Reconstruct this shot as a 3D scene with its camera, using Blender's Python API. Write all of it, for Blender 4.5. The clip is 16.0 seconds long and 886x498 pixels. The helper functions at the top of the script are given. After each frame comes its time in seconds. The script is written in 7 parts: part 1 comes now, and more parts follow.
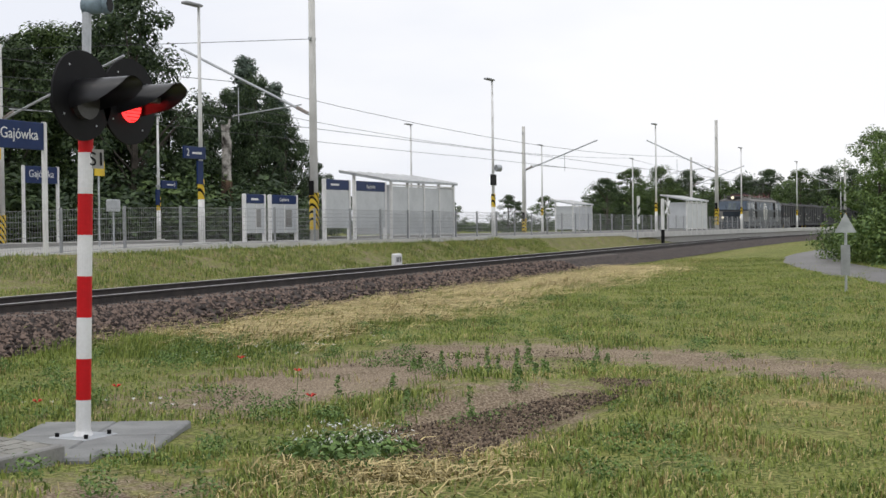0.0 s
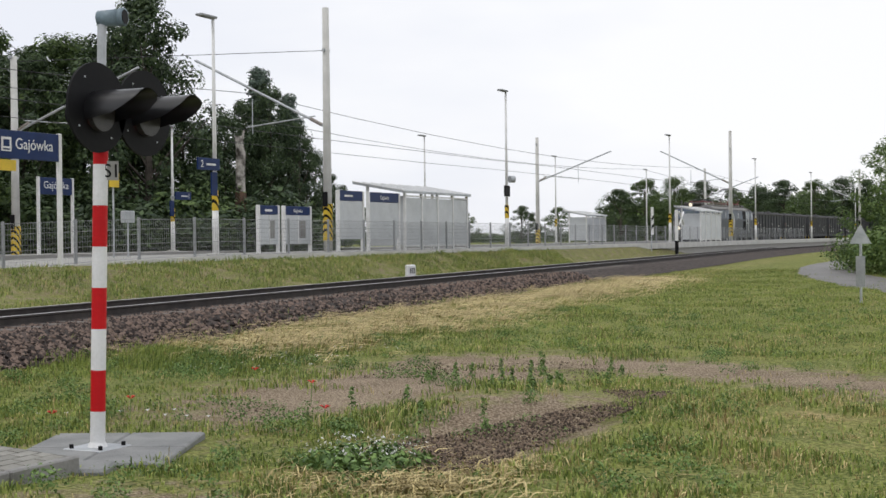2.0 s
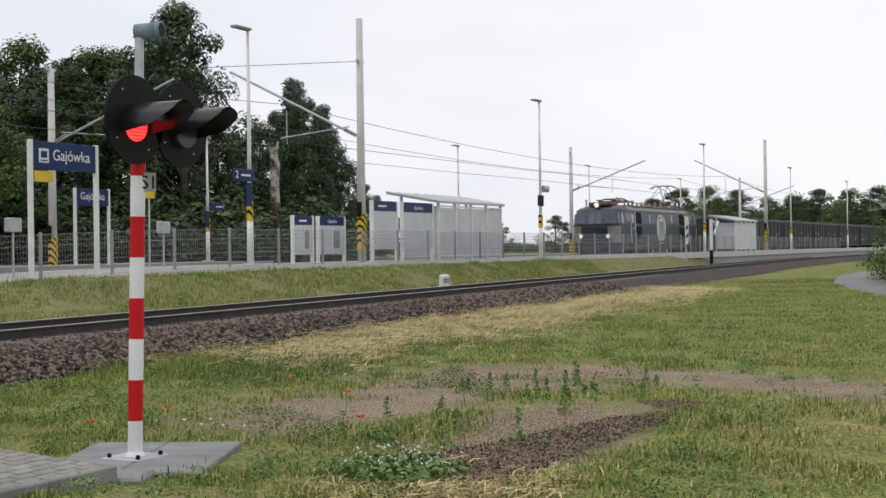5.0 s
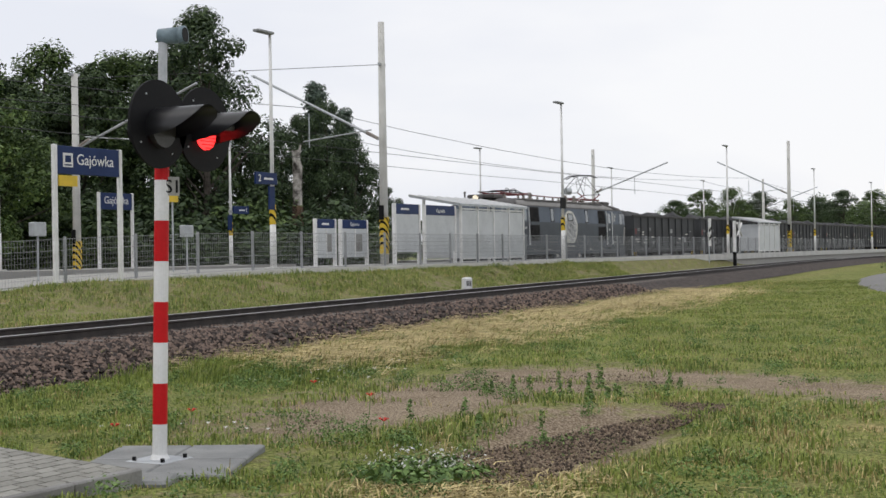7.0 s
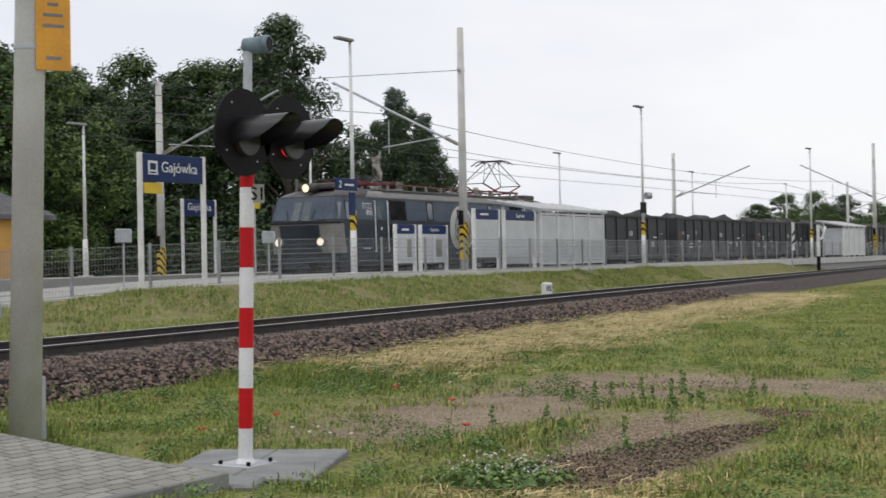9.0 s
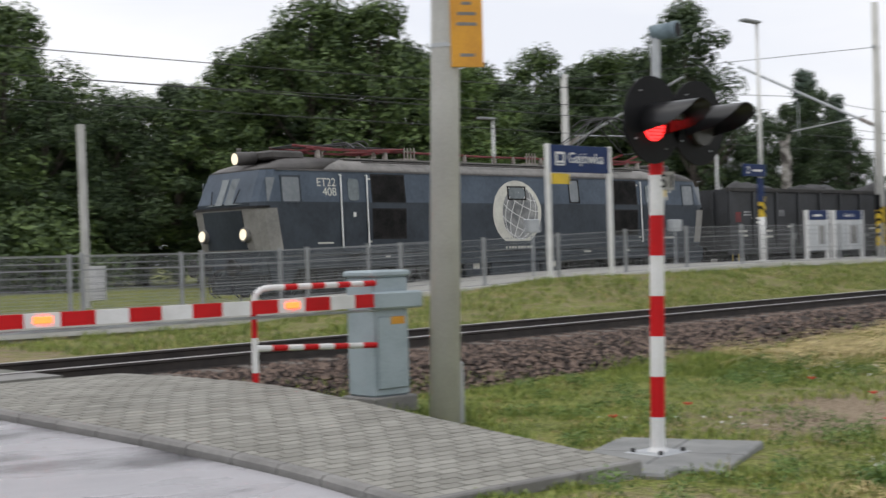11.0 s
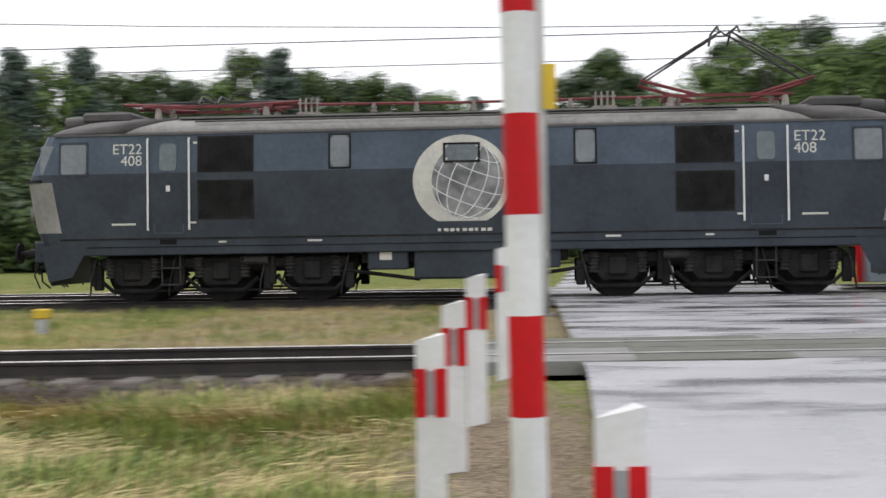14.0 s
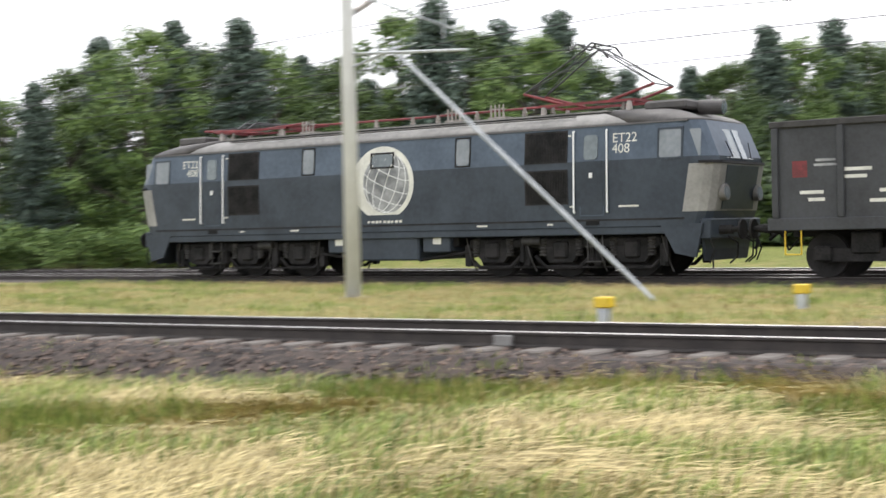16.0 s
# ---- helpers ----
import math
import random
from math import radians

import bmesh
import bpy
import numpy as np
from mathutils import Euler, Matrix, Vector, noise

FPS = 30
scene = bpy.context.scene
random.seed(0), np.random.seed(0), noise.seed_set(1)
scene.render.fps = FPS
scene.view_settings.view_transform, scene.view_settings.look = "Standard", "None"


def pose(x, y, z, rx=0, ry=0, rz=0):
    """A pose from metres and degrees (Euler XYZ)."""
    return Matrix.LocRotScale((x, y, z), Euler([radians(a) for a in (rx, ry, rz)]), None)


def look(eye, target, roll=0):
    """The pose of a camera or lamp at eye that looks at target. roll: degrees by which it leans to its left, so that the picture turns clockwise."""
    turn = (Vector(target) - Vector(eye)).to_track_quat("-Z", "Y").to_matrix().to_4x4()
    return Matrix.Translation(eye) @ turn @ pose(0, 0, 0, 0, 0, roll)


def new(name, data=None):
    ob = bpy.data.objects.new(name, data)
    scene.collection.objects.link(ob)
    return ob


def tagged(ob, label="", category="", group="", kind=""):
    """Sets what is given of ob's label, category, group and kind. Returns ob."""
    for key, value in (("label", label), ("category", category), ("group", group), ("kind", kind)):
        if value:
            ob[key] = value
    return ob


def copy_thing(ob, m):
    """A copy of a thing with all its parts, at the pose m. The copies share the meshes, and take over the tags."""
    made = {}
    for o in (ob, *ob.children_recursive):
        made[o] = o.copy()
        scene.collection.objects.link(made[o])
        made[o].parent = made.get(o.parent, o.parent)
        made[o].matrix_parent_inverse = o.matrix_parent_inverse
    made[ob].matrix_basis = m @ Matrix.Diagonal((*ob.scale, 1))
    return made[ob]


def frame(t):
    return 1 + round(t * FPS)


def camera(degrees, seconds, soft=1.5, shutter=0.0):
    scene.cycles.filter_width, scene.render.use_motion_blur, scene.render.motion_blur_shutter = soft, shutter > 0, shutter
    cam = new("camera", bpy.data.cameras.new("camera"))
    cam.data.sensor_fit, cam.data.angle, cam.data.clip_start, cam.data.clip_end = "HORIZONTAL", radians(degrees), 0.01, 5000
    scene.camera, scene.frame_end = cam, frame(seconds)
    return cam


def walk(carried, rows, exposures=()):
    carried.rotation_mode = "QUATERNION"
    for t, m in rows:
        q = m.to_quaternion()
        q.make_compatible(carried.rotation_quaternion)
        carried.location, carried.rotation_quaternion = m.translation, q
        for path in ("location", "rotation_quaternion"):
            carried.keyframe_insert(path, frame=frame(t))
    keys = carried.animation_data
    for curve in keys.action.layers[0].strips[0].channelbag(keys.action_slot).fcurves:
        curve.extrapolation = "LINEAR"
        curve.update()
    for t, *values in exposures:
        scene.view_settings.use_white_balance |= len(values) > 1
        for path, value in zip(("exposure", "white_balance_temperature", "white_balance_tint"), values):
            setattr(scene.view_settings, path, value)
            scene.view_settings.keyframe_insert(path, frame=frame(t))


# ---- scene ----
# ---- camera ----
cam = camera(35.97, 16.0, soft=1.5, shutter=0.5)
# seconds, eye, yaw to the left of +y, pitch, roll (degrees)
PATH = [
    (0, (0.074, -0.030, 1.163), -65.72, -0.88, -0.65),
    (0.5, (0.072, -0.032, 1.166), -65.77, -0.85, -0.61),
    (1, (0.082, -0.024, 1.167), -65.69, -0.77, -0.62),
    (1.5, (0.077, -0.026, 1.167), -65.44, -0.59, -0.63),
    (2, (0.078, -0.023, 1.167), -65.16, -0.41, -0.66),
    (2.5, (0.072, -0.022, 1.166), -64.82, -0.22, -0.65),
    (3, (0.057, -0.031, 1.171), -64.60, -0.06, -0.47),
    (3.5, (0.055, -0.031, 1.168), -64.40, 0.06, -0.56),
    (4, (0.051, -0.031, 1.170), -64.18, 0.08, -0.69),
    (6.5, (0.037, -0.035, 1.171), -63.10, 0.05, -0.82),
    (7, (0.037, -0.030, 1.172), -62.82, 0.15, -0.95),
    (7.5, (0.040, -0.028, 1.173), -62.40, 0.23, -1.13),
    (8, (0.044, -0.022, 1.175), -61.89, 0.40, -1.26),
    (8.2, (0.032, -0.026, 1.177), -61.48, 0.45, -1.24),
    (10.3, (-0.019, -0.009, 1.179), -50.87, 0.33, -1.35),
    (10.5, (-0.014, 0.008, 1.181), -48.46, 0.37, -1.47),
    (11, (-0.010, 0.026, 1.174), -42.63, 0.35, -1.60),
    (11.5, (-0.024, 0.044, 1.173), -37.15, 0.33, -1.67),
    (12, (0.007, 0.015, 1.165), -29.52, 0.16, -1.63),
    (12.5, (0.005, 0.003, 1.161), -22.35, 0.00, -1.63),
    (13, (0.003, -0.008, 1.176), -13.79, -0.01, -1.70),
    (13.5, (0.009, 0.033, 1.161), -5.83, 0.09, -1.29),
    (14, (-0.019, 0.071, 1.163), 4.65, -0.29, -0.86),
    (14.5, (-0.129, 0.076, 1.163), 11.97, -0.26, -1.30),
    (15, (-0.117, 0.071, 1.181), 20.36, 0.38, -1.43),
    (15.5, (-0.177, 0.061, 1.194), 27.52, 0.05, -2.11),
    (16, (-0.174, 0.073, 1.202), 35.37, -0.85, -1.29),
]


def aim(eye, yaw, pitch, roll):
    a, b = radians(yaw), radians(pitch)
    e = Vector(eye)
    return look(e, e + Vector((-math.sin(a) * math.cos(b), math.cos(a) * math.cos(b), math.sin(b))) * 2, roll)


walk(cam, [(t, aim(eye, yaw, pitch, roll)) for t, eye, yaw, pitch, roll in PATH],
     exposures=[(0, -0.02), (8, -0.10), (11, 0.0), (12.5, 0.26), (14, 0.24), (15, 0.5), (16, 0.92)])

# ---- world and sun: an overcast, bright sky ----
world = bpy.data.worlds.new("sky")
scene.world = world
world.use_nodes = True
wn, wl = world.node_tree.nodes, world.node_tree.links
wn.clear()
w_out, w_bg = wn.new("ShaderNodeOutputWorld"), wn.new("ShaderNodeBackground")
w_sky = wn.new("ShaderNodeTexSky")
w_sky.sky_type, w_sky.sun_disc = "NISHITA", False
w_sky.sun_elevation, w_sky.sun_rotation = radians(62), radians(318)
w_dim = wn.new("ShaderNodeMixRGB")
w_dim.blend_type, w_dim.inputs[0].default_value = "MULTIPLY", 1.0
w_dim.inputs[2].default_value = (0.1, 0.1, 0.1, 1)
w_co, w_no, w_ra = wn.new("ShaderNodeTexCoord"), wn.new("ShaderNodeTexNoise"), wn.new("ShaderNodeValToRGB")
w_map = wn.new("ShaderNodeMapping")
w_map.inputs["Scale"].default_value = (1.2, 1.2, 4.0)
w_no.inputs["Scale"].default_value, w_no.inputs["Detail"].default_value = 1.6, 5
w_ra.color_ramp.elements[0].position, w_ra.color_ramp.elements[0].color = 0.36, (0.84, 0.86, 0.93, 1)
w_ra.color_ramp.elements[1].position, w_ra.color_ramp.elements[1].color = 0.56, (0.98, 0.98, 1.0, 1)
w_mix = wn.new("ShaderNodeMixRGB")
w_mix.inputs[0].default_value = 0.93
wl.new(w_co.outputs["Generated"], w_map.inputs["Vector"])
wl.new(w_map.outputs[0], w_no.inputs["Vector"])
wl.new(w_no.outputs["Fac"], w_ra.inputs[0])
wl.new(w_sky.outputs[0], w_dim.inputs[1])
wl.new(w_dim.outputs[0], w_mix.inputs[1])
wl.new(w_ra.outputs[0], w_mix.inputs[2])
wl.new(w_mix.outputs[0], w_bg.inputs["Color"])
w_bg.inputs["Strength"].default_value = 1.08
wl.new(w_bg.outputs[0], w_out.inputs["Surface"])

sun = new("sun", bpy.data.lights.new("sun", "SUN"))
sun.data.energy, sun.data.angle, sun.data.color = 0.9, radians(25), (1.0, 0.97, 0.92)
sun.matrix_world = look((0, 0, 60), (20, -22, 0))


# ---- materials ----
def mat(name, base, other=None, scale=6.0, fine=60.0, rough=0.7, metal=0.0, bump=0.15, mix=0.5, island=0.0, coat=0.0,
        emit=None, streak=None):
    """A surface of two tones that vary at two scales, with fine relief."""
    m = bpy.data.materials.new(name)
    m.use_nodes = True
    n, l = m.node_tree.nodes, m.node_tree.links
    b = n["Principled BSDF"]
    other = other or tuple(c * 0.72 for c in base)
    co = n.new("ShaderNodeTexCoord")
    vec = co.outputs["Object"]
    if streak:
        mp = n.new("ShaderNodeMapping")
        mp.inputs["Scale"].default_value = streak
        l.new(vec, mp.inputs["Vector"])
        vec = mp.outputs[0]
    n1, n2 = n.new("ShaderNodeTexNoise"), n.new("ShaderNodeTexNoise")
    n1.inputs["Scale"].default_value, n1.inputs["Detail"].default_value = scale, 6
    n2.inputs["Scale"].default_value, n2.inputs["Detail"].default_value = fine, 4
    l.new(vec, n1.inputs["Vector"])
    l.new(vec, n2.inputs["Vector"])
    add = n.new("ShaderNodeMath")
    add.operation = "MULTIPLY_ADD"
    add.inputs[1].default_value = 0.45
    l.new(n2.outputs["Fac"], add.inputs[0])
    l.new(n1.outputs["Fac"], add.inputs[2])
    fac = add.outputs[0]
    if island:
        g, a2 = n.new("ShaderNodeNewGeometry"), n.new("ShaderNodeMath")
        a2.operation = "MULTIPLY_ADD"
        a2.inputs[1].default_value = island
        l.new(g.outputs["Random Per Island"], a2.inputs[0])
        l.new(fac, a2.inputs[2])
        sub = n.new("ShaderNodeMath")
        sub.operation = "SUBTRACT"
        sub.inputs[1].default_value = island / 2
        l.new(a2.outputs[0], sub.inputs[0])
        fac = sub.outputs[0]
    ramp = n.new("ShaderNodeValToRGB")
    ramp.color_ramp.elements[0].position, ramp.color_ramp.elements[0].color = 0.72 - 0.3 * mix, (*other, 1)
    ramp.color_ramp.elements[1].position, ramp.color_ramp.elements[1].color = 0.72 + 0.3 * mix, (*base, 1)
    l.new(fac, ramp.inputs[0])
    l.new(ramp.outputs[0], b.inputs["Base Color"])
    b.inputs["Roughness"].default_value, b.inputs["Metallic"].default_value = rough, metal
    b.inputs["Coat Weight"].default_value = coat
    if bump:
        bp = n.new("ShaderNodeBump")
        bp.inputs["Strength"].default_value, bp.inputs["Distance"].default_value = bump, 0.02
        l.new(n2.outputs["Fac"], bp.inputs["Height"])
        l.new(bp.outputs[0], b.inputs["Normal"])
    if emit:
        b.inputs["Emission Color"].default_value, b.inputs["Emission Strength"].default_value = (*emit[:3], 1), emit[3]
    return m


def leafy(name, a, b2, island=0.9):
    m = mat(name, a, b2, scale=0.35, fine=4.0, rough=0.6, bump=0, mix=0.8, island=island)
    p = m.node_tree.nodes["Principled BSDF"]
    p.inputs["Subsurface Weight"].default_value = 0
    p.inputs["Specular IOR Level"].default_value = 0.25
    return m


M = dict(
    ballast=mat("ballast", (0.075, 0.055, 0.046), (0.018, 0.014, 0.013), 5, 38, 0.95, bump=1.0, mix=0.5),
    stone=mat("ballast_stone", (0.20, 0.145, 0.118), (0.026, 0.019, 0.017), 3, 30, 0.95, bump=0.4, mix=0.8, island=1.0),
    path=mat("worn_paving_block", (0.30, 0.293, 0.262), (0.20, 0.195, 0.172), 2.2, 40, 0.8, bump=0.3, mix=0.9, island=0.4),
    lane=mat("lane_asphalt", (0.165, 0.157, 0.15), (0.10, 0.096, 0.092), 0.8, 30, 0.6, bump=0.3, mix=0.9),
    paving=mat("paving_block", (0.36, 0.355, 0.33), (0.31, 0.305, 0.285), 2.2, 50, 0.8, bump=0.3, mix=0.8),
    joint=mat("paving_joint", (0.15, 0.147, 0.13), None, 6, 50, 0.95),
    concrete=mat("concrete", (0.64, 0.635, 0.61), (0.45, 0.445, 0.425), 1.6, 40, 0.85, bump=0.25, mix=0.9),
    darkconcrete=mat("dark_concrete", (0.26, 0.255, 0.245), (0.17, 0.165, 0.16), 1.6, 40, 0.85, bump=0.25),
    pad=mat("pad_concrete", (0.25, 0.255, 0.25), (0.17, 0.175, 0.175), 3, 60, 0.8, bump=0.2),
    rail=mat("rail_steel", (0.55, 0.53, 0.52), (0.40, 0.37, 0.36), 3, 30, 0.35, 0.9, bump=0.05),
    railside=mat("rail_rust", (0.05, 0.042, 0.038), (0.028, 0.024, 0.023), 4, 40, 0.85, bump=0.3),
    sleeper=mat("sleeper", (0.17, 0.15, 0.135), (0.10, 0.088, 0.08), 4, 40, 0.9, bump=0.4),
    rubber=mat("crossing_rubber", (0.12, 0.125, 0.095), (0.08, 0.08, 0.065), 3, 40, 0.6, bump=0.2),
    galv=mat("galvanised_steel", (0.50, 0.52, 0.54), (0.38, 0.40, 0.42), 4, 60, 0.5, 0.55, bump=0.05),
    fence=mat("fence_steel", (0.36, 0.37, 0.38), (0.27, 0.28, 0.29), 3, 40, 0.6, 0.4, bump=0.05),
    white=mat("white_paint", (0.78, 0.78, 0.78), (0.66, 0.66, 0.65), 3, 40, 0.5, bump=0.06),
    red=mat("red_paint", (0.58, 0.010, 0.014), (0.48, 0.009, 0.012), 3, 40, 0.45, bump=0.06),
    black=mat("black_paint", (0.007, 0.007, 0.008), (0.004, 0.004, 0.005), 3, 30, 0.62, bump=0.05),
    yellow=mat("yellow_paint", (0.72, 0.50, 0.03), (0.58, 0.40, 0.03), 3, 30, 0.5, bump=0.05),
    orange=mat("orange_sign", (0.75, 0.36, 0.03), (0.62, 0.28, 0.03), 3, 30, 0.5, bump=0.05),
    blue=mat("blue_sign", (0.012, 0.032, 0.115), (0.009, 0.024, 0.09), 3, 30, 0.4, bump=0.03),
    greybox=mat("grey_blue_box", (0.37, 0.44, 0.48), (0.29, 0.355, 0.39), 2.5, 40, 0.5, bump=0.06),
    horn=mat("blue_grey_cast", (0.19, 0.26, 0.30), (0.13, 0.18, 0.21), 6, 50, 0.5, bump=0.1),
    glass=mat("dark_glass", (0.10, 0.13, 0.14), (0.06, 0.08, 0.09), 2, 10, 0.06, bump=0, coat=0.6),
    paleglass=mat("pale_glass", (0.20, 0.22, 0.24), (0.15, 0.17, 0.185), 1.5, 10, 0.18, bump=0),
    frosted=mat("frosted_panel", (0.55, 0.57, 0.59), (0.46, 0.48, 0.50), 1.2, 12, 0.3, bump=0),
    lit=mat("lit_red_lens", (0.8, 0.02, 0.03), None, 20, 60, 0.3, bump=0.2, emit=(1.0, 0.03, 0.03, 3.0)),
    lamp=mat("lit_headlamp", (0.9, 0.85, 0.7), None, 20, 60, 0.3, bump=0, emit=(1.0, 0.86, 0.62, 0.8)),
    flash=mat("lit_bar_lamp", (0.9, 0.2, 0.05), None, 20, 60, 0.3, bump=0, emit=(1.0, 0.16, 0.03, 2.5)),
    lowerbody=mat("slate_paint", (0.055, 0.067, 0.083), (0.030, 0.037, 0.047), 0.9, 9, 0.42, bump=0.04, mix=0.8),
    upperbody=mat("blue_grey_paint", (0.098, 0.126, 0.168), (0.058, 0.075, 0.100), 0.9, 9, 0.42, bump=0.04, mix=0.8),
    roof=mat("grey_roof", (0.27, 0.26, 0.245), (0.12, 0.115, 0.11), 1.4, 9, 0.6, bump=0.06, mix=0.9),
    roofdark=mat("sooty_roof", (0.085, 0.078, 0.075), (0.05, 0.046, 0.045), 2, 20, 0.6, bump=0.1),
    palecab=mat("pale_cab_corner", (0.31, 0.30, 0.28), (0.17, 0.165, 0.155), 1.6, 14, 0.55, bump=0.05, mix=0.9),
    cream=mat("cream_emblem", (0.66, 0.65, 0.58), (0.52, 0.51, 0.46), 3, 20, 0.5, bump=0.03),
    silver=mat("silver_emblem", (0.40, 0.405, 0.40), (0.115, 0.12, 0.125), 1.1, 5, 0.45, bump=0, mix=0.5),
    under=mat("sooty_running_gear", (0.028, 0.026, 0.026), (0.010, 0.010, 0.010), 3, 24, 0.75, bump=0.3),
    gear=mat("dusty_running_gear", (0.044, 0.041, 0.039), (0.016, 0.015, 0.015), 4, 24, 0.7, bump=0.3),
    redsteel=mat("red_oxide_steel", (0.20, 0.028, 0.032), (0.11, 0.020, 0.022), 4, 30, 0.6, bump=0.1),
    ceramic=mat("insulator", (0.32, 0.29, 0.26), (0.2, 0.17, 0.15), 6, 30, 0.3, bump=0.05),
    wagon=mat("wagon_paint", (0.052, 0.055, 0.060), (0.024, 0.025, 0.027), 1.2, 16, 0.7, bump=0.15, mix=0.9),
    coal=mat("coal", (0.016, 0.016, 0.017), (0.007, 0.007, 0.008), 4, 30, 0.6, bump=1.0),
    ochre=mat("ochre_plaster", (0.70, 0.40, 0.11), (0.58, 0.31, 0.08), 1, 30, 0.9, bump=0.2),
    brick=mat("chimney_brick", (0.26, 0.11, 0.075), (0.17, 0.075, 0.055), 5, 30, 0.9, bump=0.3),
    roofing=mat("roof_sheet", (0.15, 0.15, 0.155), (0.09, 0.09, 0.095), 2, 20, 0.6, bump=0.2),
    bark=mat("bark", (0.10, 0.085, 0.07), (0.05, 0.042, 0.035), 4, 20, 0.95, bump=0.6),
    brownbark=mat("brown_bark", (0.17, 0.105, 0.07), (0.07, 0.045, 0.033), 3, 16, 0.95, bump=0.6),
    deadwood=mat("dead_wood", (0.50, 0.47, 0.43), (0.05, 0.042, 0.036), 2.2, 8, 0.9, bump=0.6),
    leaf=leafy("leaf_green", (0.115, 0.170, 0.052), (0.038, 0.066, 0.024)),
    leafpale=leafy("leaf_pale_green", (0.175, 0.250, 0.070), (0.075, 0.130, 0.038)),
    leafdark=leafy("leaf_dark_green", (0.080, 0.120, 0.050), (0.028, 0.048, 0.024)),
    # conifer green made paler and bluer, with distance haze put into the colour
    hazed_needle=leafy("hazed_needle_green", (0.130, 0.175, 0.135), (0.062, 0.090, 0.074)),
    blade=leafy("grass_blade", (0.31, 0.365, 0.095), (0.105, 0.155, 0.038), 1.0),
    straw=leafy("straw", (0.60, 0.49, 0.24), (0.22, 0.175, 0.070), 1.0),
    weed=leafy("weed_leaf", (0.17, 0.265, 0.075), (0.070, 0.125, 0.036), 0.9),
    poppy=mat("poppy_petal", (0.7, 0.03, 0.02), None, 20, 60, 0.6, bump=0),
    petal=mat("white_petal", (0.75, 0.75, 0.72), None, 20, 60, 0.6, bump=0),
    clod=mat("earth_clod", (0.21, 0.155, 0.112), (0.036, 0.024, 0.017), 3, 30, 0.95, bump=0.4, mix=0.8, island=0.9),
    hood=mat("glossy_black", (0.014, 0.014, 0.016), (0.010, 0.010, 0.011), 3, 30, 0.28, bump=0.02),
    # for the piece added over a lit lens, coloured like a lamp gone dark
    added_flap=mat("added_lens_cover", (0.040, 0.037, 0.033), (0.028, 0.026, 0.024), 9, 60, 0.35, bump=0.1),
    wire=mat("dark_wire", (0.06, 0.06, 0.065), None, 4, 30, 0.6, 0.3, bump=0),
    paper=mat("white_paper", (0.62, 0.62, 0.6), None, 6, 60, 0.9, bump=0.1),
)

for k in ("black", "under", "blue", "red", "lowerbody", "upperbody"):
    M[k].node_tree.nodes["Principled BSDF"].inputs["Specular IOR Level"].default_value = 0.2


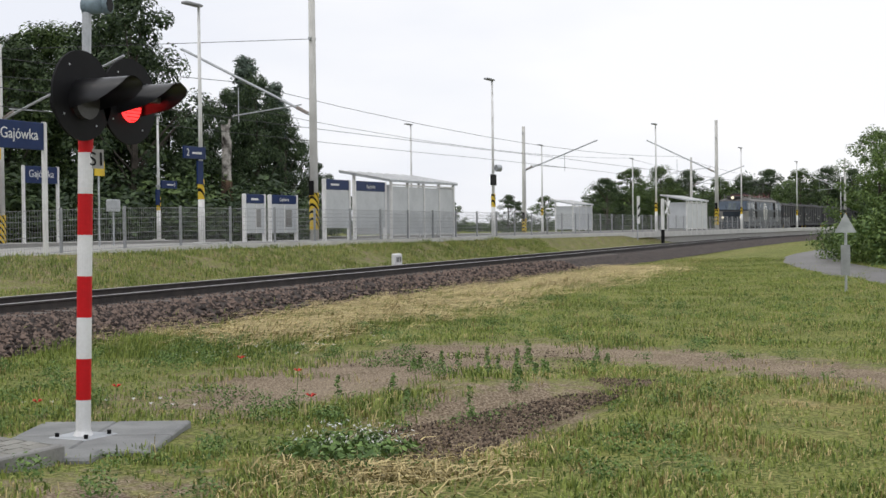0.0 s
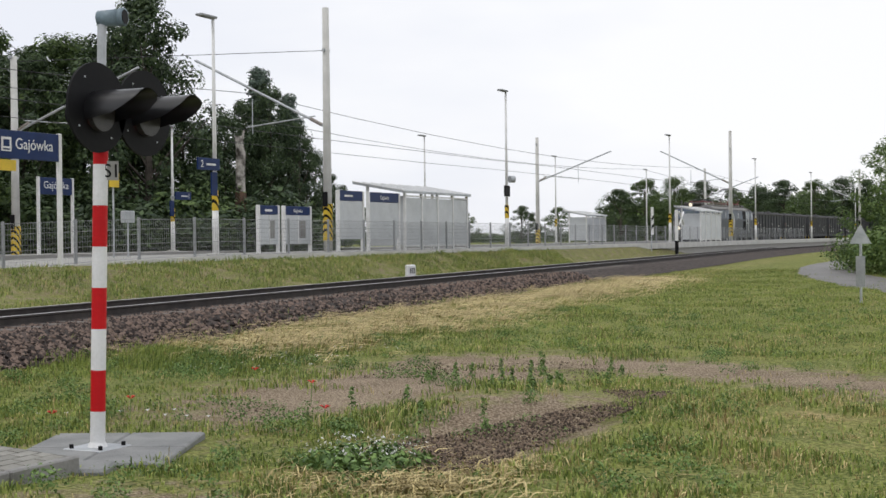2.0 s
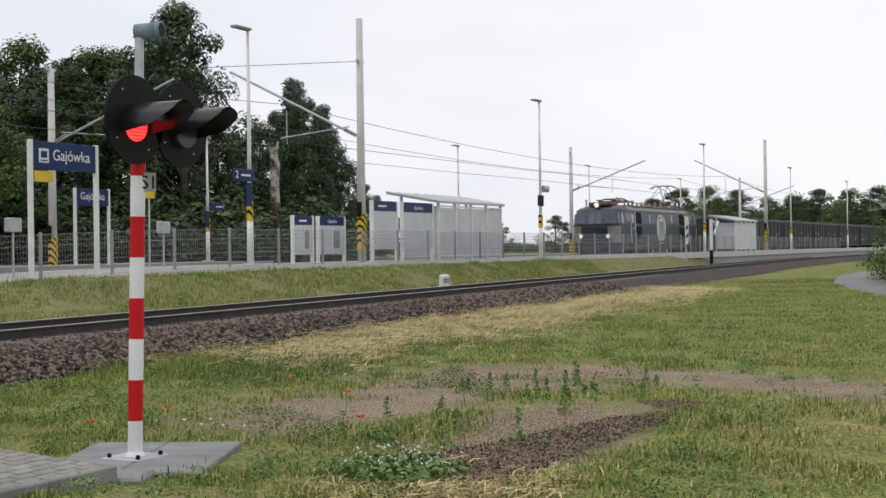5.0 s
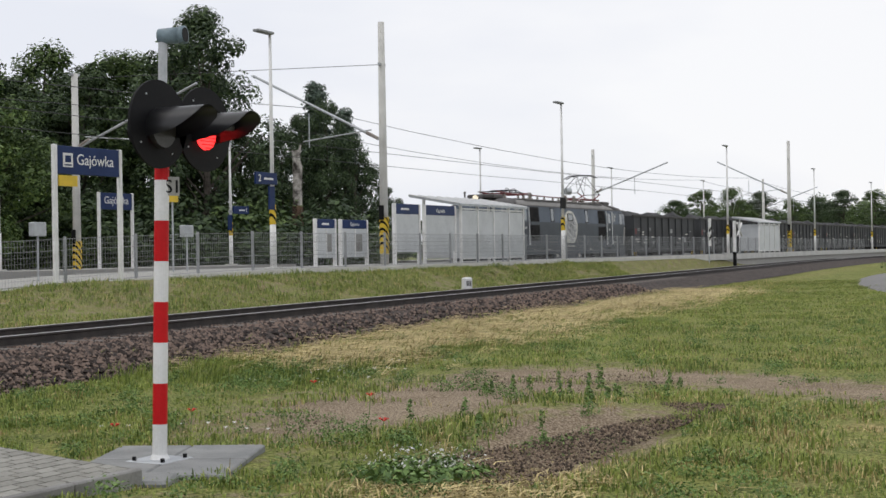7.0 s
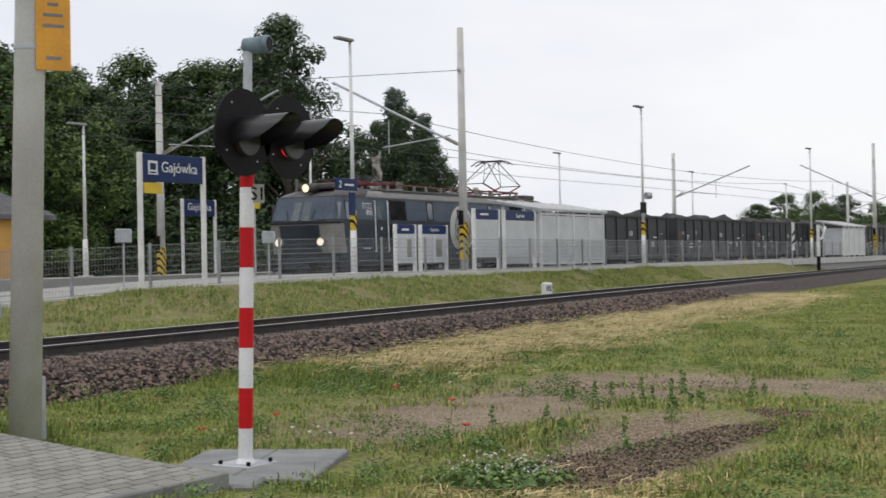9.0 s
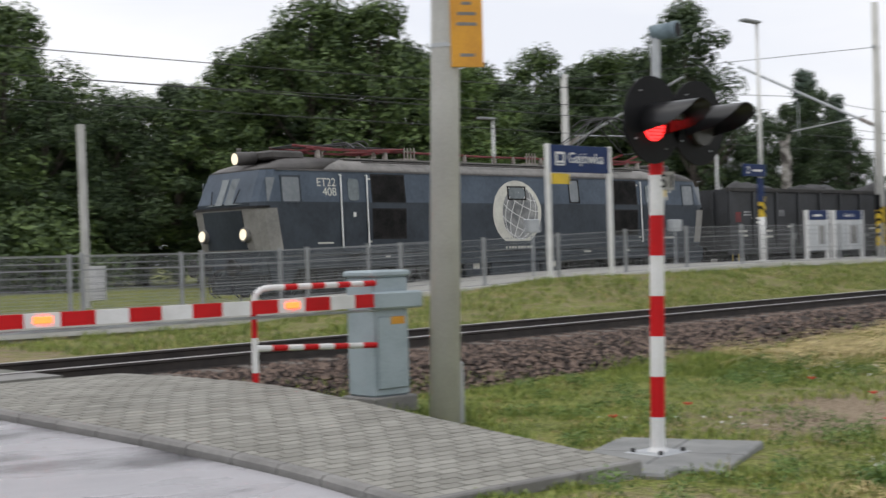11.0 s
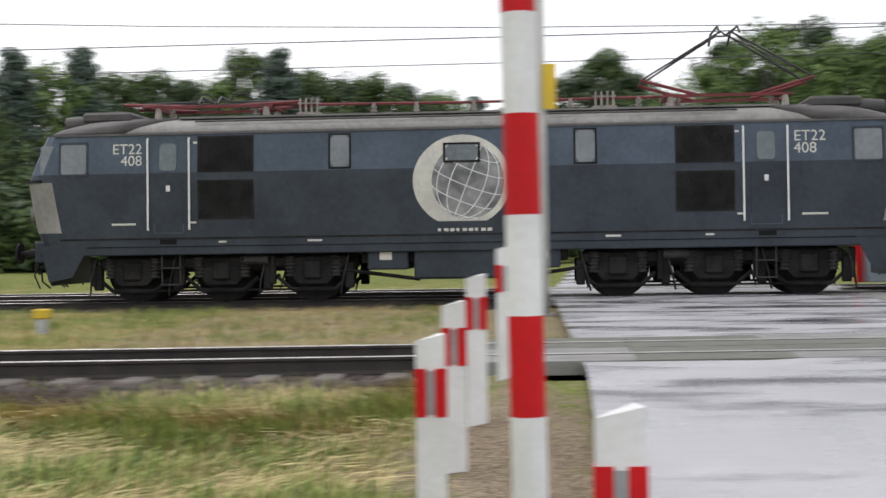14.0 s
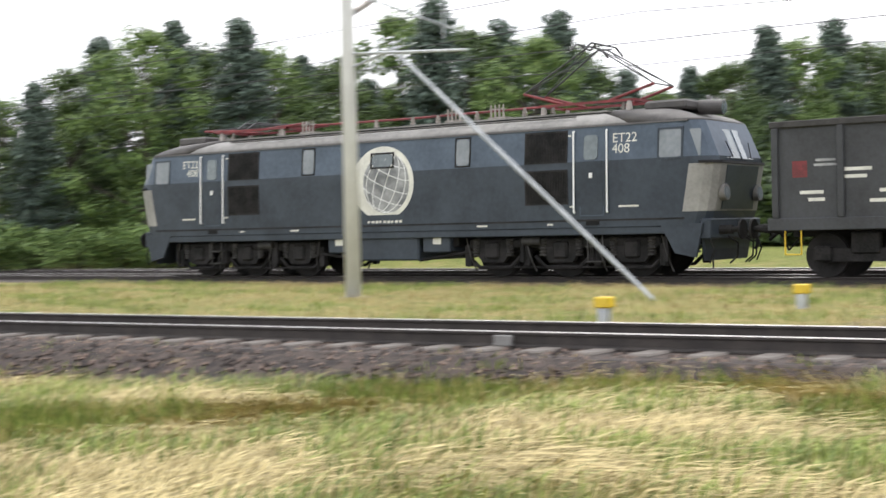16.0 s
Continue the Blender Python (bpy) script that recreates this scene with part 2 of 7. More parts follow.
# ---- mesh building ----
class Geo:
    """Vertices and faces of one mesh, grown shape by shape."""

    def __init__(self):
        self.v, self.f = [], []

    def add(self, vs, fs):
        k = len(self.v)
        self.v += [tuple(p) for p in vs]
        self.f += [tuple(i + k for i in q) for q in fs]
        return self

    def box(self, x0, x1, y0, y1, z0, z1, c=0.0):
        """A box; c: the width of its chamfered edges."""
        if c <= 0:
            return self.add([(x, y, z) for z in (z0, z1) for y in (y0, y1) for x in (x0, x1)],
                            [(0, 2, 3, 1), (4, 5, 7, 6), (0, 1, 5, 4), (2, 6, 7, 3), (0, 4, 6, 2), (1, 3, 7, 5)])
        rings = []
        for z, s in ((z0, c), (z0 + c, 0), (z1 - c, 0), (z1, c)):
            a, b, d, e = x0 + s, x1 - s, y0 + s, y1 - s
            rings.append([(a + c, d, z), (b - c, d, z), (b, d + c, z), (b, e - c, z), (b - c, e, z), (a + c, e, z), (a, e - c, z), (a, d + c, z)])
        return self.loft(rings)

    def loft(self, rings, closed=True, caps=True):
        n, vs, fs = len(rings[0]), [p for r in rings for p in r], []
        for i in range(len(rings) - 1):
            for j in range(n if closed else n - 1):
                a, b = i * n + j, i * n + (j + 1) % n
                fs.append((a, b, b + n, a + n))
        if caps and closed:
            fs += [tuple(range(n - 1, -1, -1)), tuple(range((len(rings) - 1) * n, len(rings) * n))]
        return self.add(vs, fs)

    def tube(self, p, q, r, r2=None, n=10, caps=True):
        p, q = Vector(p), Vector(q)
        d = (q - p).normalized()
        u = d.orthogonal().normalized()
        w = d.cross(u)
        ring = lambda o, s: [o + (u * math.cos(2 * math.pi * i / n) + w * math.sin(2 * math.pi * i / n)) * s for i in range(n)]
        return self.loft([ring(p, r), ring(q, r if r2 is None else r2)], caps=caps)

    def path(self, pts, r, n=8):
        for a, b in zip(pts, pts[1:]):
            self.tube(a, b, r, n=n)
        return self

    def cable(self, pts, r, n=5):
        """One unbroken round cable that runs mainly along x or y."""
        along = abs(pts[-1][0] - pts[0][0]) > abs(pts[-1][1] - pts[0][1])
        ring = lambda p: [(p[0] + (0 if along else r * math.cos(6.283 * i / n)), p[1] + (r * math.cos(6.283 * i / n) if along else 0), p[2] + r * math.sin(6.283 * i / n)) for i in range(n)]
        return self.loft([ring(p) for p in pts])

    def disc(self, o, axis, r, depth, n=24, r2=None):
        o, d = Vector(o), Vector(axis).normalized()
        return self.tube(o, o + d * depth, r, r2, n)

    def quad(self, *p):
        return self.add(p, [tuple(range(len(p)))])

    def mesh(self, name, material, smooth=False):
        me = bpy.data.meshes.new(name)
        me.from_pydata(self.v, [], self.f)
        me.materials.append(material)
        if smooth:
            me.polygons.foreach_set("use_smooth", [True] * len(me.polygons))
        me.update()
        return me


def part(name, geo, material, parent, label="", smooth=False):
    """One mesh object under a thing or a part."""
    ob = new(name, geo if isinstance(geo, bpy.types.Mesh) else geo.mesh(name, material, smooth))
    ob.parent = parent
    return tagged(ob, label)


def thing(name, label, category, at=None, group="", kind=""):
    ob = tagged(new(name), label, category, group, kind)
    if at is not None:
        ob.matrix_basis = at
    return ob


def solid(name, geo, material, label, category, kind="", group="", smooth=False):
    return tagged(new(name, geo.mesh(name, material, smooth)), label, category, group, kind)


def lettering(name, words, size, material, parent, m, align="CENTER"):
    """Raised letters of the built-in font, as a mesh."""
    cu = bpy.data.curves.new(name, "FONT")
    cu.body, cu.size, cu.extrude, cu.align_x = words, size, 0.004, align
    tmp = bpy.data.objects.new(name, cu)
    me = bpy.data.meshes.new_from_object(tmp)
    bpy.data.objects.remove(tmp)
    me.materials.clear()
    me.materials.append(material)
    ob = new(name, me)
    ob.parent = parent
    ob.matrix_basis = m
    return ob


def face_minus_y(x, y, z):
    """Puts lettering upright, read from the -y side."""
    return pose(x, y, z, 90, 0, 0)


# ---- the lie of the land ----
RAIL_Z = 0.055


def track_y(x):
    """Centre line of the near track."""
    if x <= 95:
        return 14.23 + 0.0889 * x
    u = min(x - 95, 60)
    return 14.23 + 0.0889 * 95 + 0.0889 * (u - u * u / 120)


def step(a, b, v):
    u = min(max((v - a) / (b - a), 0), 1)
    return u * u * (3 - 2 * u)


def fence_y(x):
    return 22.5 + 0.042 * max(0, min(x, 120) - 42)


def plat_z(x):
    """Height of the platform and, west of it, of the ramp."""
    return 0.32 + 0.44 * step(14, 33, x)


def road_z(y):
    return -0.46 + 0.48 * step(4.5, 12.2, y)


def ground_z(x, y):
    v = y - track_y(x)
    bump = 0.05 * noise.noise((x * 0.35, y * 0.35, 0)) + 0.025 * noise.noise((x * 1.3, y * 1.3, 3))
    # near side: field below the bank, a spoil heap and a rut in it
    low = -0.5 + bump
    low += 0.15 * math.exp(-(((x - 12.2) * 0.5) ** 2 + ((y - 5.2) * 1.2) ** 2)) - 0.20 * math.exp(-(((x - 11.0) * 0.55) ** 2 + ((y - 4.3) * 1.6) ** 2))
    shoulder = step(-1.6, 0.2, x) * (1 - step(4.9, 8.2, x))
    low = low + (road_z(y) - 0.05 - low) * shoulder
    if x <= 0:
        low += 0.30 * step(2.0, 8.0, y) * step(-12, -2, x)
    east = step(12, 26, x)
    mid = -0.10 + bump * 0.6
    rise = mid + east * 0.72 * step(1.8, max(2.6, fence_y(x) - track_y(x) - 0.2), v)
    low += 0.10 * math.exp(-(((x - 6.6) / 1.6) ** 2 + ((y - 5.9) / 0.9) ** 2))
    z = low + (-0.20 - low) * step(-2.5, -1.3, v)
    z = z + (rise - z) * step(1.5, 2.0, v)
    main = -0.22
    if y > fence_y(x):
        z = z + (main - z) * step(fence_y(x) + 0.2, fence_y(x) + 0.5, y) if x > 10 else z + (main - z) * step(25.5, 26.8, y)
    if y > 36:
        z = main + (0.25 + bump * 3 - main) * step(36, 44, y)
    if y > 150:
        z -= 0.3
    if -2.2 < x < 9 and 11.2 < y < 40:
        z = min(z, -0.06)
    return z


def ground_material():
    m = bpy.data.materials.new("meadow")
    m.use_nodes = True
    n, l = m.node_tree.nodes, m.node_tree.links
    b = n["Principled BSDF"]
    b.inputs["Roughness"].default_value = 0.95
    b.inputs["Specular IOR Level"].default_value = 0.15
    co, at, sep = n.new("ShaderNodeTexCoord"), n.new("ShaderNodeVertexColor"), n.new("ShaderNodeSeparateColor")
    at.layer_name = "cover"
    l.new(at.outputs["Color"], sep.inputs[0])

    def noisy(scale, detail=6):
        t = n.new("ShaderNodeTexNoise")
        t.inputs["Scale"].default_value, t.inputs["Detail"].default_value = scale, detail
        l.new(co.outputs["Object"], t.inputs["Vector"])
        return t.outputs["Fac"]

    def ramp(fac, a, c, lo=0.35, hi=0.65):
        r = n.new("ShaderNodeValToRGB")
        r.color_ramp.elements[0].position, r.color_ramp.elements[0].color = lo, (*a, 1)
        r.color_ramp.elements[1].position, r.color_ramp.elements[1].color = hi, (*c, 1)
        l.new(fac, r.inputs[0])
        return r.outputs[0]

    def over(fac, a, c):
        x = n.new("ShaderNodeMixRGB")
        l.new(fac, x.inputs[0])
        l.new(a, x.inputs[1])
        l.new(c, x.inputs[2])
        return x.outputs[0]

    def patchy(mask, scale):
        """A mask whose edge is broken up by noise."""
        a = n.new("ShaderNodeMath")
        a.operation = "MULTIPLY_ADD"
        a.inputs[1].default_value = 2.2
        l.new(mask, a.inputs[0])
        s = n.new("ShaderNodeMath")
        s.operation = "MULTIPLY_ADD"
        s.inputs[1].default_value, s.inputs[2].default_value = 3.4, -2.3
        l.new(noisy(scale), s.inputs[0])
        l.new(s.outputs[0], a.inputs[2])
        a.use_clamp = True
        return a.outputs[0]

    grass = over(noisy(14, 5), ramp(noisy(1.1), (0.095, 0.150, 0.026), (0.200, 0.230, 0.050)), ramp(noisy(26, 8), (0.035, 0.036, 0.014), (0.36, 0.34, 0.13), 0.42, 0.58))
    straw = over(noisy(4), ramp(noisy(20, 8), (0.10, 0.085, 0.035), (0.46, 0.37, 0.18), 0.4, 0.6), ramp(noisy(11, 8), (0.12, 0.13, 0.04), (0.42, 0.34, 0.16), 0.4, 0.6))
    dirt = over(noisy(30), ramp(noisy(1.3), (0.165, 0.115, 0.072), (0.30, 0.232, 0.158)), ramp(noisy(42, 8), (0.045, 0.031, 0.021), (0.48, 0.40, 0.30), 0.42, 0.58))
    col = over(patchy(sep.outputs[1], 1.6), grass, straw)
    col = over(patchy(sep.outputs[0], 4.5), col, dirt)
    l.new(col, b.inputs["Base Color"])
    bp = n.new("ShaderNodeBump")
    bp.inputs["Strength"].default_value, bp.inputs["Distance"].default_value = 0.8, 0.05
    l.new(noisy(28), bp.inputs["Height"])
    l.new(bp.outputs[0], b.inputs["Normal"])
    return m


def dirt_at(x, y):
    """How bare the soil is, 0 to 1."""
    d = 1.1 * math.exp(-(((x - 14.0) / 4.4) ** 2 + ((y - 7.2) / 1.9) ** 2))
    d = max(d, 1.1 * math.exp(-(((x - 11.2) / 2.6) ** 2 + ((y - 4.6) / 0.75) ** 2)))
    d = max(d, 0.9 * math.exp(-(((x - 6.3) / 1.5) ** 2 + ((y - 5.2) / 0.8) ** 2)))
    d = max(d, 0.95 * math.exp(-(((x + 0.2) / 1.0) ** 2 + ((y - 8) / 3.4) ** 2)))
    # wheel track that curves across the meadow
    if -2 < y < 8.5 and x > 9:
        d = max(d, 0.9 * math.exp(-((x - 17.3 + 0.12 * (y - 6) ** 2) / 1.25) ** 2))
    v = y - track_y(x)
    if -6 < x < 10 and v > 1.6 and y < 27:
        d = max(d, 0.55)
    elif x >= 10 and v > 1.6 and y < fence_y(x):
        d = max(d, 0.42)
    return min(d, 1.0)


def straw_at(x, y):
    """How dry the grass is, 0 to 1."""
    v = y - track_y(x)
    s = 0.0
    if x > 8:
        s = 1.0 * math.exp(-((v + 4.2) / 1.5) ** 2) * step(15.5, 19, x) * (1 - 0.6 * step(40, 70, x))
        s = max(s, 0.8 * math.exp(-(((x - 8.6) / 1.6) ** 2 + ((y - 4.2) / 0.6) ** 2)))
        s = max(s, 0.45 * math.exp(-(((x - 12.5) / 3) ** 2 + ((y - 2.2) / 1.2) ** 2)))
    if x < -1:
        s = 0.38 + 0.35 * noise.noise((x * 0.4, y * 0.9, 7))
    if 2 < v and y < 27 and x < 9:
        s = max(s, 0.5)
    return min(max(s, 0), 1)


def spread(near, far, fine, grow):
    """Grid lines: fine steps between near and far, wider and wider outside."""
    out, v, d = [], near, fine
    while v > -1500:
        d *= grow
        v -= d
        out.append(v)
    out.reverse()
    v = near
    while v < far:
        out.append(v)
        v += fine
    d = fine
    while v < 2500:
        out.append(v)
        d *= grow
        v += d
    return out


def build_ground():
    xs, ys = spread(-30, 45, 0.33, 1.18), spread(1.0, 27, 0.25, 1.2)
    vs = [(x, y, ground_z(x, y)) for y in ys for x in xs]
    n = len(xs)
    fs = [(j * n + i, j * n + i + 1, j * n + n + i + 1, j * n + n + i) for j in range(len(ys) - 1) for i in range(n - 1)]
    g = Geo()
    g.v, g.f = vs, fs
    ob = solid("ground", g, ground_material(), "rough meadow with bare earth, weeds and dry grass", "ground", "structure", smooth=True)
    ca = ob.data.color_attributes.new("cover", "FLOAT_COLOR", "POINT")
    col = np.zeros((len(vs), 4), np.float32)
    col[:, 3] = 1
    for i, (x, y, z) in enumerate(vs):
        if -60 < x < 120 and -5 < y < 40:
            col[i, 0], col[i, 1] = dirt_at(x, y), straw_at(x, y)
    ca.data.foreach_set("color", col.ravel())


build_ground()


# ---- tracks ----
def rail_profile(o, top):
    """Cross-section of a rail, as (offset, height)."""
    return [(o - 0.07, top - 0.17), (o + 0.07, top - 0.17), (o + 0.065, top - 0.155), (o + 0.012, top - 0.135), (o + 0.012, top - 0.045),
            (o + 0.036, top - 0.03), (o + 0.034, top - 0.004), (o - 0.034, top - 0.004), (o - 0.036, top - 0.03), (o - 0.012, top - 0.045),
            (o - 0.012, top - 0.135), (o - 0.065, top - 0.155)]


def build_track(name, centre, top, xs, label, x_sleep):
    t = thing(name, label, "railway track", kind="structure")
    for side in (-0.7525, 0.7525):
        g, h = Geo(), Geo()
        g.loft([[(x, centre(x) + o, z) for o, z in rail_profile(side, top)] for x in xs])
        h.loft([[(x, centre(x) + side + o, top + z) for o, z in ((-0.033, -0.003), (0.033, -0.003), (0.026, 0.003), (-0.026, 0.003))] for x in xs])
        r = part("rail", g, M["railside"], t, "dark rusty steel rail")
        part("railhead", h, M["rail"], r, "polished running surface")
    me = Geo().box(-0.13, 0.13, -1.3, 1.3, top - 0.36, top - 0.155, 0.02).mesh("sleeper", M["sleeper"])
    x = x_sleep[0]
    while x < x_sleep[1]:
        if not (-0.9 < x < 7.0):
            s = part("sleeper", me, None, t)
            s.matrix_basis = pose(x, centre(x), 0, 0, 0, random.uniform(-0.6, 0.6))
        x += 0.62
    return t


def bed(name, centre, z_top, lo, hi, xs, label, foot_lo, foot_hi):
    """A ballast bed with sloping shoulders and a rough face."""
    g = Geo()
    cols = [lo - 1.0, lo - 0.6, lo - 0.25, lo, lo * 0.6, 0.0, hi * 0.6, hi, hi + 0.3, hi + 0.7]
    zs = [foot_lo, foot_lo + (z_top - foot_lo) * 0.35, foot_lo + (z_top - foot_lo) * 0.75, z_top, z_top, z_top, z_top, z_top, (z_top + foot_hi) / 2, foot_hi]
    vs = [(x, centre(x) + o, z + 0.03 * noise.noise((x * 2, o * 3, 1))) for x in xs for o, z in zip(cols, zs)]
    k = len(cols)
    g.add(vs, [(i * k + j, i * k + k + j, i * k + k + j + 1, i * k + j + 1) for i in range(len(xs) - 1) for j in range(k - 1)])
    return solid(name, g, M["ballast"], label, "ballast", "structure")


def stones(name, centre, x0, x1, lo, hi, count, zfun, label, size=(0.018, 0.045), material="stone"):
    """Loose crushed stones lying on a bed."""
    vs, fs = [], []
    for _ in range(count):
        x, o = random.uniform(x0, x1), random.uniform(lo, hi)
        r, k = random.uniform(*size), len(vs)
        c = (x, centre(x) + o, zfun(o) + r * 0.3)
        rr = [r * random.uniform(0.6, 1.3) for _ in range(6)]
        a = random.uniform(0, 6.28)
        ca, sa = math.cos(a), math.sin(a)
        for (dx, dy, dz), s in zip(((1, 0, 0), (-1, 0, 0), (0, 1, 0), (0, -1, 0), (0, 0, 0.8), (0, 0, -0.8)), rr):
            vs.append((c[0] + (dx * ca - dy * sa) * s, c[1] + (dx * sa + dy * ca) * s, c[2] + dz * s))
        fs += [(k, k + 2, k + 4), (k + 2, k + 1, k + 4), (k + 1, k + 3, k + 4), (k + 3, k, k + 4),
               (k + 2, k, k + 5), (k + 1, k + 2, k + 5), (k + 3, k + 1, k + 5), (k, k + 3, k + 5)]
    g = Geo()
    g.v, g.f = vs, fs
    return solid(name, g, M[material], label, "stones", "stuff")


XS = [-400, -250, -150] + list(range(-100, 181, 4)) + [200, 230, 270, 330, 400]
main_y, second_y = (lambda x: 28.88), (lambda x: 33.1)
near_l = [x for x in XS if x <= -2] + [-0.8]
near_r = [6.9] + [x for x in XS if x >= 8.5]
NB = lambda o: -0.14 if o > -1.75 else -0.14 - (-1.75 - o) * 0.33
for xs in (near_l, near_r):
    bed("ballast", track_y, -0.125, -1.75, 1.35, xs, "dark brown crushed-stone bed of the near track", -0.48, -0.12)
stones("loose_ballast", track_y, 20, 48, -2.85, 1.3, 12000, NB, "brown crushed stones farther along the near track", (0.03, 0.065))
stones("loose_ballast", track_y, 8.2, 20, -2.85, 1.3, 17000, NB, "dark brown crushed stones along the near track", (0.022, 0.055))
stones("loose_ballast", track_y, -26, -1.4, -2.75, -0.2, 5000, NB, "brown crushed stones along the near track")
for xs in (near_l, near_r):
    bed("ballast", lambda x: 31.0, -0.16, -3.6, 4.0, xs, "brown crushed-stone bed of the main tracks", -0.3, -0.3)
stones("loose_ballast", main_y, -34, -1.4, -2.4, -0.9, 2500, lambda o: -0.17, "brown crushed stones beside the main track")
build_track("near_track", track_y, RAIL_Z, XS, "near railway track on dark ballast, rusty rails", (-40, 60))
build_track("main_track", main_y, 0.0, XS, "main railway track that the train runs on", (-50, 40))
build_track("second_track", second_y, 0.0, XS, "second main track behind the train", (-50, 0))


# ---- road, pavement and level crossing ----
def road_left(y):
    return 0.25 - 0.02 * max(0, y - 12) if y < 31 else -0.13 + 0.05 * (y - 31)


def road_right(y):
    if y < 7:
        return 5.45 + 0.35 * max(0, 6 - y) ** 1.2
    return 5.45 - 0.80 * step(7, 11.5, y) if y < 13.5 else 4.65 + 0.09 * (y - 13.5)


def build_road():
    g = Geo()
    ys = [-60, -30, -12, -4, 0] + [1 + 0.25 * i for i in range(152)] + [42, 50, 65, 90, 140]
    k = 9
    vs = []
    for y in ys:
        a, b = road_left(y), road_right(y)
        if y < 3:
            a = 0.25 - 0.1 * (3 - y)
        base = road_z(y) if y < 20 else 0.03
        if y > 36:
            base += 0.3 * step(36, 46, y)
        for j in range(k):
            u = j / (k - 1)
            px = a + (b - a) * u
            sunk = 0.16 if min(abs(y - track_y(px)), abs(y - 28.88), abs(y - 33.1)) < 1.42 else 0.0
            vs.append((px, y, base - sunk + 0.012 + 0.05 * math.sin(math.pi * u) * (1 if y < 10 else 0.15) + 0.004 * noise.noise((j * 1.7, y, 5))))
    g.add(vs, [(i * k + j, i * k + j + 1, i * k + k + j + 1, i * k + k + j) for i in range(len(ys) - 1) for j in range(k - 1)])
    solid("road", g, road_material(), "wet worn asphalt road with puddles and patches", "road", "structure", smooth=True)
    # lane that bends round the meadow's end
    ctrl = [(14, -16), (24, -6), (34, 0.6), (42, 4.0), (49, 6.5), (56.5, 8.7), (64.5, 10.4), (73, 11.6), (82, 12.1), (96, 12.4), (130, 12)]
    lane = []
    for i in range(len(ctrl) - 1):
        p0, p1, p2, p3 = (Vector((*ctrl[min(max(k, 0), len(ctrl) - 1)], 0)) for k in (i - 1, i, i + 1, i + 2))
        for k in range(6):
            u = k / 6
            lane.append(0.5 * (2 * p1 + (p2 - p0) * u + (2 * p0 - 5 * p1 + 4 * p2 - p3) * u * u + (3 * p1 - p0 - 3 * p2 + p3) * u ** 3))
    h, vs = Geo(), []
    for i, p in enumerate(lane):
        d = (lane[min(i + 1, len(lane) - 1)] - lane[max(i - 1, 0)]).normalized()
        w = 1.15 + 0.12 * noise.noise((p.x * 0.5, p.y, 4))
        for o, z in ((-w - 0.25, -0.62), (-w, -0.435), (0, -0.405), (w, -0.435), (w + 0.25, -0.62)):
            vs.append((p.x - d.y * o, p.y + d.x * o, z))
    h.add(vs, [(i * 5 + j, i * 5 + 5 + j, i * 5 + 6 + j, i * 5 + 1 + j) for i in range(len(lane) - 1) for j in range(4)])
    solid("lane", h, M["lane"], "narrow wet asphalt lane bending round the meadow", "road", "structure", smooth=True)


def road_material():
    m = mat("road_asphalt", (0.43, 0.42, 0.445), (0.32, 0.315, 0.335), 0.7, 60, 0.45, bump=0.25, mix=0.9)
    n, l = m.node_tree.nodes, m.node_tree.links
    b = n["Principled BSDF"]
    co, mp, t, r = n.new("ShaderNodeTexCoord"), n.new("ShaderNodeMapping"), n.new("ShaderNodeTexNoise"), n.new("ShaderNodeValToRGB")
    mp.inputs["Scale"].default_value = (0.35, 1.0, 1.0)
    t.inputs["Scale"].default_value, t.inputs["Detail"].default_value = 1.1, 6
    r.color_ramp.elements[0].position, r.color_ramp.elements[0].color = 0.40, (0.05, 0.05, 0.05, 1)
    r.color_ramp.elements[1].position, r.color_ramp.elements[1].color = 0.62, (0.55, 0.55, 0.55, 1)
    l.new(co.outputs["Object"], mp.inputs["Vector"])
    l.new(mp.outputs[0], t.inputs["Vector"])
    l.new(t.outputs["Fac"], r.inputs[0])
    l.new(r.outputs[0], b.inputs["Roughness"])
    # wet patches are darker as well as smoother
    base = b.inputs["Base Color"].links[0].from_socket
    wet, mul = n.new("ShaderNodeValToRGB"), n.new("ShaderNodeMixRGB")
    wet.color_ramp.elements[0].position, wet.color_ramp.elements[0].color = 0.36, (0.28, 0.28, 0.29, 1)
    wet.color_ramp.elements[1].position, wet.color_ramp.elements[1].color = 0.45, (1, 1, 1, 1)
    mul.blend_type, mul.inputs[0].default_value = "MULTIPLY", 1.0
    l.new(t.outputs["Fac"], wet.inputs[0])
    l.new(base, mul.inputs[1])
    l.new(wet.outputs[0], mul.inputs[2])
    l.new(mul.outputs[0], b.inputs["Base Color"])
    return m


build_road()


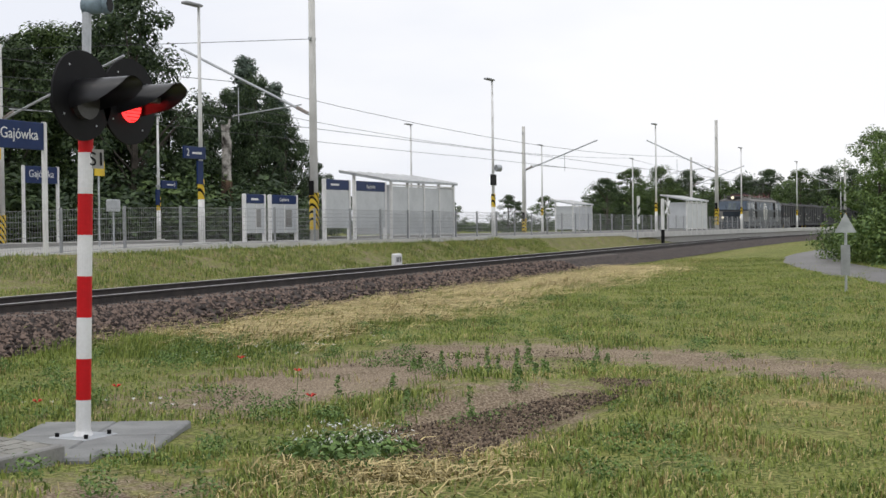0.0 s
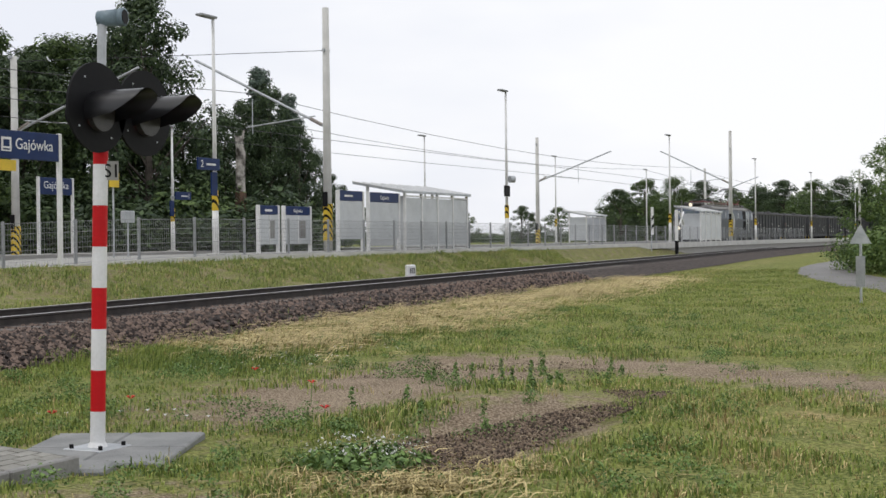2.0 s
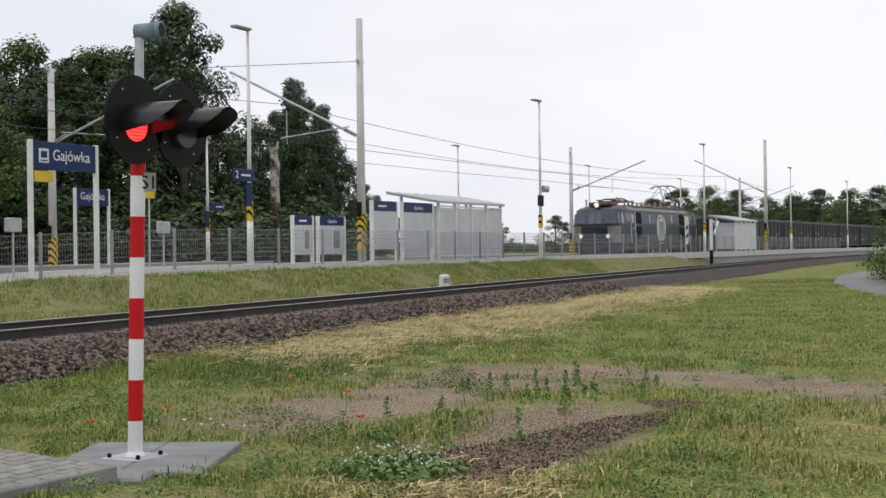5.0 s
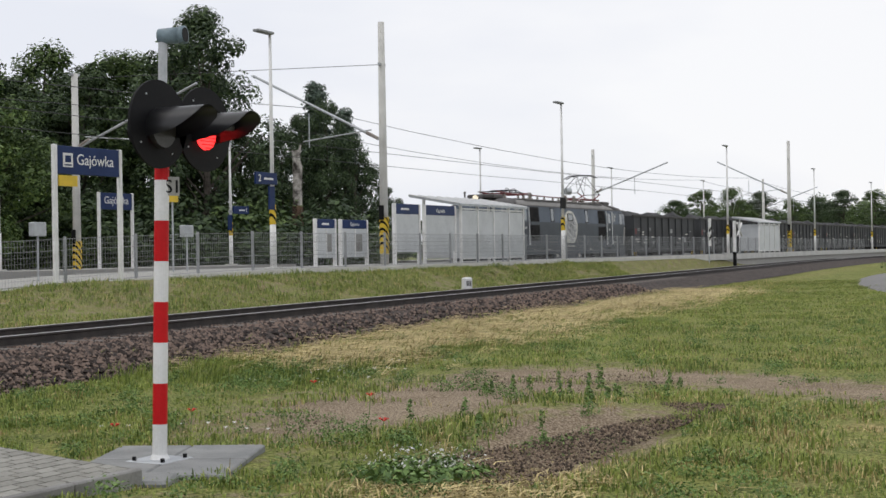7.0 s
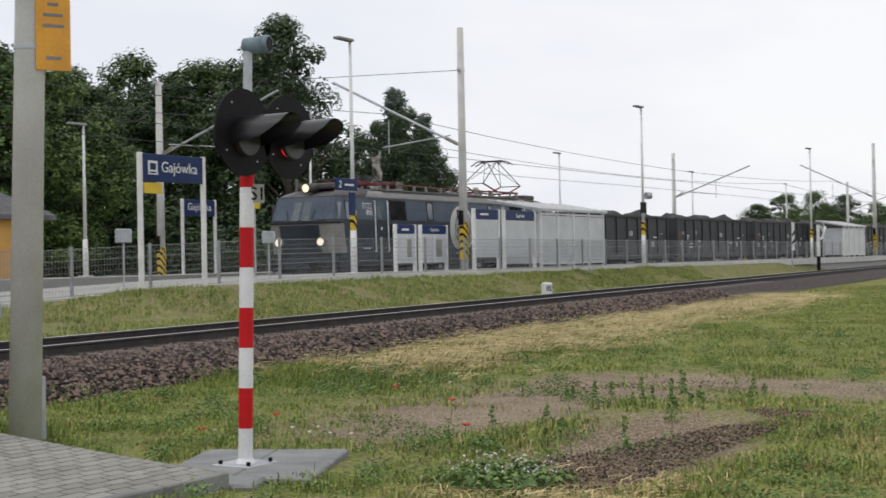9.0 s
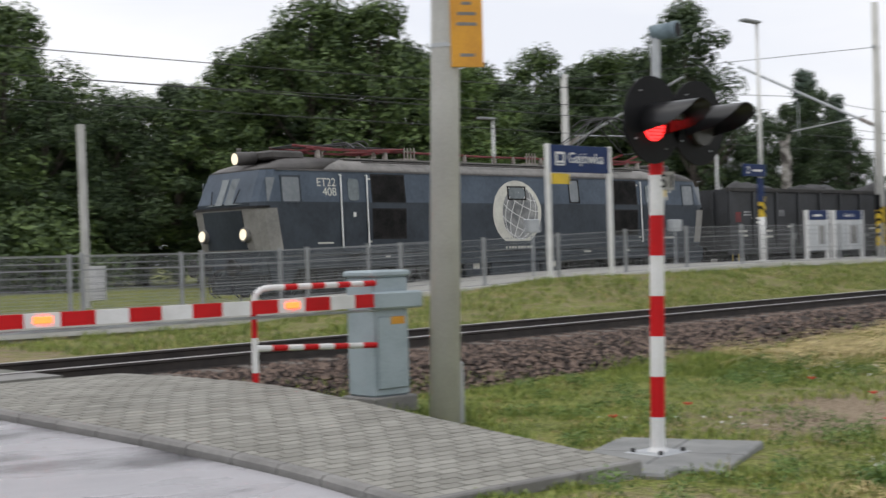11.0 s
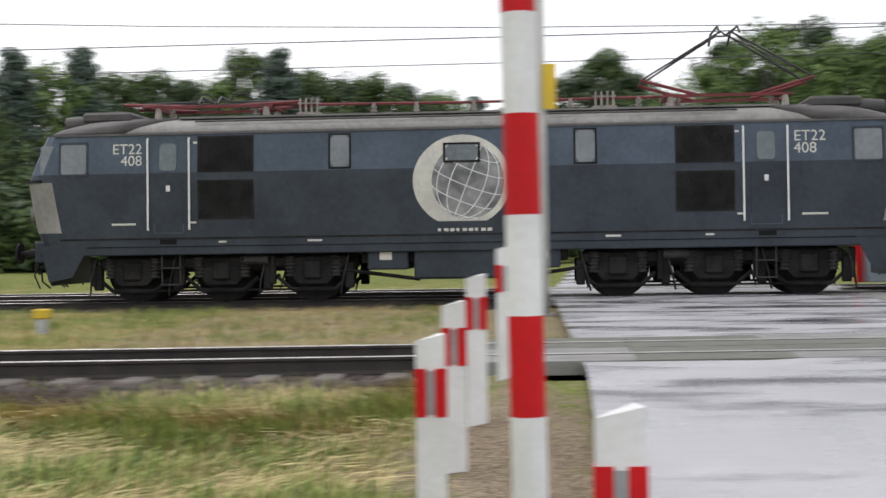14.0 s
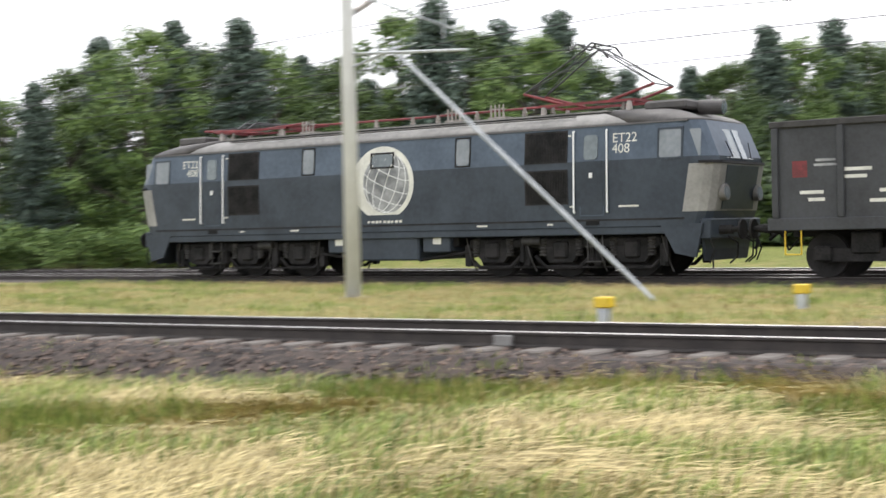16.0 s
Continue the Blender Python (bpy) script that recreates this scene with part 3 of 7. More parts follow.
def build_crossing():
    """Panels between and beside the rails of the crossing."""
    c = thing("level_crossing", "flat concrete and rubber panels laid between the rails", "level crossing", kind="structure")
    for cy, top in ((track_y, RAIL_Z), (main_y, 0.0), (second_y, 0.0)):
        x = -0.75
        while x < 6.7:
            mid = x + 0.75
            y = cy(mid)
            for a, b, z in ((-0.68, -0.02, 0), (0.02, 0.66, 0), (-1.5, -0.80, -0.004), (0.80, 1.5, -0.004)):
                # panels follow the skew of the rails
                pts = []
                for zz in (top - 0.14, top - 0.006 + z):
                    for px, off in ((x + 0.006, a), (x + 1.494, a), (x + 1.494, b), (x + 0.006, b)):
                        pts.append((px, cy(px) + off, zz))
                part("panel", Geo().add(pts, [(0, 3, 2, 1), (4, 5, 6, 7), (0, 1, 5, 4), (1, 2, 6, 5), (2, 3, 7, 6), (3, 0, 4, 7)]),
                     M["rubber"] if random.random() < 0.55 else M["darkconcrete"], c)
            x += 1.5


build_crossing()


def pave_z(y):
    return road_z(y) + 0.075


def build_pavement(name, y0, y1, left, right, zf, label, kerb_front):
    p = thing(name, label, "pavement", kind="structure")
    g, ys = Geo(), [y0 + (y1 - y0) * i / 16 for i in range(17)]
    sec = []
    for y in ys:
        a, b, z = left(y), right(y), zf(y)
        sec.append([(a, y, z - 0.35), (a, y, z - 0.006), (b, y, z - 0.006), (b, y, z - 0.35)])
    g.loft(sec)
    part("bedding", g, M["joint"], p)
    n = 14
    for i in range(n):
        a, b = y0 + (y1 - y0) * i / n, y0 + (y1 - y0) * (i + 1) / n - 0.012
        k = Geo()
        k.loft([[(left(y) - 0.10, y, zf(y) - 0.25), (left(y) - 0.10, y, zf(y) - 0.02), (left(y) - 0.07, y, zf(y) + 0.004), (left(y), y, zf(y) + 0.004), (left(y), y, zf(y) - 0.25)] for y in (a, b)])
        part("kerbstone", k, M["darkconcrete"], p)
    if kerb_front:
        k = Geo()
        a, b = left(y0), right(y0)
        for i in range(3):
            u, w = a + (b - a) * i / 3, a + (b - a) * (i + 1) / 3 - 0.012
            k = Geo().box(u, w, y0 - 0.09, y0, zf(y0) - 0.25, zf(y0) + 0.006, 0.012)
            part("kerbstone", k, M["darkconcrete"], p)
    # wave-edged blocks: 300 nearest single, the rest joined
    rest, count, y = Geo(), 0, y0 + 0.01
    while y < y1 - 0.11:
        xs0, xs1 = left(y) + 0.01, right(y) - 0.02
        x = xs0 - (0.1 if int((y - y0) / 0.112) % 2 else 0)
        while x < xs1:
            a, b = max(x, xs0), min(x + 0.192, xs1)
            if b - a > 0.04:
                h = zf(y) + random.uniform(-0.001, 0.001)
                w = 0.018
                low = [(a, y + 0.006), (a + (b - a) * 0.5, y), (b, y + 0.006), (b, y + 0.104), (a + (b - a) * 0.5, y + 0.098), (a, y + 0.104)]
                sl = zf(y + 0.1) - zf(y)
                top = [(px + (0.004 if px < (a + b) / 2 else -0.004), py, h + sl * (py - y) / 0.1) for px, py in low]
                bot = [(px, py, h - 0.02) for px, py in low]
                fs = [(6, 7, 8, 9, 10, 11)] + [(j, (j + 1) % 6, (j + 1) % 6 + 6, j + 6) for j in range(6)]
                if kerb_front and 1100 <= count < 1400:
                    part("paving_block", Geo().add(bot + top, fs), M["path"], p)
                else:
                    rest.add(bot + top, fs)
                count += 1
            x += 0.2
        y += 0.112
    tagged(part("paving_blocks", rest, M["path"], p), kind="stuff")


build_pavement("pavement", 6.35, 12.5, lambda y: road_right(y) + 0.12, lambda y: 7.62 - 0.04 * (y - 6.4) - 0.45 * step(10, 12.5, y), pave_z,
               "grey interlocking paving-block footpath beside the road", True)
build_pavement("pavement_2", 16.4, 27.0, lambda y: road_right(y) + 0.10, lambda y: 7.3 + 0.05 * (y - 16), lambda y: 0.07,
               "pale paving-block footpath between the tracks", False)


# ---- platform ----
def build_platform():
    p = thing("platform", "low pale station platform with a ramp at its end", "platform", kind="structure")
    xs = [10, 14, 17, 20, 23, 26, 29, 33, 42, 60, 80, 100, 120, 150, 200]
    g, k, e = Geo(), Geo(), Geo()
    g.loft([[(x, fence_y(x) - 0.15, -0.4), (x, fence_y(x) - 0.15, plat_z(x)), (x, 26.9 if x > 20 else 24.6, plat_z(x)), (x, 26.9 if x > 20 else 24.6, -0.4)] for x in xs])
    part("deck", g, M["paving"], p, "pale grey paved deck")
    k.loft([[(x, fence_y(x) - 0.27, plat_z(x) - 0.35), (x, fence_y(x) - 0.27, plat_z(x) + 0.01), (x, fence_y(x) - 0.15, plat_z(x) + 0.01), (x, fence_y(x) - 0.15, plat_z(x) - 0.35)] for x in xs])
    part("edging", k, M["concrete"], p, "pale concrete edging")
    x = 22.0
    while x < 150:
        part("edge_slab", Geo().box(x, x + 1.98, 26.9, 27.25, plat_z(x) - 0.16, plat_z(x) + 0.012, 0.015), M["darkconcrete"], p)
        x += 2
    q = thing("platform_2", "low platform on the far side of the main tracks", "platform", kind="structure")
    part("deck", Geo().box(30, 53, 34.8, 39.0, -0.3, 0.76), M["paving"], q)
    part("deck", Geo().box(66, 170, 34.8, 39.0, -0.3, 0.76), M["paving"], q)


build_platform()


def build_fence(name, x0, x1, yf, zf, pitch, height, label):
    f = thing(name, label, "fence", group="platform fences")
    post = Geo().box(-0.03, 0.03, -0.03, 0.03, 0, height, 0.004).mesh("post", M["fence"])
    x, i = x0, 0
    while x < x1 + 0.01:
        o = part("post", post, None, f)
        o.matrix_basis = pose(x, yf(x), zf(x) - 0.1)
        if x + pitch < x1 + 0.1:
            g, a, b = Geo(), x + 0.03, x + pitch - 0.03
            ya, yb, za, zb = yf(a) - 0.035, yf(b) - 0.035, zf(a) + 0.02, zf(b) + 0.02
            h = height - 0.18
            for j in range(9):
                u = h * j / 8
                for dz in ((0, 0.012) if j in (0, 3, 6, 8) else (0,)):
                    r = 0.0035
                    g.add([(a, ya, za + u + dz - r), (b, yb, zb + u + dz - r), (b, yb, zb + u + dz + r), (a, ya, za + u + dz + r),
                           (a, ya + 0.008, za + u + dz), (b, yb + 0.008, zb + u + dz)],
                          [(0, 1, 2, 3), (3, 2, 5, 4), (4, 5, 1, 0)])
            n = 26 if x < 70 else 13
            for j in range(n + 1):
                u = j / n
                px, py, pz, r = a + (b - a) * u, ya + (yb - ya) * u, za + (zb - za) * u, 0.0045 if x < 70 else 0.009
                g.add([(px - r, py, pz), (px + r, py, pz), (px + r, py, pz + h), (px - r, py, pz + h), (px, py + 0.006, pz), (px, py + 0.006, pz + h)],
                      [(0, 1, 2, 3), (1, 4, 5, 2), (4, 0, 3, 5)])
            part("mesh_panel", g, M["fence"], f)
        x += pitch
        i += 1
    return f


build_fence("platform_fence", 9.3, 148, fence_y, plat_z, 2.53, 1.22, "grey welded-mesh fence along the back of the platform")
build_fence("path_fence", 10.2, 22.9, lambda x: 24.7, plat_z, 2.53, 1.22, "grey welded-mesh fence on the ramp to the platform")


# ---- the train: built about its own centre, running towards -x ----
def lerp_table(table, z):
    for (a, u), (b, w) in zip(table, table[1:]):
        if z <= b:
            return u + (w - u) * max(0, (z - a) / (b - a))
    return table[-1][1]


NOSE = ((1.0, -8.72), (1.5, -8.88), (2.48, -9.06), (2.56, -9.04), (3.3, -8.74), (3.47, -8.66), (3.62, -8.35), (3.75, -7.9), (3.9, -7.1))
HALF = ((1.0, 1.48), (2.6, 1.5), (3.46, 1.42), (3.6, 1.33), (3.75, 1.05), (3.86, 0.55), (3.9, 0.0))


def half(z):
    return lerp_table(HALF, z)


def hull(zs, grow=0.0, nose_only=0.0):
    """A stretch of the body's shell between the heights zs; nose_only: length of a nose panel alone."""
    g = Geo()
    ends = [(0.0, 0.78), (0.10, 0.90), (0.26, 0.972), (0.55, 1.0)]
    if nose_only:
        ends = [e for e in ends if e[0] < nose_only] + [(nose_only, 1.0)]
    stations = [(d, s, -1) for d, s in ends]
    if not nose_only:
        stations += [(2.0, 1, -1), (4.5, 1, -1)] + [(4.5, 1, 1), (2.0, 1, 1)] + [(d, s, 1) for d, s in reversed(ends)]
    rings = []
    for d, s, side in stations:
        right = [(side * -(lerp_table(NOSE, z) + d - grow), -(half(z) * s + grow), z) for z in zs]
        rings.append(right + [(x, -y, z) for x, y, z in reversed(right)])
    return g.loft(rings)


def mirrored(g, s):
    """The same shape for the other end of the body, where s is 1."""
    if s > 0:
        g.v = [(-x, y, z) for x, y, z in g.v]
        g.f = [tuple(reversed(f)) for f in g.f]
    return g


def on_side(x0, x1, z0, z1, out=0.012, sgn=-1, deep=0.05, c=0.0):
    """A plate that lies on the body's side, following its lean."""
    vs = []
    for o in (-deep, out):
        for x, z in ((x0 + c, z0), (x1 - c, z0), (x1, z0 + c), (x1, z1 - c), (x1 - c, z1), (x0 + c, z1), (x0, z1 - c), (x0, z0 + c)):
            vs.append((x, sgn * (half(z) + o), z))
    fs = [tuple(range(8, 16))] + [(i, (i + 1) % 8, (i + 1) % 8 + 8, i + 8) for i in range(8)]
    return Geo().add(vs, fs)


def frame_on_side(x0, x1, z0, z1, w, out, sgn):
    g = Geo()
    for a in ((x0, x1, z0, z0 + w), (x0, x1, z1 - w, z1), (x0, x0 + w, z0 + w, z1 - w), (x1 - w, x1, z0 + w, z1 - w)):
        b = on_side(*a, out=out, sgn=sgn)
        g.add(b.v, b.f)
    return g


def wheelset(parent, x, r, name="wheelset"):
    g = Geo()
    g.tube((0, -0.9, 0), (0, 0.9, 0), 0.085, n=10)
    for s in (-1, 1):
        g.disc((0, s * 0.70, 0), (0, s, 0), r + 0.03, 0.03, 28)
        g.disc((0, s * 0.73, 0), (0, s, 0), r, 0.105, 28)
        g.disc((0, s * 0.835, 0), (0, s, 0), r * 0.35, 0.06, 12)
        for k in range(8):
            a = k * math.pi / 4
            g.disc((math.cos(a) * r * 0.6, s * 0.835, math.sin(a) * r * 0.6), (0, s, 0), 0.06, 0.012, 8)
    o = part(name, g, M["under"], parent)
    o.matrix_basis = pose(x, 0, r)
    return o


def buffer_pair(parent, x, d):
    for s in (-1, 1):
        g = Geo()
        g.tube((x, s * 0.875, 1.05), (x + d * 0.36, s * 0.875, 1.05), 0.10, n=14)
        g.tube((x + d * 0.3, s * 0.875, 1.05), (x + d * 0.56, s * 0.875, 1.05), 0.065, n=12)
        g.disc((x + d * 0.56, s * 0.875, 1.05), (d, 0, 0), 0.22, 0.05, 20)
        part("buffer", g, M["under"], parent)


def build_loco():
    L = thing("locomotive", "sooty slate and blue-grey six-axle electric locomotive with globe emblem, running", "locomotive")
    part("lower_body", hull((1.16, 1.5, 2.0, 2.5, 2.66)), M["lowerbody"], L, "dark slate painted body side")
    part("upper_body", hull((2.66, 2.9, 3.2, 3.46)), M["upperbody"], L, "blue-grey painted body side")
    part("roof", hull((3.46, 3.52, 3.6, 3.68, 3.75, 3.81, 3.86, 3.885)), M["roof"], L, "pale grey sooted roof", smooth=True)
    part("sill", Geo().box(-8.7, 8.7, -1.46, 1.46, 0.98, 1.16, 0.02), M["lowerbody"], L)
    for s in (-1, 1):
        part("nose_panel", mirrored(hull((1.46, 1.5, 2.0, 2.5), 0.005, 0.62), s), M["palecab"], L, "pale grey cab front below the windows")
        face = [[(s * (-lerp_table(NOSE, z) + o), y, z) for y in (-0.86, 0.86)] for o in (0.0, 0.02) for z in (1.5, 2.0, 2.46)]
        fp = Geo().loft([face[0] + face[3][::-1], face[1] + face[4][::-1], face[2] + face[5][::-1]])
        part("front_panel", fp, M["lowerbody"], L, "dark panel between the headlamps")
        part("waist_moulding", mirrored(hull((2.5, 2.53, 2.56), 0.03, 0.4), s), M["under"], L)
        part("cab_roof", mirrored(hull((3.465, 3.52, 3.6, 3.68, 3.75, 3.81, 3.86, 3.89), 0.006, 1.7), s), M["roofdark"], L, "sooty cab roof", smooth=True)
        # snow plough and front apron
        g = Geo()
        g.loft([[(s * (8.66 - 0.05 * k), y, z) for y, z in ((-1.35, 1.2), (1.35, 1.2), (1.2, 0.62 - 0.25 * k), (-1.2, 0.62 - 0.25 * k))] for k in (0, 1)])
        g.box(s * 8.75 - 0.12, s * 8.75 + 0.12, -1.4, 1.4, 0.85, 1.3, 0.03)
        g.loft([[(s * 7.70, y, 1.2) for y in (-1.47, -1.40)] + [(s * 8.05, y, 0.55) for y in (-1.40, -1.47)], [(s * 8.72, y, 1.2) for y in (-1.47, -1.40)] + [(s * 8.55, y, 0.45) for y in (-1.40, -1.47)]])
        part("front_apron", g, M["lowerbody"], L)
        buffer_pair(L, s * 8.80, s)
        part("coupling_hook", Geo().path([(s * 8.90, 0, 1.02), (s * 9.25, 0, 0.98), (s * 9.40, 0, 0.75), (s * 9.30, 0, 0.6)], 0.035), M["under"], L)
        for y in (-0.45, 0.4, 0.6):
            part("brake_hose", Geo().path([(s * 8.85, y, 0.9), (s * 9.10, y, 0.75), (s * 9.08, y, 0.45), (s * 8.90, y, 0.3)], 0.02), M["under"], L)
        for y in (-1.3, 1.3):
            part("step_rail", Geo().path([(s * 8.80, y, 0.9), (s * 8.92, y, 0.6), (s * 8.80, y, 0.32)], 0.018), M["under"], L)
        # windscreens
        for y in (-1, 1):
            g = Geo()
            pts = [(0.06, 2.62), (0.98, 2.62), (0.94, 3.28), (0.06, 3.28)]
            ring = lambda o, k: [(s * (-(lerp_table(NOSE, z)) + o - (0.035 if yy > 0.9 else 0)), y * yy, z) for yy, z in pts]
            g.loft([ring(-0.03, 0), ring(0.012, 1)])
            part("windscreen", g, M["glass"], L, "grey glass windscreen")
            wp = Geo().path([(s * (9.04), y * 0.5, 2.64), (s * 8.92, y * 0.62, 3.0)], 0.012, 5)
            part("wiper", wp, M["black"], L)
        for y in (-0.92, 0.92):
            x = -lerp_table(NOSE, 2.0) - 0.02
            g = Geo().disc((s * (x - 0.05), y, 1.86), (s, 0, 0.06), 0.18, 0.16, 24)
            hl = part("headlight", g, M["roof"], L, "round headlamp in a pale ring")
            lens = Geo().disc((s * (x + 0.11), y, 1.866), (s, 0, 0.06), 0.135, 0.015, 24)
            part("lens", lens, M["lamp"] if s < 0 else M["paleglass"], hl)
        g = Geo().tube((s * 8.05, 0, 3.84), (s * 8.63, 0, 3.80), 0.17, n=20)
        hl = part("top_headlight", g, M["roofdark"], L, "round lamp above the cab")
        part("lens", Geo().disc((s * 8.62, 0, 3.8), (s, 0, -0.05), 0.145, 0.015, 24), M["lamp"] if s < 0 else M["glass"], hl)
        part("roof_box", Geo().box(*sorted((s * 7.0, s * 8.05)), -0.75, 0.75, 3.78, 4.0, 0.05), M["roofdark"], L)
        part("horn", Geo().path([(s * 7.85, 0.95, 3.7), (s * 7.85, 0.95, 4.12)], 0.05).disc((s * 7.85, 0.95, 4.12), (0, 0, 1), 0.07, 0.05, 12), M["roof"], L)
    for sg in (-1, 1):
        for s in (-1, 1):
            X = lambda a, b: tuple(sorted((s * a, s * b)))
            part("cab_window", on_side(*X(7.72, 8.26), 2.66, 3.28, 0.006, sg, c=0.05), M["paleglass"], L, "pale reflecting cab window")
            part("window_frame", frame_on_side(*X(7.68, 8.30), 2.62, 3.32, 0.045, 0.014, sg), M["lowerbody"], L)
            part("quarter_window", on_side(*X(8.42, 8.70), 2.66, 3.26, -0.03, sg, c=0.03), M["paleglass"], L)
            d = part("door", on_side(*X(5.70, 6.32), 1.42, 3.36, 0.008, sg, c=0.02), M["upperbody"], L, "narrow blue-grey cab door")
            part("door_lower_panel", on_side(*X(5.72, 6.30), 1.44, 2.66, 0.011, sg), M["lowerbody"], d)
            part("door_window", on_side(*X(5.83, 6.19), 2.70, 3.26, 0.016, sg, c=0.06), M["glass"], d)
            part("door_handle", on_side(*X(5.97, 6.05), 2.28, 2.40, 0.03, sg), M["white"], d)
            for x in (5.57, 6.43):
                g = Geo().tube((s * x, sg * (half(1.5) + 0.06), 1.5), (s * x, sg * (half(3.36) + 0.06), 3.36), 0.022, n=8)
                for z in (1.5, 3.36):
                    g.tube((s * x, sg * (half(z) + 0.06), z), (s * x, sg * (half(z) - 0.03), z), 0.018, n=6)
                part("handrail", g, M["white"], L, "white upright handrail")
            for z0, z1 in ((2.70, 3.36), (1.74, 2.46)):
                v = part("vent", on_side(*X(4.28, 5.36), z0, z1, 0.004, sg), M["black"], L, "dark louvred grille")
                part("frame", frame_on_side(*X(4.24, 5.40), z0 - 0.04, z1 + 0.04, 0.05, 0.014, sg), M["under"], v)
                g = Geo()
                for k in range(24):
                    x = 4.30 + 1.04 * (k + 0.5) / 24
                    q = on_side(*X(x - 0.012, x + 0.012), z0, z1, 0.018, sg)
                    g.add(q.v, q.f)
                part("louvres", g, M["under"], v)
            part("side_window", on_side(*X(2.28, 2.66), 2.72, 3.36, 0.008, sg, c=0.07), M["paleglass"], L)
            part("window_frame", frame_on_side(*X(2.24, 2.70), 2.68, 3.40, 0.035, 0.014, sg), M["under"], L)
            part("step_recess", on_side(*X(5.85, 6.2), 1.2, 1.34, 0.004, sg), M["black"], L)
            for x, z, w in ((4.9, 1.22, 0.16), (3.0, 1.22, 0.3), (5.45, 3.25, 0.08), (5.5, 1.62, 0.12), (6.95, 1.6, 0.5)):
                part("stencil", on_side(*X(x - w / 2, x + w / 2), z, z + 0.04, 0.004, sg), M["cream"], L)
            for z, words in ((3.06, "ET22"), (2.82, "408")):
                tx = s * 6.55
                y = sg * (half(z + 0.1) + 0.006)
                al = ("RIGHT" if s < 0 else "LEFT") if sg < 0 else ("LEFT" if s < 0 else "RIGHT")
                m = pose(tx, y, z, 90 - 5.3, 0, 0) if sg < 0 else pose(tx, y, z, 90 - 5.3, 0, 180)
                lettering("running_number", words, 0.30, M["cream"], L, m, al)
        part("body_line", on_side(-8.3, 8.3, 1.30, 1.335, 0.01, sg), M["under"], L)
        part("rain_gutter", on_side(-8.4, 8.4, 3.44, 3.48, 0.03, sg), M["roofdark"], L)
        part("logo_window", on_side(-0.33, 0.33, 2.80, 3.12, 0.02, sg, c=0.08), M["glass"], L)
        part("window_frame", frame_on_side(-0.37, 0.37, 2.76, 3.16, 0.04, 0.026, sg), M["black"], L)
        # globe emblem
        def emblem(rx, rz, cx, cz, out, cut=0.0):
            """An upright oval disc that follows the lean of the body's side."""
            rings = []
            for z in sorted([cz + rz * math.sin(math.pi * (k / 24 - 0.5)) for k in range(25)] + [2.6]):
                if z >= cut:
                    w = max(0.02, rx * math.sqrt(max(0.0, 1 - ((z - cz) / rz) ** 2)))
                    rings.append([(cx + u, sg * (half(z) + o), z) for u, o in ((-w, -0.03), (-w, out), (w, out), (w, -0.03))])
            return Geo().loft(rings)
        em = part("globe_emblem", emblem(0.99, 0.93, 0.0, 2.39, 0.004, cut=1.54), M["cream"], L, "cream disc with a silver globe")
        part("globe", emblem(0.73, 0.76, 0.12, 2.38, 0.008), M["silver"], em, "shaded silver globe")
        g, tilt = Geo(), radians(22)
        for k in range(-2, 3):
            pts = []
            for j in range(13):
                ph, la = -1.35 + 2.7 * j / 12, k * 0.5
                u, w = 0.72 * math.cos(ph) * math.sin(la), 0.76 * math.sin(ph)
                pts.append((0.12 + u * math.cos(tilt) + w * math.sin(tilt), 2.38 - u * math.sin(tilt) + w * math.cos(tilt)))
            g.path([(x, sg * (half(z) + 0.009), z) for x, z in pts], 0.013, 4)
        for k in (-0.9, -0.45, 0.0, 0.45, 0.9):
            pts = []
            for j in range(13):
                la = -1.45 + 2.9 * j / 12
                u, w = 0.72 * math.cos(k) * math.sin(la), 0.76 * math.sin(k) - 0.1 * math.cos(la)
                pts.append((0.12 + u * math.cos(tilt) + w * math.sin(tilt), 2.38 - u * math.sin(tilt) + w * math.cos(tilt)))
            g.path([(x, sg * (half(z) + 0.009), z) for x, z in pts], 0.013, 4)
        part("globe_grid", g, M["white"], em)
        for k in range(9):
            x = -0.5 + 0.125 * k
            part("stencil", on_side(x, x + (0.09 if k % 3 else 0.06), 1.38, 1.44, 0.004, sg), M["cream"], L)
    # running gear
    g = Geo().box(-2.1, 2.1, -1.2, 1.2, 0.75, 1.0, 0.03)
    part("underframe", g, M["under"], L)
    part("transformer_box", Geo().box(-1.0, 1.0, -1.38, 1.38, 0.42, 1.12, 0.04), M["lowerbody"], L)
    for s in (-1, 1):
        part("battery_box", Geo().box(*sorted((s * 1.12, s * 1.95)), -1.36, 1.36, 0.62, 1.1, 0.03), M["lowerbody"], L)
        part("notice", Geo().box(*sorted((s * 1.45, s * 1.7)), -1.375, -1.36, 0.82, 0.98), M["cream"], L)
        part("brace", Geo().path([(s * 0.9, -1.2, 0.42), (s * 2.4, -1.15, 0.62), (s * 3.0, -1.1, 0.5)], 0.04), M["under"], L)
        b = part("bogie", Geo().box(*sorted((s * 2.45, s * 7.5)), -1.02, 1.02, 0.62, 0.98, 0.05), M["under"], L)
        fr = Geo()
        for y in (-1.1, 1.1):
            fr.box(*sorted((s * 2.4, s * 7.55)), y - 0.07, y + 0.07, 0.70, 0.92, 0.03)
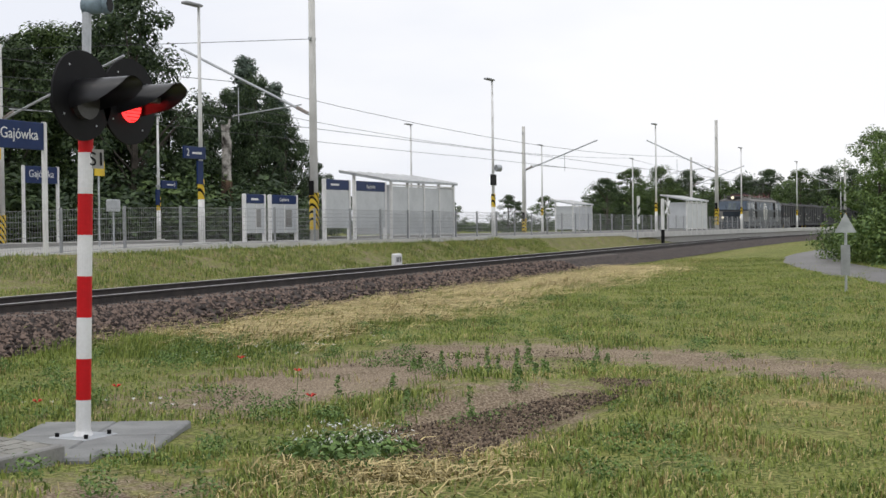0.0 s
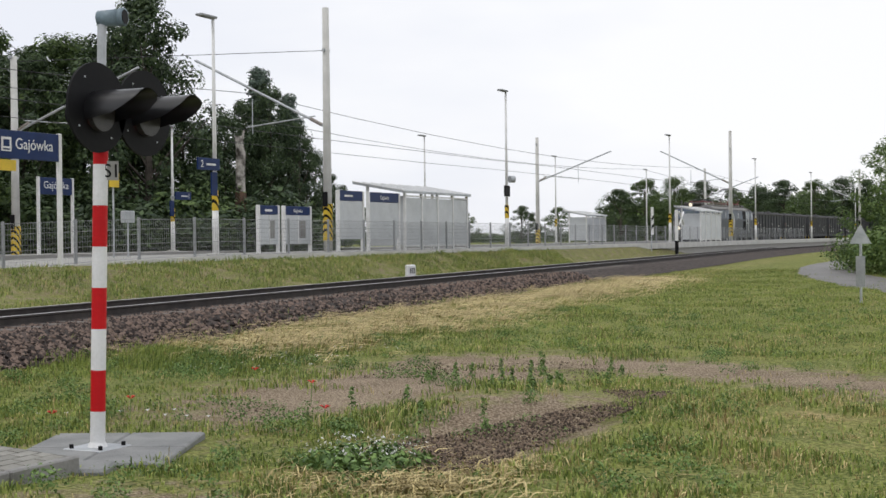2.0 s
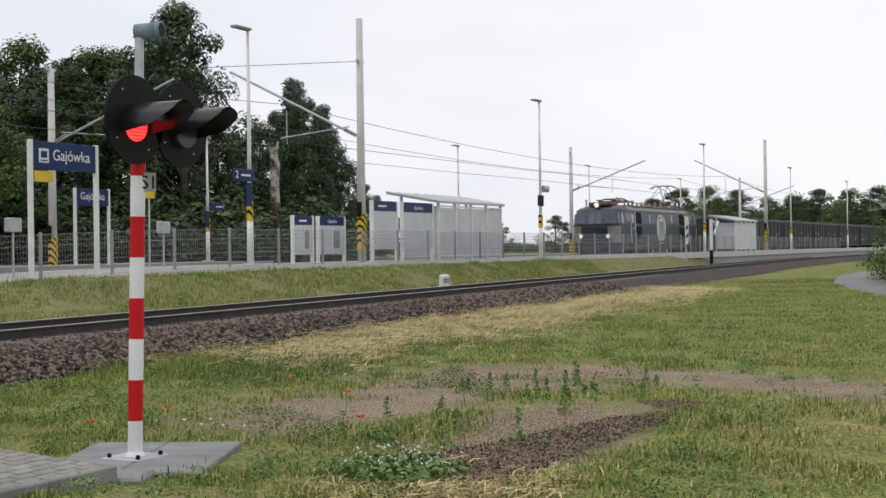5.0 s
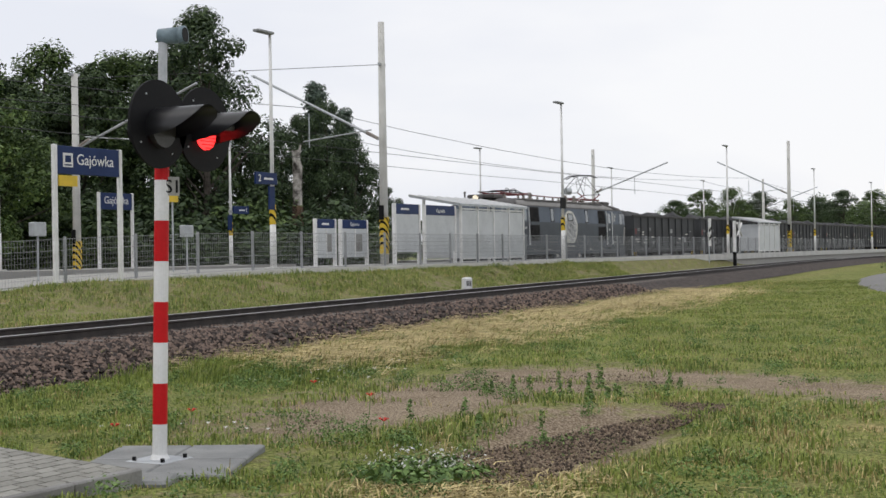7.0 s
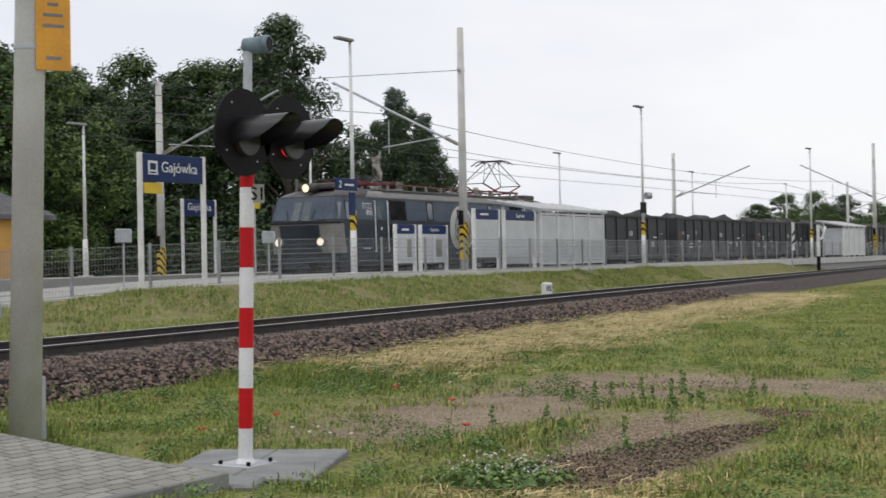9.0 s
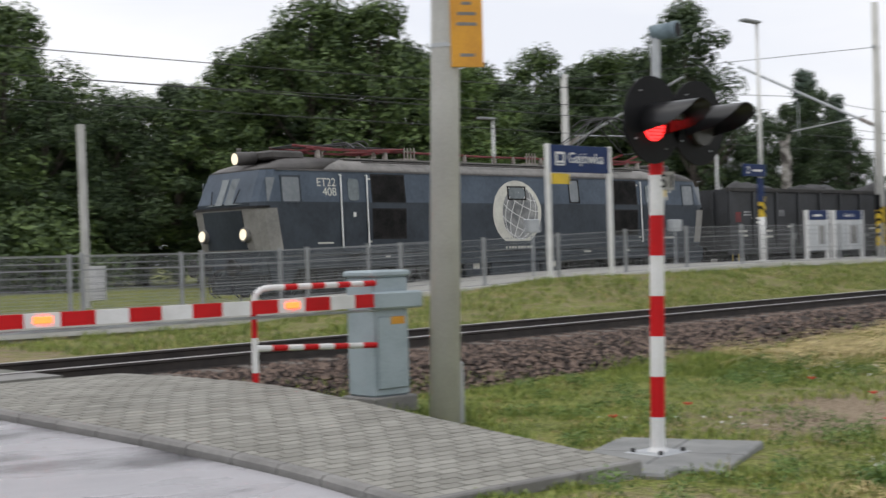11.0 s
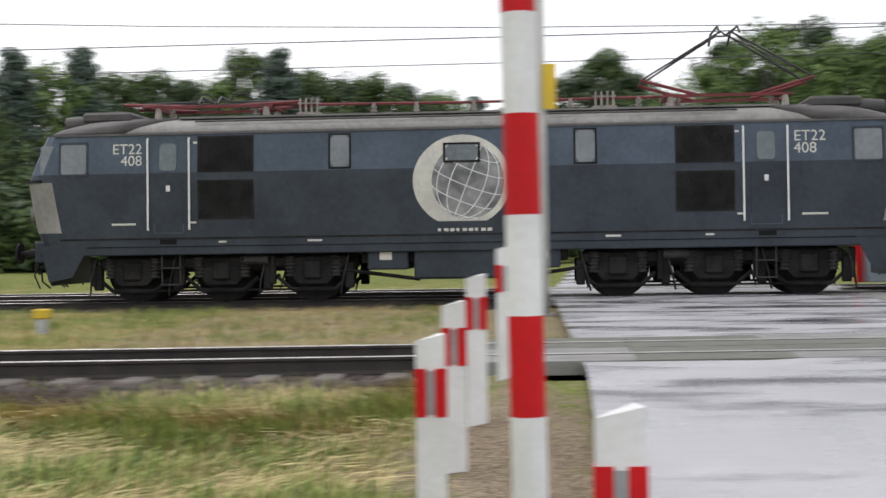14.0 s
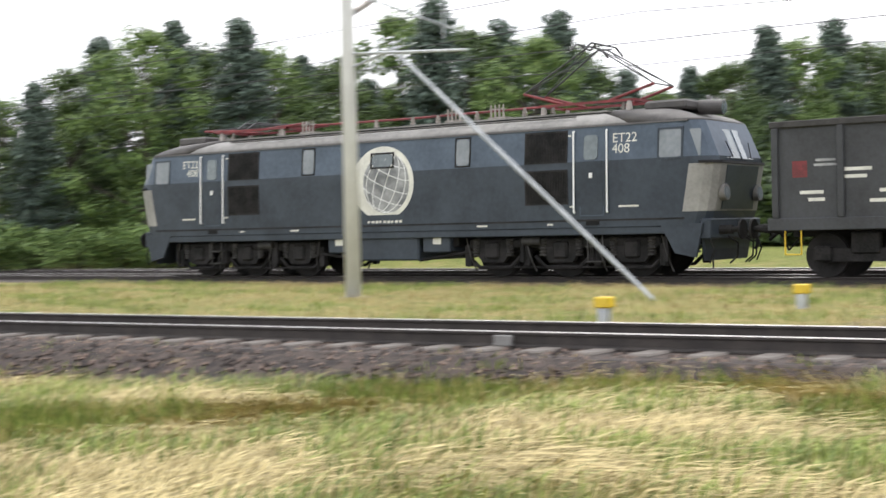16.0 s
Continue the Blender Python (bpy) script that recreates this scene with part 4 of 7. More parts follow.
            for x in (3.1, 5.0, 6.87):
                fr.loft([[(s * (x - 0.62), y - 0.09, 0.72), (s * (x - 0.3), y - 0.09, 0.36), (s * (x + 0.3), y - 0.09, 0.36), (s * (x + 0.62), y - 0.09, 0.72)],
                         [(s * (x - 0.62), y + 0.06, 0.72), (s * (x - 0.3), y + 0.06, 0.36), (s * (x + 0.3), y + 0.06, 0.36), (s * (x + 0.62), y + 0.06, 0.72)]])
                fr.box(*sorted((s * x - 0.2, s * x + 0.2)), y - 0.16, y + 0.1, 0.44, 0.86, 0.05)
                fr.path([(s * (x - 0.75), y, 0.5), (s * (x - 0.45), y, 0.24), (s * (x + 0.45), y, 0.24), (s * (x + 0.75), y, 0.5)], 0.045, 6)
                fr.box(*sorted((s * (x + 0.78), s * (x + 0.9))), y - 0.12, y + 0.05, 0.35, 0.95, 0.02)
        part("bogie_frame", fr, M["under"], b)
        for x in (3.1, 5.0, 6.87):
            for dx in (-0.48, 0.48):
                for y in (-1.16, 1.16):
                    sp = Geo().loft([[(s * x + dx + r * math.cos(q * 0.5236), y + r * math.sin(q * 0.5236), 0.50 + k * 0.0188) for q in range(12)]
                                     for k in range(24) for r in ((0.07, 0.105, 0.105, 0.07)[k % 4],)])
                    part("spring", sp, M["gear"], b)
        for y in (-1.12, 1.12):
            for x in (2.35, 4.05, 5.95, 7.62):
                part("brake_block", Geo().box(*sorted((s * x - 0.09, s * x + 0.09)), y - 0.05, y + 0.12, 0.26, 0.78, 0.02), M["under"], b)
                part("sand_pipe", Geo().path([(s * x, y * 1.08, 0.95), (s * (x + 0.12), y * 1.08, 0.5), (s * (x + 0.2), y * 0.95, 0.14)], 0.022, 6), M["gear"], b)
            part("brake_cylinder", Geo().tube((s * 4.0, y * 1.1, 0.86), (s * 4.5, y * 1.1, 0.86), 0.10, n=12), M["gear"], b)
            part("pull_rod", Geo().tube((s * 2.6, y * 0.98, 0.24), (s * 7.3, y * 0.98, 0.24), 0.025, n=6), M["under"], b)
        for y in (-1.36, 1.36):
            st = Geo()
            for x in (5.82, 6.2):
                st.tube((s * x, y, 0.35), (s * x, y, 1.15), 0.02, n=6)
            for z in (0.36, 0.7):
                st.box(*sorted((s * 5.8, s * 6.22)), y - 0.1, y + 0.1, z, z + 0.025)
            part("cab_step", st, M["gear"], L)
    wheels = [wheelset(L, x, 0.625) for x in (-6.87, -5.0, -3.1, 3.1, 5.0, 6.87)]
    # roof gear
    bus = Geo().path([(-6.8, -0.55, 4.1), (-4.0, -0.45, 4.1), (0, -0.3, 4.08), (4.2, -0.3, 4.1)], 0.03, 6)
    part("busbar", bus, M["redsteel"], L, "dark red roof busbar")
    part("roof_walkway", Geo().box(-5.9, 6.2, -1.0, -0.75, 3.80, 3.84), M["roof"], L)
    part("roof_pipe", Geo().path([(-5.5, -1.22, 3.72), (5.5, -1.22, 3.72)], 0.02, 6), M["roofdark"], L)
    for x in (-6.2, -4.4, -1.9, -1.0, 0.2, 1.0, 2.2, 3.6, 4.4, 6.3):
        ins = Geo()
        for k in range(3):
            ins.disc((x, -0.4, 3.84 + k * 0.075), (0, 0, 1), 0.085 - 0.012 * k, 0.04, 12)
        ins.tube((x, -0.4, 3.82), (x, -0.4, 4.1), 0.04, n=8)
        part("insulator", ins, M["ceramic"], L)
    for x in (-3.25, 2.9, 1.6):
        sw = Geo().box(x - 0.25, x + 0.25, -0.6, 0.1, 3.86, 3.92)
        for k in range(4):
            sw.tube((x - 0.18 + 0.12 * k, -0.55, 3.9), (x - 0.18 + 0.12 * k, -0.55, 4.22), 0.03, 0.02, n=6)
            sw.disc((x - 0.18 + 0.12 * k, -0.55, 4.1), (0, 0, 1), 0.055, 0.03, 8)
        part("switchgear", sw, M["ceramic"], L)
    for x in (-7.1, -2.6, 0.4, 3.9):
        part("roof_seam", Geo().box(x - 0.02, x + 0.02, -1.36, 1.36, 3.5, 3.56), M["roofdark"], L)
    for cx, up in ((-5.3, False), (5.4, True)):
        p = part("pantograph", Geo().box(cx - 1.3, cx + 1.3, -0.62, -0.54, 4.05, 4.11).box(cx - 1.3, cx + 1.3, 0.54, 0.62, 4.05, 4.11)
                 .box(cx - 1.3, cx - 1.2, -0.6, 0.6, 4.05, 4.11).box(cx + 1.2, cx + 1.3, -0.6, 0.6, 4.05, 4.11), M["redsteel"], L, "raised double pantograph" if up else "folded double pantograph")
        for dx in (-1.15, 1.15):
            for y in (-0.58, 0.58):
                part("insulator", Geo().tube((cx + dx, y, 3.8), (cx + dx, y, 4.06), 0.09, 0.06, n=10), M["ceramic"], p)
        z_knee, z_top, knee = (4.42, 5.42, 1.75) if up else (4.16, 4.22, 1.9)
        for s in (-1, 1):
            for y in (-0.55, 0.55):
                part("lower_arm", Geo().tube((cx + s * 0.62, y, 4.1), (cx + s * knee, y * 0.9, z_knee), 0.035, n=6), M["redsteel"], p, "red pantograph arm")
                part("upper_arm", Geo().tube((cx + s * knee, y * 0.9, z_knee), (cx + s * 0.1, y * 0.5, z_top), 0.02, n=6), M["wire"], p)
                part("brace", Geo().tube((cx + s * knee, y * 0.9, z_knee), (cx + s * 0.1, -y * 0.5, z_top), 0.012, n=5), M["wire"], p)
            part("knee_shaft", Geo().tube((cx + s * knee, -0.5, z_knee), (cx + s * knee, 0.5, z_knee), 0.02, n=6), M["wire"], p)
        hd = Geo()
        for s in (-1, 1):
            hd.path([(cx + s * 0.2, -0.95, z_top - 0.12), (cx + s * 0.2, -0.6, z_top + 0.06), (cx + s * 0.2, 0.6, z_top + 0.06), (cx + s * 0.2, 0.95, z_top - 0.12)], 0.025, 6)
            hd.tube((cx + s * 0.2, -0.4, z_top + 0.05), (cx, -0.3, z_top - 0.08), 0.02, n=5)
        hd.tube((cx - 0.2, 0.4, z_top), (cx + 0.2, 0.4, z_top), 0.02, n=5)
        part("collector_head", hd, M["wire"], p)
        if not up:
            for k in (-0.5, 0.3):
                part("spring_horn", Geo().path([(cx + k, -0.3, 4.15), (cx + k + 0.1, -0.3, 4.36), (cx + k + 0.35, -0.3, 4.38), (cx + k + 0.5, -0.3, 4.25)], 0.018, 5), M["wire"], p)
    return L, wheels


def build_wagon(variant=0):
    W = thing("coal_wagon", "dark grey open steel wagon heaped with coal, coupled in the train", "freight wagon", group="wagons of the train")
    a = 6.35
    part("side_wall", Geo().box(-a, a, -1.40, -1.36, 1.2, 3.22), M["wagon"], W)
    part("side_wall", Geo().box(-a, a, 1.36, 1.40, 1.2, 3.22), M["wagon"], W)
    for s in (-1, 1):
        part("end_wall", Geo().box(*sorted((s * a, s * (a - 0.05))), -1.36, 1.36, 1.2, 3.22), M["wagon"], W)
        for y in (-0.8, 0, 0.8):
            part("end_rib", Geo().box(*sorted((s * a, s * (a + 0.08))), y - 0.06, y + 0.06, 1.2, 3.15, 0.01), M["wagon"], W)
    part("floor", Geo().box(-a, a, -1.36, 1.36, 1.12, 1.2), M["wagon"], W)
    for y in (-1.40, 1.40):
        s = -1 if y < 0 else 1
        part("top_rim", Geo().box(-a - 0.03, a + 0.03, *sorted((y - s * 0.05, y + s * 0.07)), 3.14, 3.28, 0.015), M["gear"], W, "worn steel rim")
        part("sole_bar", Geo().box(-a - 0.1, a + 0.1, *sorted((y, y + s * 0.06)), 1.0, 1.26, 0.015), M["wagon"], W)
        rib = Geo().box(-0.07, 0.07, 0, 0.08, 1.26, 3.14, 0.015).mesh("rib", M["wagon"])
        for k in range(10):
            r = part("rib", rib, None, W)
            r.matrix_basis = pose(-a + 0.08 + (2 * a - 0.16) * k / 9, y - (0.08 if s < 0 else 0), 0)
        for k, w, z in ((-5.5, 0.5, 1.75), (-5.4, 0.35, 1.6), (-4.6, 0.7, 2.2), (-4.6, 0.5, 2.05), (-3.9, 0.4, 1.75), (-4.0, 0.6, 1.55), (-2.6, 0.4, 1.9), (3.0, 0.5, 1.8), (4.6, 0.6, 2.1)):
            part("stencil", Geo().box(k - w / 2, k + w / 2, *sorted((y, y + s * 0.008)), z, z + 0.07), M["cream"], W)
        for k, w, z, h in ((-5.75, 0.32, 2.1, 0.34), (-5.2, 0.5, 2.32, 0.05), (-5.2, 0.42, 2.42, 0.05), (-3.2, 0.5, 2.3, 0.22), (-2.4, 0.34, 1.5, 0.2), (1.2, 0.5, 2.2, 0.24), (2.6, 0.4, 1.55, 0.05), (4.2, 0.34, 1.6, 0.3), (5.4, 0.5, 2.3, 0.05)):
            part("rust_patch" if h > 0.3 else "stencil", Geo().box(k - w / 2, k + w / 2, *sorted((y, y + s * 0.006)), z, z + h), M["redsteel"] if h > 0.3 else M["silver"], W)
    part("coal_heap", coal_heap(a - 0.06, 1.34, variant), M["coal"], W, "heaped black coal", smooth=True)
    part("underframe", Geo().box(-a, a, -0.25, 0.25, 0.85, 1.12).box(-2.6, 2.6, -1.15, -1.0, 0.55, 0.62).box(-1.0, 1.0, -0.9, 0.9, 0.6, 0.9, 0.03), M["under"], W)
    for s in (-1, 1):
        buffer_pair(W, s * 6.42, s)
        part("drawgear", Geo().path([(s * 6.4, 0, 1.0), (s * 6.8, 0, 0.95), (s * 7.0, 0, 0.8)], 0.04).path([(s * 6.4, 0.5, 0.9), (s * 6.75, 0.5, 0.55), (s * 6.9, 0.5, 0.9)], 0.02), M["under"], W)
        part("steps", Geo().path([(s * 6.1, -1.38, 1.05), (s * 6.1, -1.38, 0.5), (s * 5.75, -1.38, 0.5), (s * 5.75, -1.38, 1.05)], 0.018, 5), M["yellow"], W)
        for y in (-1.02, 1.02):
            b = Geo()
            b.loft([[(s * 4.5 - 1.25, y - 0.05, 0.62), (s * 4.5 + 1.25, y - 0.05, 0.62), (s * 4.5 + 0.9, y - 0.05, 0.34), (s * 4.5 - 0.9, y - 0.05, 0.34)],
                    [(s * 4.5 - 1.25, y + 0.05, 0.62), (s * 4.5 + 1.25, y + 0.05, 0.62), (s * 4.5 + 0.9, y + 0.05, 0.34), (s * 4.5 - 0.9, y + 0.05, 0.34)]])
            for dx in (-0.9, 0.9):
                b.box(s * 4.5 + dx - 0.2, s * 4.5 + dx + 0.2, y - 0.12, y + 0.12, 0.34, 0.66, 0.04)
            b.box(s * 4.5 - 0.3, s * 4.5 + 0.3, y - 0.1, y + 0.1, 0.5, 0.95, 0.03)
            part("bogie_side", b, M["under"], W)
        for dx in (-0.9, 0.9):
            wheelset(W, s * 4.5 + dx, 0.46)
    return W


def coal_heap(a, b, seed):
    g, nx, ny = Geo(), 40, 10
    for i in range(nx + 1):
        for j in range(ny + 1):
            x, y = -a + 2 * a * i / nx, -b + 2 * b * j / ny
            e = max(0, 1 - (y / b) ** 2) * min(1, (a - abs(x)) / 0.9)
            z = 2.95 + e * (0.35 + 0.28 * math.sin(x * 1.5 + seed) + 0.25 * noise.noise((x * 1.7, y * 2.0, seed * 7.0))) + 0.05 * noise.noise((x * 6, y * 6, 2))
            g.v.append((x, y, z))
    g.f = [(i * (ny + 1) + j, (i + 1) * (ny + 1) + j, (i + 1) * (ny + 1) + j + 1, i * (ny + 1) + j + 1) for i in range(nx) for j in range(ny)]
    return g


LOCO, LOCO_WHEELS = build_loco()
WAGONS = [build_wagon(0)]
for i in range(1, 12):
    WAGONS.append(copy_thing(WAGONS[0], pose(i * 14.04, 28.88, 0)))


# ---- road signal with the two red lamps ----
def banded(parent, x, y, z0, bands, r, name="band", lean=(0, 0)):
    z = z0
    for h, m in bands:
        a, b = z - z0, z - z0 + h
        part(name, Geo().tube((x + lean[0] * a, y + lean[1] * a, z), (x + lean[0] * b, y + lean[1] * b, z + h), r, n=20), M[m], parent, smooth=False)
        z += h
    return z


def lamp_head(parent, x, y, z):
    """Back plate, always lit lens, hood and an added part that blinks the lamp, facing -y. Returns that part."""
    h = part("lamp_head", Geo().disc((x, y, z), (0, -1, 0), 0.345, 0.02, 44).tube((x, y + 0.02, z - 0.04), (x, y + 0.20, z - 0.04), 0.15, 0.12, 18), M["black"], parent, "black round back plate")
    for k in range(4):
        a = 0.6 + k * math.pi / 2
        part("rivet", Geo().disc((x + 0.27 * math.cos(a), y - 0.02, z + 0.27 * math.sin(a)), (0, -1, 0), 0.008, 0.006, 6), M["galv"], h)
    zl, r0 = z - 0.045, 0.158
    part("lens", Geo().loft([[(x + r * math.cos(k * math.pi / 14), y - 0.02 - d, zl + r * math.sin(k * math.pi / 14)) for k in range(28)] for d, r in ((0, 0.122), (0.015, 0.122), (0.030, 0.105), (0.040, 0.06))]),
         M["lit"], h, "glowing red lens", smooth=True)
    for k in range(-4, 5):
        w = math.sqrt(max(0.0, 0.112 ** 2 - (k * 0.027) ** 2))
        part("lens_rib", Geo().box(x - w, x + w, y - 0.0605, y - 0.045, zl + k * 0.027 - 0.003, zl + k * 0.027 + 0.003), M["red"], h)
    g, n = Geo(), 22
    for r in (r0 + 0.012, r0 + 0.006):
        rings = []
        for d, deg in ((0.0, 112), (0.12, 104), (0.26, 96), (0.36, 80), (0.44, 60), (0.47, 44)):
            ha = radians(deg)
            rings.append([(x + r * math.sin(-ha + 2 * ha * i / n), y - 0.02 - d, zl + r * math.cos(-ha + 2 * ha * i / n)) for i in range(n + 1)])
        g.loft(rings, closed=False, caps=False)
    part("hood", g, M["hood"], h, "glossy black hood", smooth=True)
    # a grey flap, added so that the always lit lens looks dark, hinged on the top of the lens: down it covers the lamp,
    # up it lies under the hood
    f = Geo().loft([[(0.140 * math.sin(k * math.pi / 12), -d, min(0.0, -0.08 - 0.140 * math.cos(k * math.pi / 12))) for k in range(24)] for d in (-0.042, 0.006)])
    added_flap = part("added_flap", f, M["added_flap"], h, "added dull grey cover that hides the lit lens")
    added_flap.matrix_basis = pose(x, y - 0.066, zl + 0.08)
    return added_flap


def build_signal():
    s = thing("road_signal", "red and white banded level-crossing signal with two hooded red lamps", "traffic signal")
    x, y, z = 8.62, 6.93, -0.44
    lean = (0.022, -0.012)
    part("base_plate", Geo().box(x - 0.19, x + 0.19, y - 0.19, y + 0.19, z - 0.015, z + 0.015, 0.006), M["galv"], s)
    for dx, dy in ((-0.14, -0.14), (0.14, -0.14), (0.14, 0.14), (-0.14, 0.14)):
        part("bolt", Geo().disc((x + dx, y + dy, z + 0.015), (0, 0, 1), 0.018, 0.03, 6), M["black"], s)
    part("flange", Geo().tube((x, y, z), (x, y, z + 0.05), 0.085, 0.062, n=20), M["white"], s)
    zt = banded(s, x, y, z + 0.02, [(0.272, "white"), (0.322, "red"), (0.322, "white"), (0.322, "red"), (0.322, "white"), (0.322, "red"), (0.322, "white"), (0.31, "red")], 0.058, "post_band", lean)
    k = zt - z
    tx, ty = x + lean[0] * k, y + lean[1] * k
    part("upper_post", Geo().tube((tx, ty, zt), (tx + 0.018, ty - 0.01, 2.98), 0.036, n=16), M["galv"], s, "thin grey upper post")
    part("cross_arm", Geo().box(tx - 0.28, tx + 0.42, ty - 0.03, ty + 0.03, 2.14, 2.21, 0.008), M["black"], s)
    flaps = [lamp_head(s, tx + dx, ty - 0.13, 2.205) for dx in (-0.22, 0.36)]
    d = Vector((0.22, -0.975, 0.02))
    o = Vector((tx + 0.02, ty - 0.01, 2.93))
    hb = part("horn", Geo().tube(o - d * 0.03, o + d * 0.15, 0.062, 0.066, 20).tube(o + d * 0.15, o + d * 0.19, 0.072, 0.072, 20), M["horn"], s, "blue-grey warning horn", True)
    part("horn_mouth", Geo().disc(o + d * 0.187, d, 0.058, 0.006, 20), M["black"], hb)
    part("cable", Geo().path([(tx + 0.06, ty - 0.04, 2.52), (tx + 0.09, ty - 0.06, 2.44), (tx + 0.08, ty - 0.06, 2.3)], 0.008, 5), M["galv"], s)
    # number plate of the signal, turned towards the road
    pl = part("plate", Geo().box(-0.06, 0.06, 0.0, 0.006, -0.075, 0.075), M["paving"], s, "small grey plate lettered S1")
    pl.matrix_basis = pose(x + 0.09, y - 0.10, 1.735, 0, 0, -25)
    lettering("letters", "S1", 0.15, M["black"], pl, pose(0, -0.003, -0.052, 90, 0, 0))
    pad = thing("concrete_pad", "grey concrete slabs under the road signal", "concrete slab", pose(8.66, 6.87, -0.43, 0, 0, 24))
    for i in range(2):
        for j in range(2):
            part("slab", Geo().box(-0.80 + 0.805 * i, -0.005 + 0.805 * i, -0.62 + 0.625 * j, -0.005 + 0.625 * j, -0.16, 0.0, 0.012), M["pad"], pad)
    part("slab", Geo().box(-1.25, -0.82, -0.3, 0.0, -0.1, 0.03, 0.02), M["pad"], pad)
    return flaps


FLAPS = build_signal()


# ---- the barrier at the near track ----
def build_barrier():
    b = thing("crossing_barrier", "closed red and white level-crossing barrier with grey-blue drive box", "barrier")
    X, Y, Z = 9.12, 10.98, -0.30
    part("plinth", Geo().box(X - 0.30, X + 0.30, Y - 0.27, Y + 0.27, Z - 0.12, Z + 0.06, 0.015), M["darkconcrete"], b)
    body = part("drive_box", Geo().box(X - 0.24, X + 0.24, Y - 0.22, Y + 0.22, Z + 0.06, Z + 1.29, 0.02), M["greybox"], b, "grey-blue steel drive box")
    part("lid", Geo().box(X - 0.265, X + 0.265, Y - 0.245, Y + 0.245, Z + 1.29, Z + 1.36, 0.02), M["greybox"], body)
    part("door_panel", Geo().box(X - 0.20, X + 0.20, Y - 0.238, Y - 0.22, Z + 0.14, Z + 0.88, 0.008), M["greybox"], body)
    part("notice", Geo().box(X - 0.02, X + 0.16, Y - 0.243, Y - 0.238, Z + 0.80, Z + 0.88), M["orange"], body)
    part("hinge_arm", Geo().box(X - 0.30, X + 0.38, Y - 0.30, Y - 0.22, Z + 0.96, Z + 1.14, 0.02), M["greybox"], b)
    tip, root = Vector((3.24, 10.22, 0.755)), Vector((8.9, 10.72, 0.755))
    d = (root - tip)
    n = 17
    for i in range(n):
        p, q = tip + d * (i / n), tip + d * ((i + 1) / n)
        h = 0.055 + 0.012 * i / n
        part("bar_band", Geo().loft([[(o.x, o.y - 0.03, o.z - h), (o.x, o.y + 0.03, o.z - h), (o.x, o.y + 0.03, o.z + h), (o.x, o.y - 0.03, o.z + h)] for o in (p, q)]),
             M["red" if i % 2 == 0 else "white"], b)
    part("counter_rail", Geo().tube(tip + Vector((0.1, 0, -0.085)), root + Vector((0, 0, -0.10)), 0.015, n=6), M["galv"], b)
    for i in (1.5, 5.5, 13.5):
        p = tip + d * (i / n)
        lp = part("bar_lamp", Geo().box(p.x - 0.085, p.x + 0.085, p.y - 0.05, p.y - 0.03, p.z - 0.025, p.z + 0.03, 0.008), M["flash"], b, "orange bar lamp")
    r = thing("guard_rail", "red and white bent-tube guard rail beside the drive box", "railing")
    rx, ry = 7.41, 10.75
    def striped(p, q, k, flip=0):
        p, q = Vector(p), Vector(q)
        for i in range(k):
            part("tube_band", Geo().tube(p + (q - p) * (i / k), p + (q - p) * ((i + 1) / k), 0.03, n=10), M["white" if (i + flip) % 2 else "red"], r)
    striped((rx, ry, -0.2), (rx, ry, 0.79), 3)
    part("bend", Geo().path([(rx, ry, 0.79), (rx + 0.02, ry, 0.87), (rx + 0.09, ry, 0.92), (rx + 0.18, ry, 0.93)], 0.03, 10), M["white"], r)
    striped((rx + 0.18, ry, 0.93), (8.9, ry, 0.93), 8, 1)
    striped((rx, ry, 0.36), (8.9, ry, 0.30), 8, 1)


build_barrier()


def build_guide_posts():
    def post(x, y, top, base, tall):
        p = thing("guide_post", "white plastic road marker post with red reflector band", "marker post", group="marker posts along the road")
        w, d = 0.065, 0.045
        part("shaft", Geo().loft([[(x - w, y - d, z), (x + w, y - d, z), (x + w * 0.6, y + d, z), (x - w * 0.6, y + d, z)] for z in (base, top - 0.03)]
                                 + [[(x - w, y - d, top - 0.03), (x + w, y - d, top), (x + w * 0.6, y + d, top), (x - w * 0.6, y + d, top - 0.03)]]), M["white"], p)
        for a, b in ((-w - 0.003, -0.018), (0.018, w + 0.003)):
            part("reflector_band", Geo().box(x + a, x + b, y - d - 0.006, y + d * 0.4, top - 0.36, top - 0.15), M["red"], p, "red band")
        part("reflector", Geo().box(x - 0.018, x + 0.018, y - d - 0.004, y - d + 0.004, top - 0.35, top - 0.16), M["fence"], p)
    post(-0.56, 6.0, 0.765, -0.42, 0)
    post(-0.575, 7.6, 0.84, -0.3, 0)
    post(-0.525, 8.9, 0.955, -0.2, 0)
    post(-0.40, 10.6, 1.13, -0.1, 0)
    post(0.14, 3.55, 0.745, -0.5, 0)


build_guide_posts()


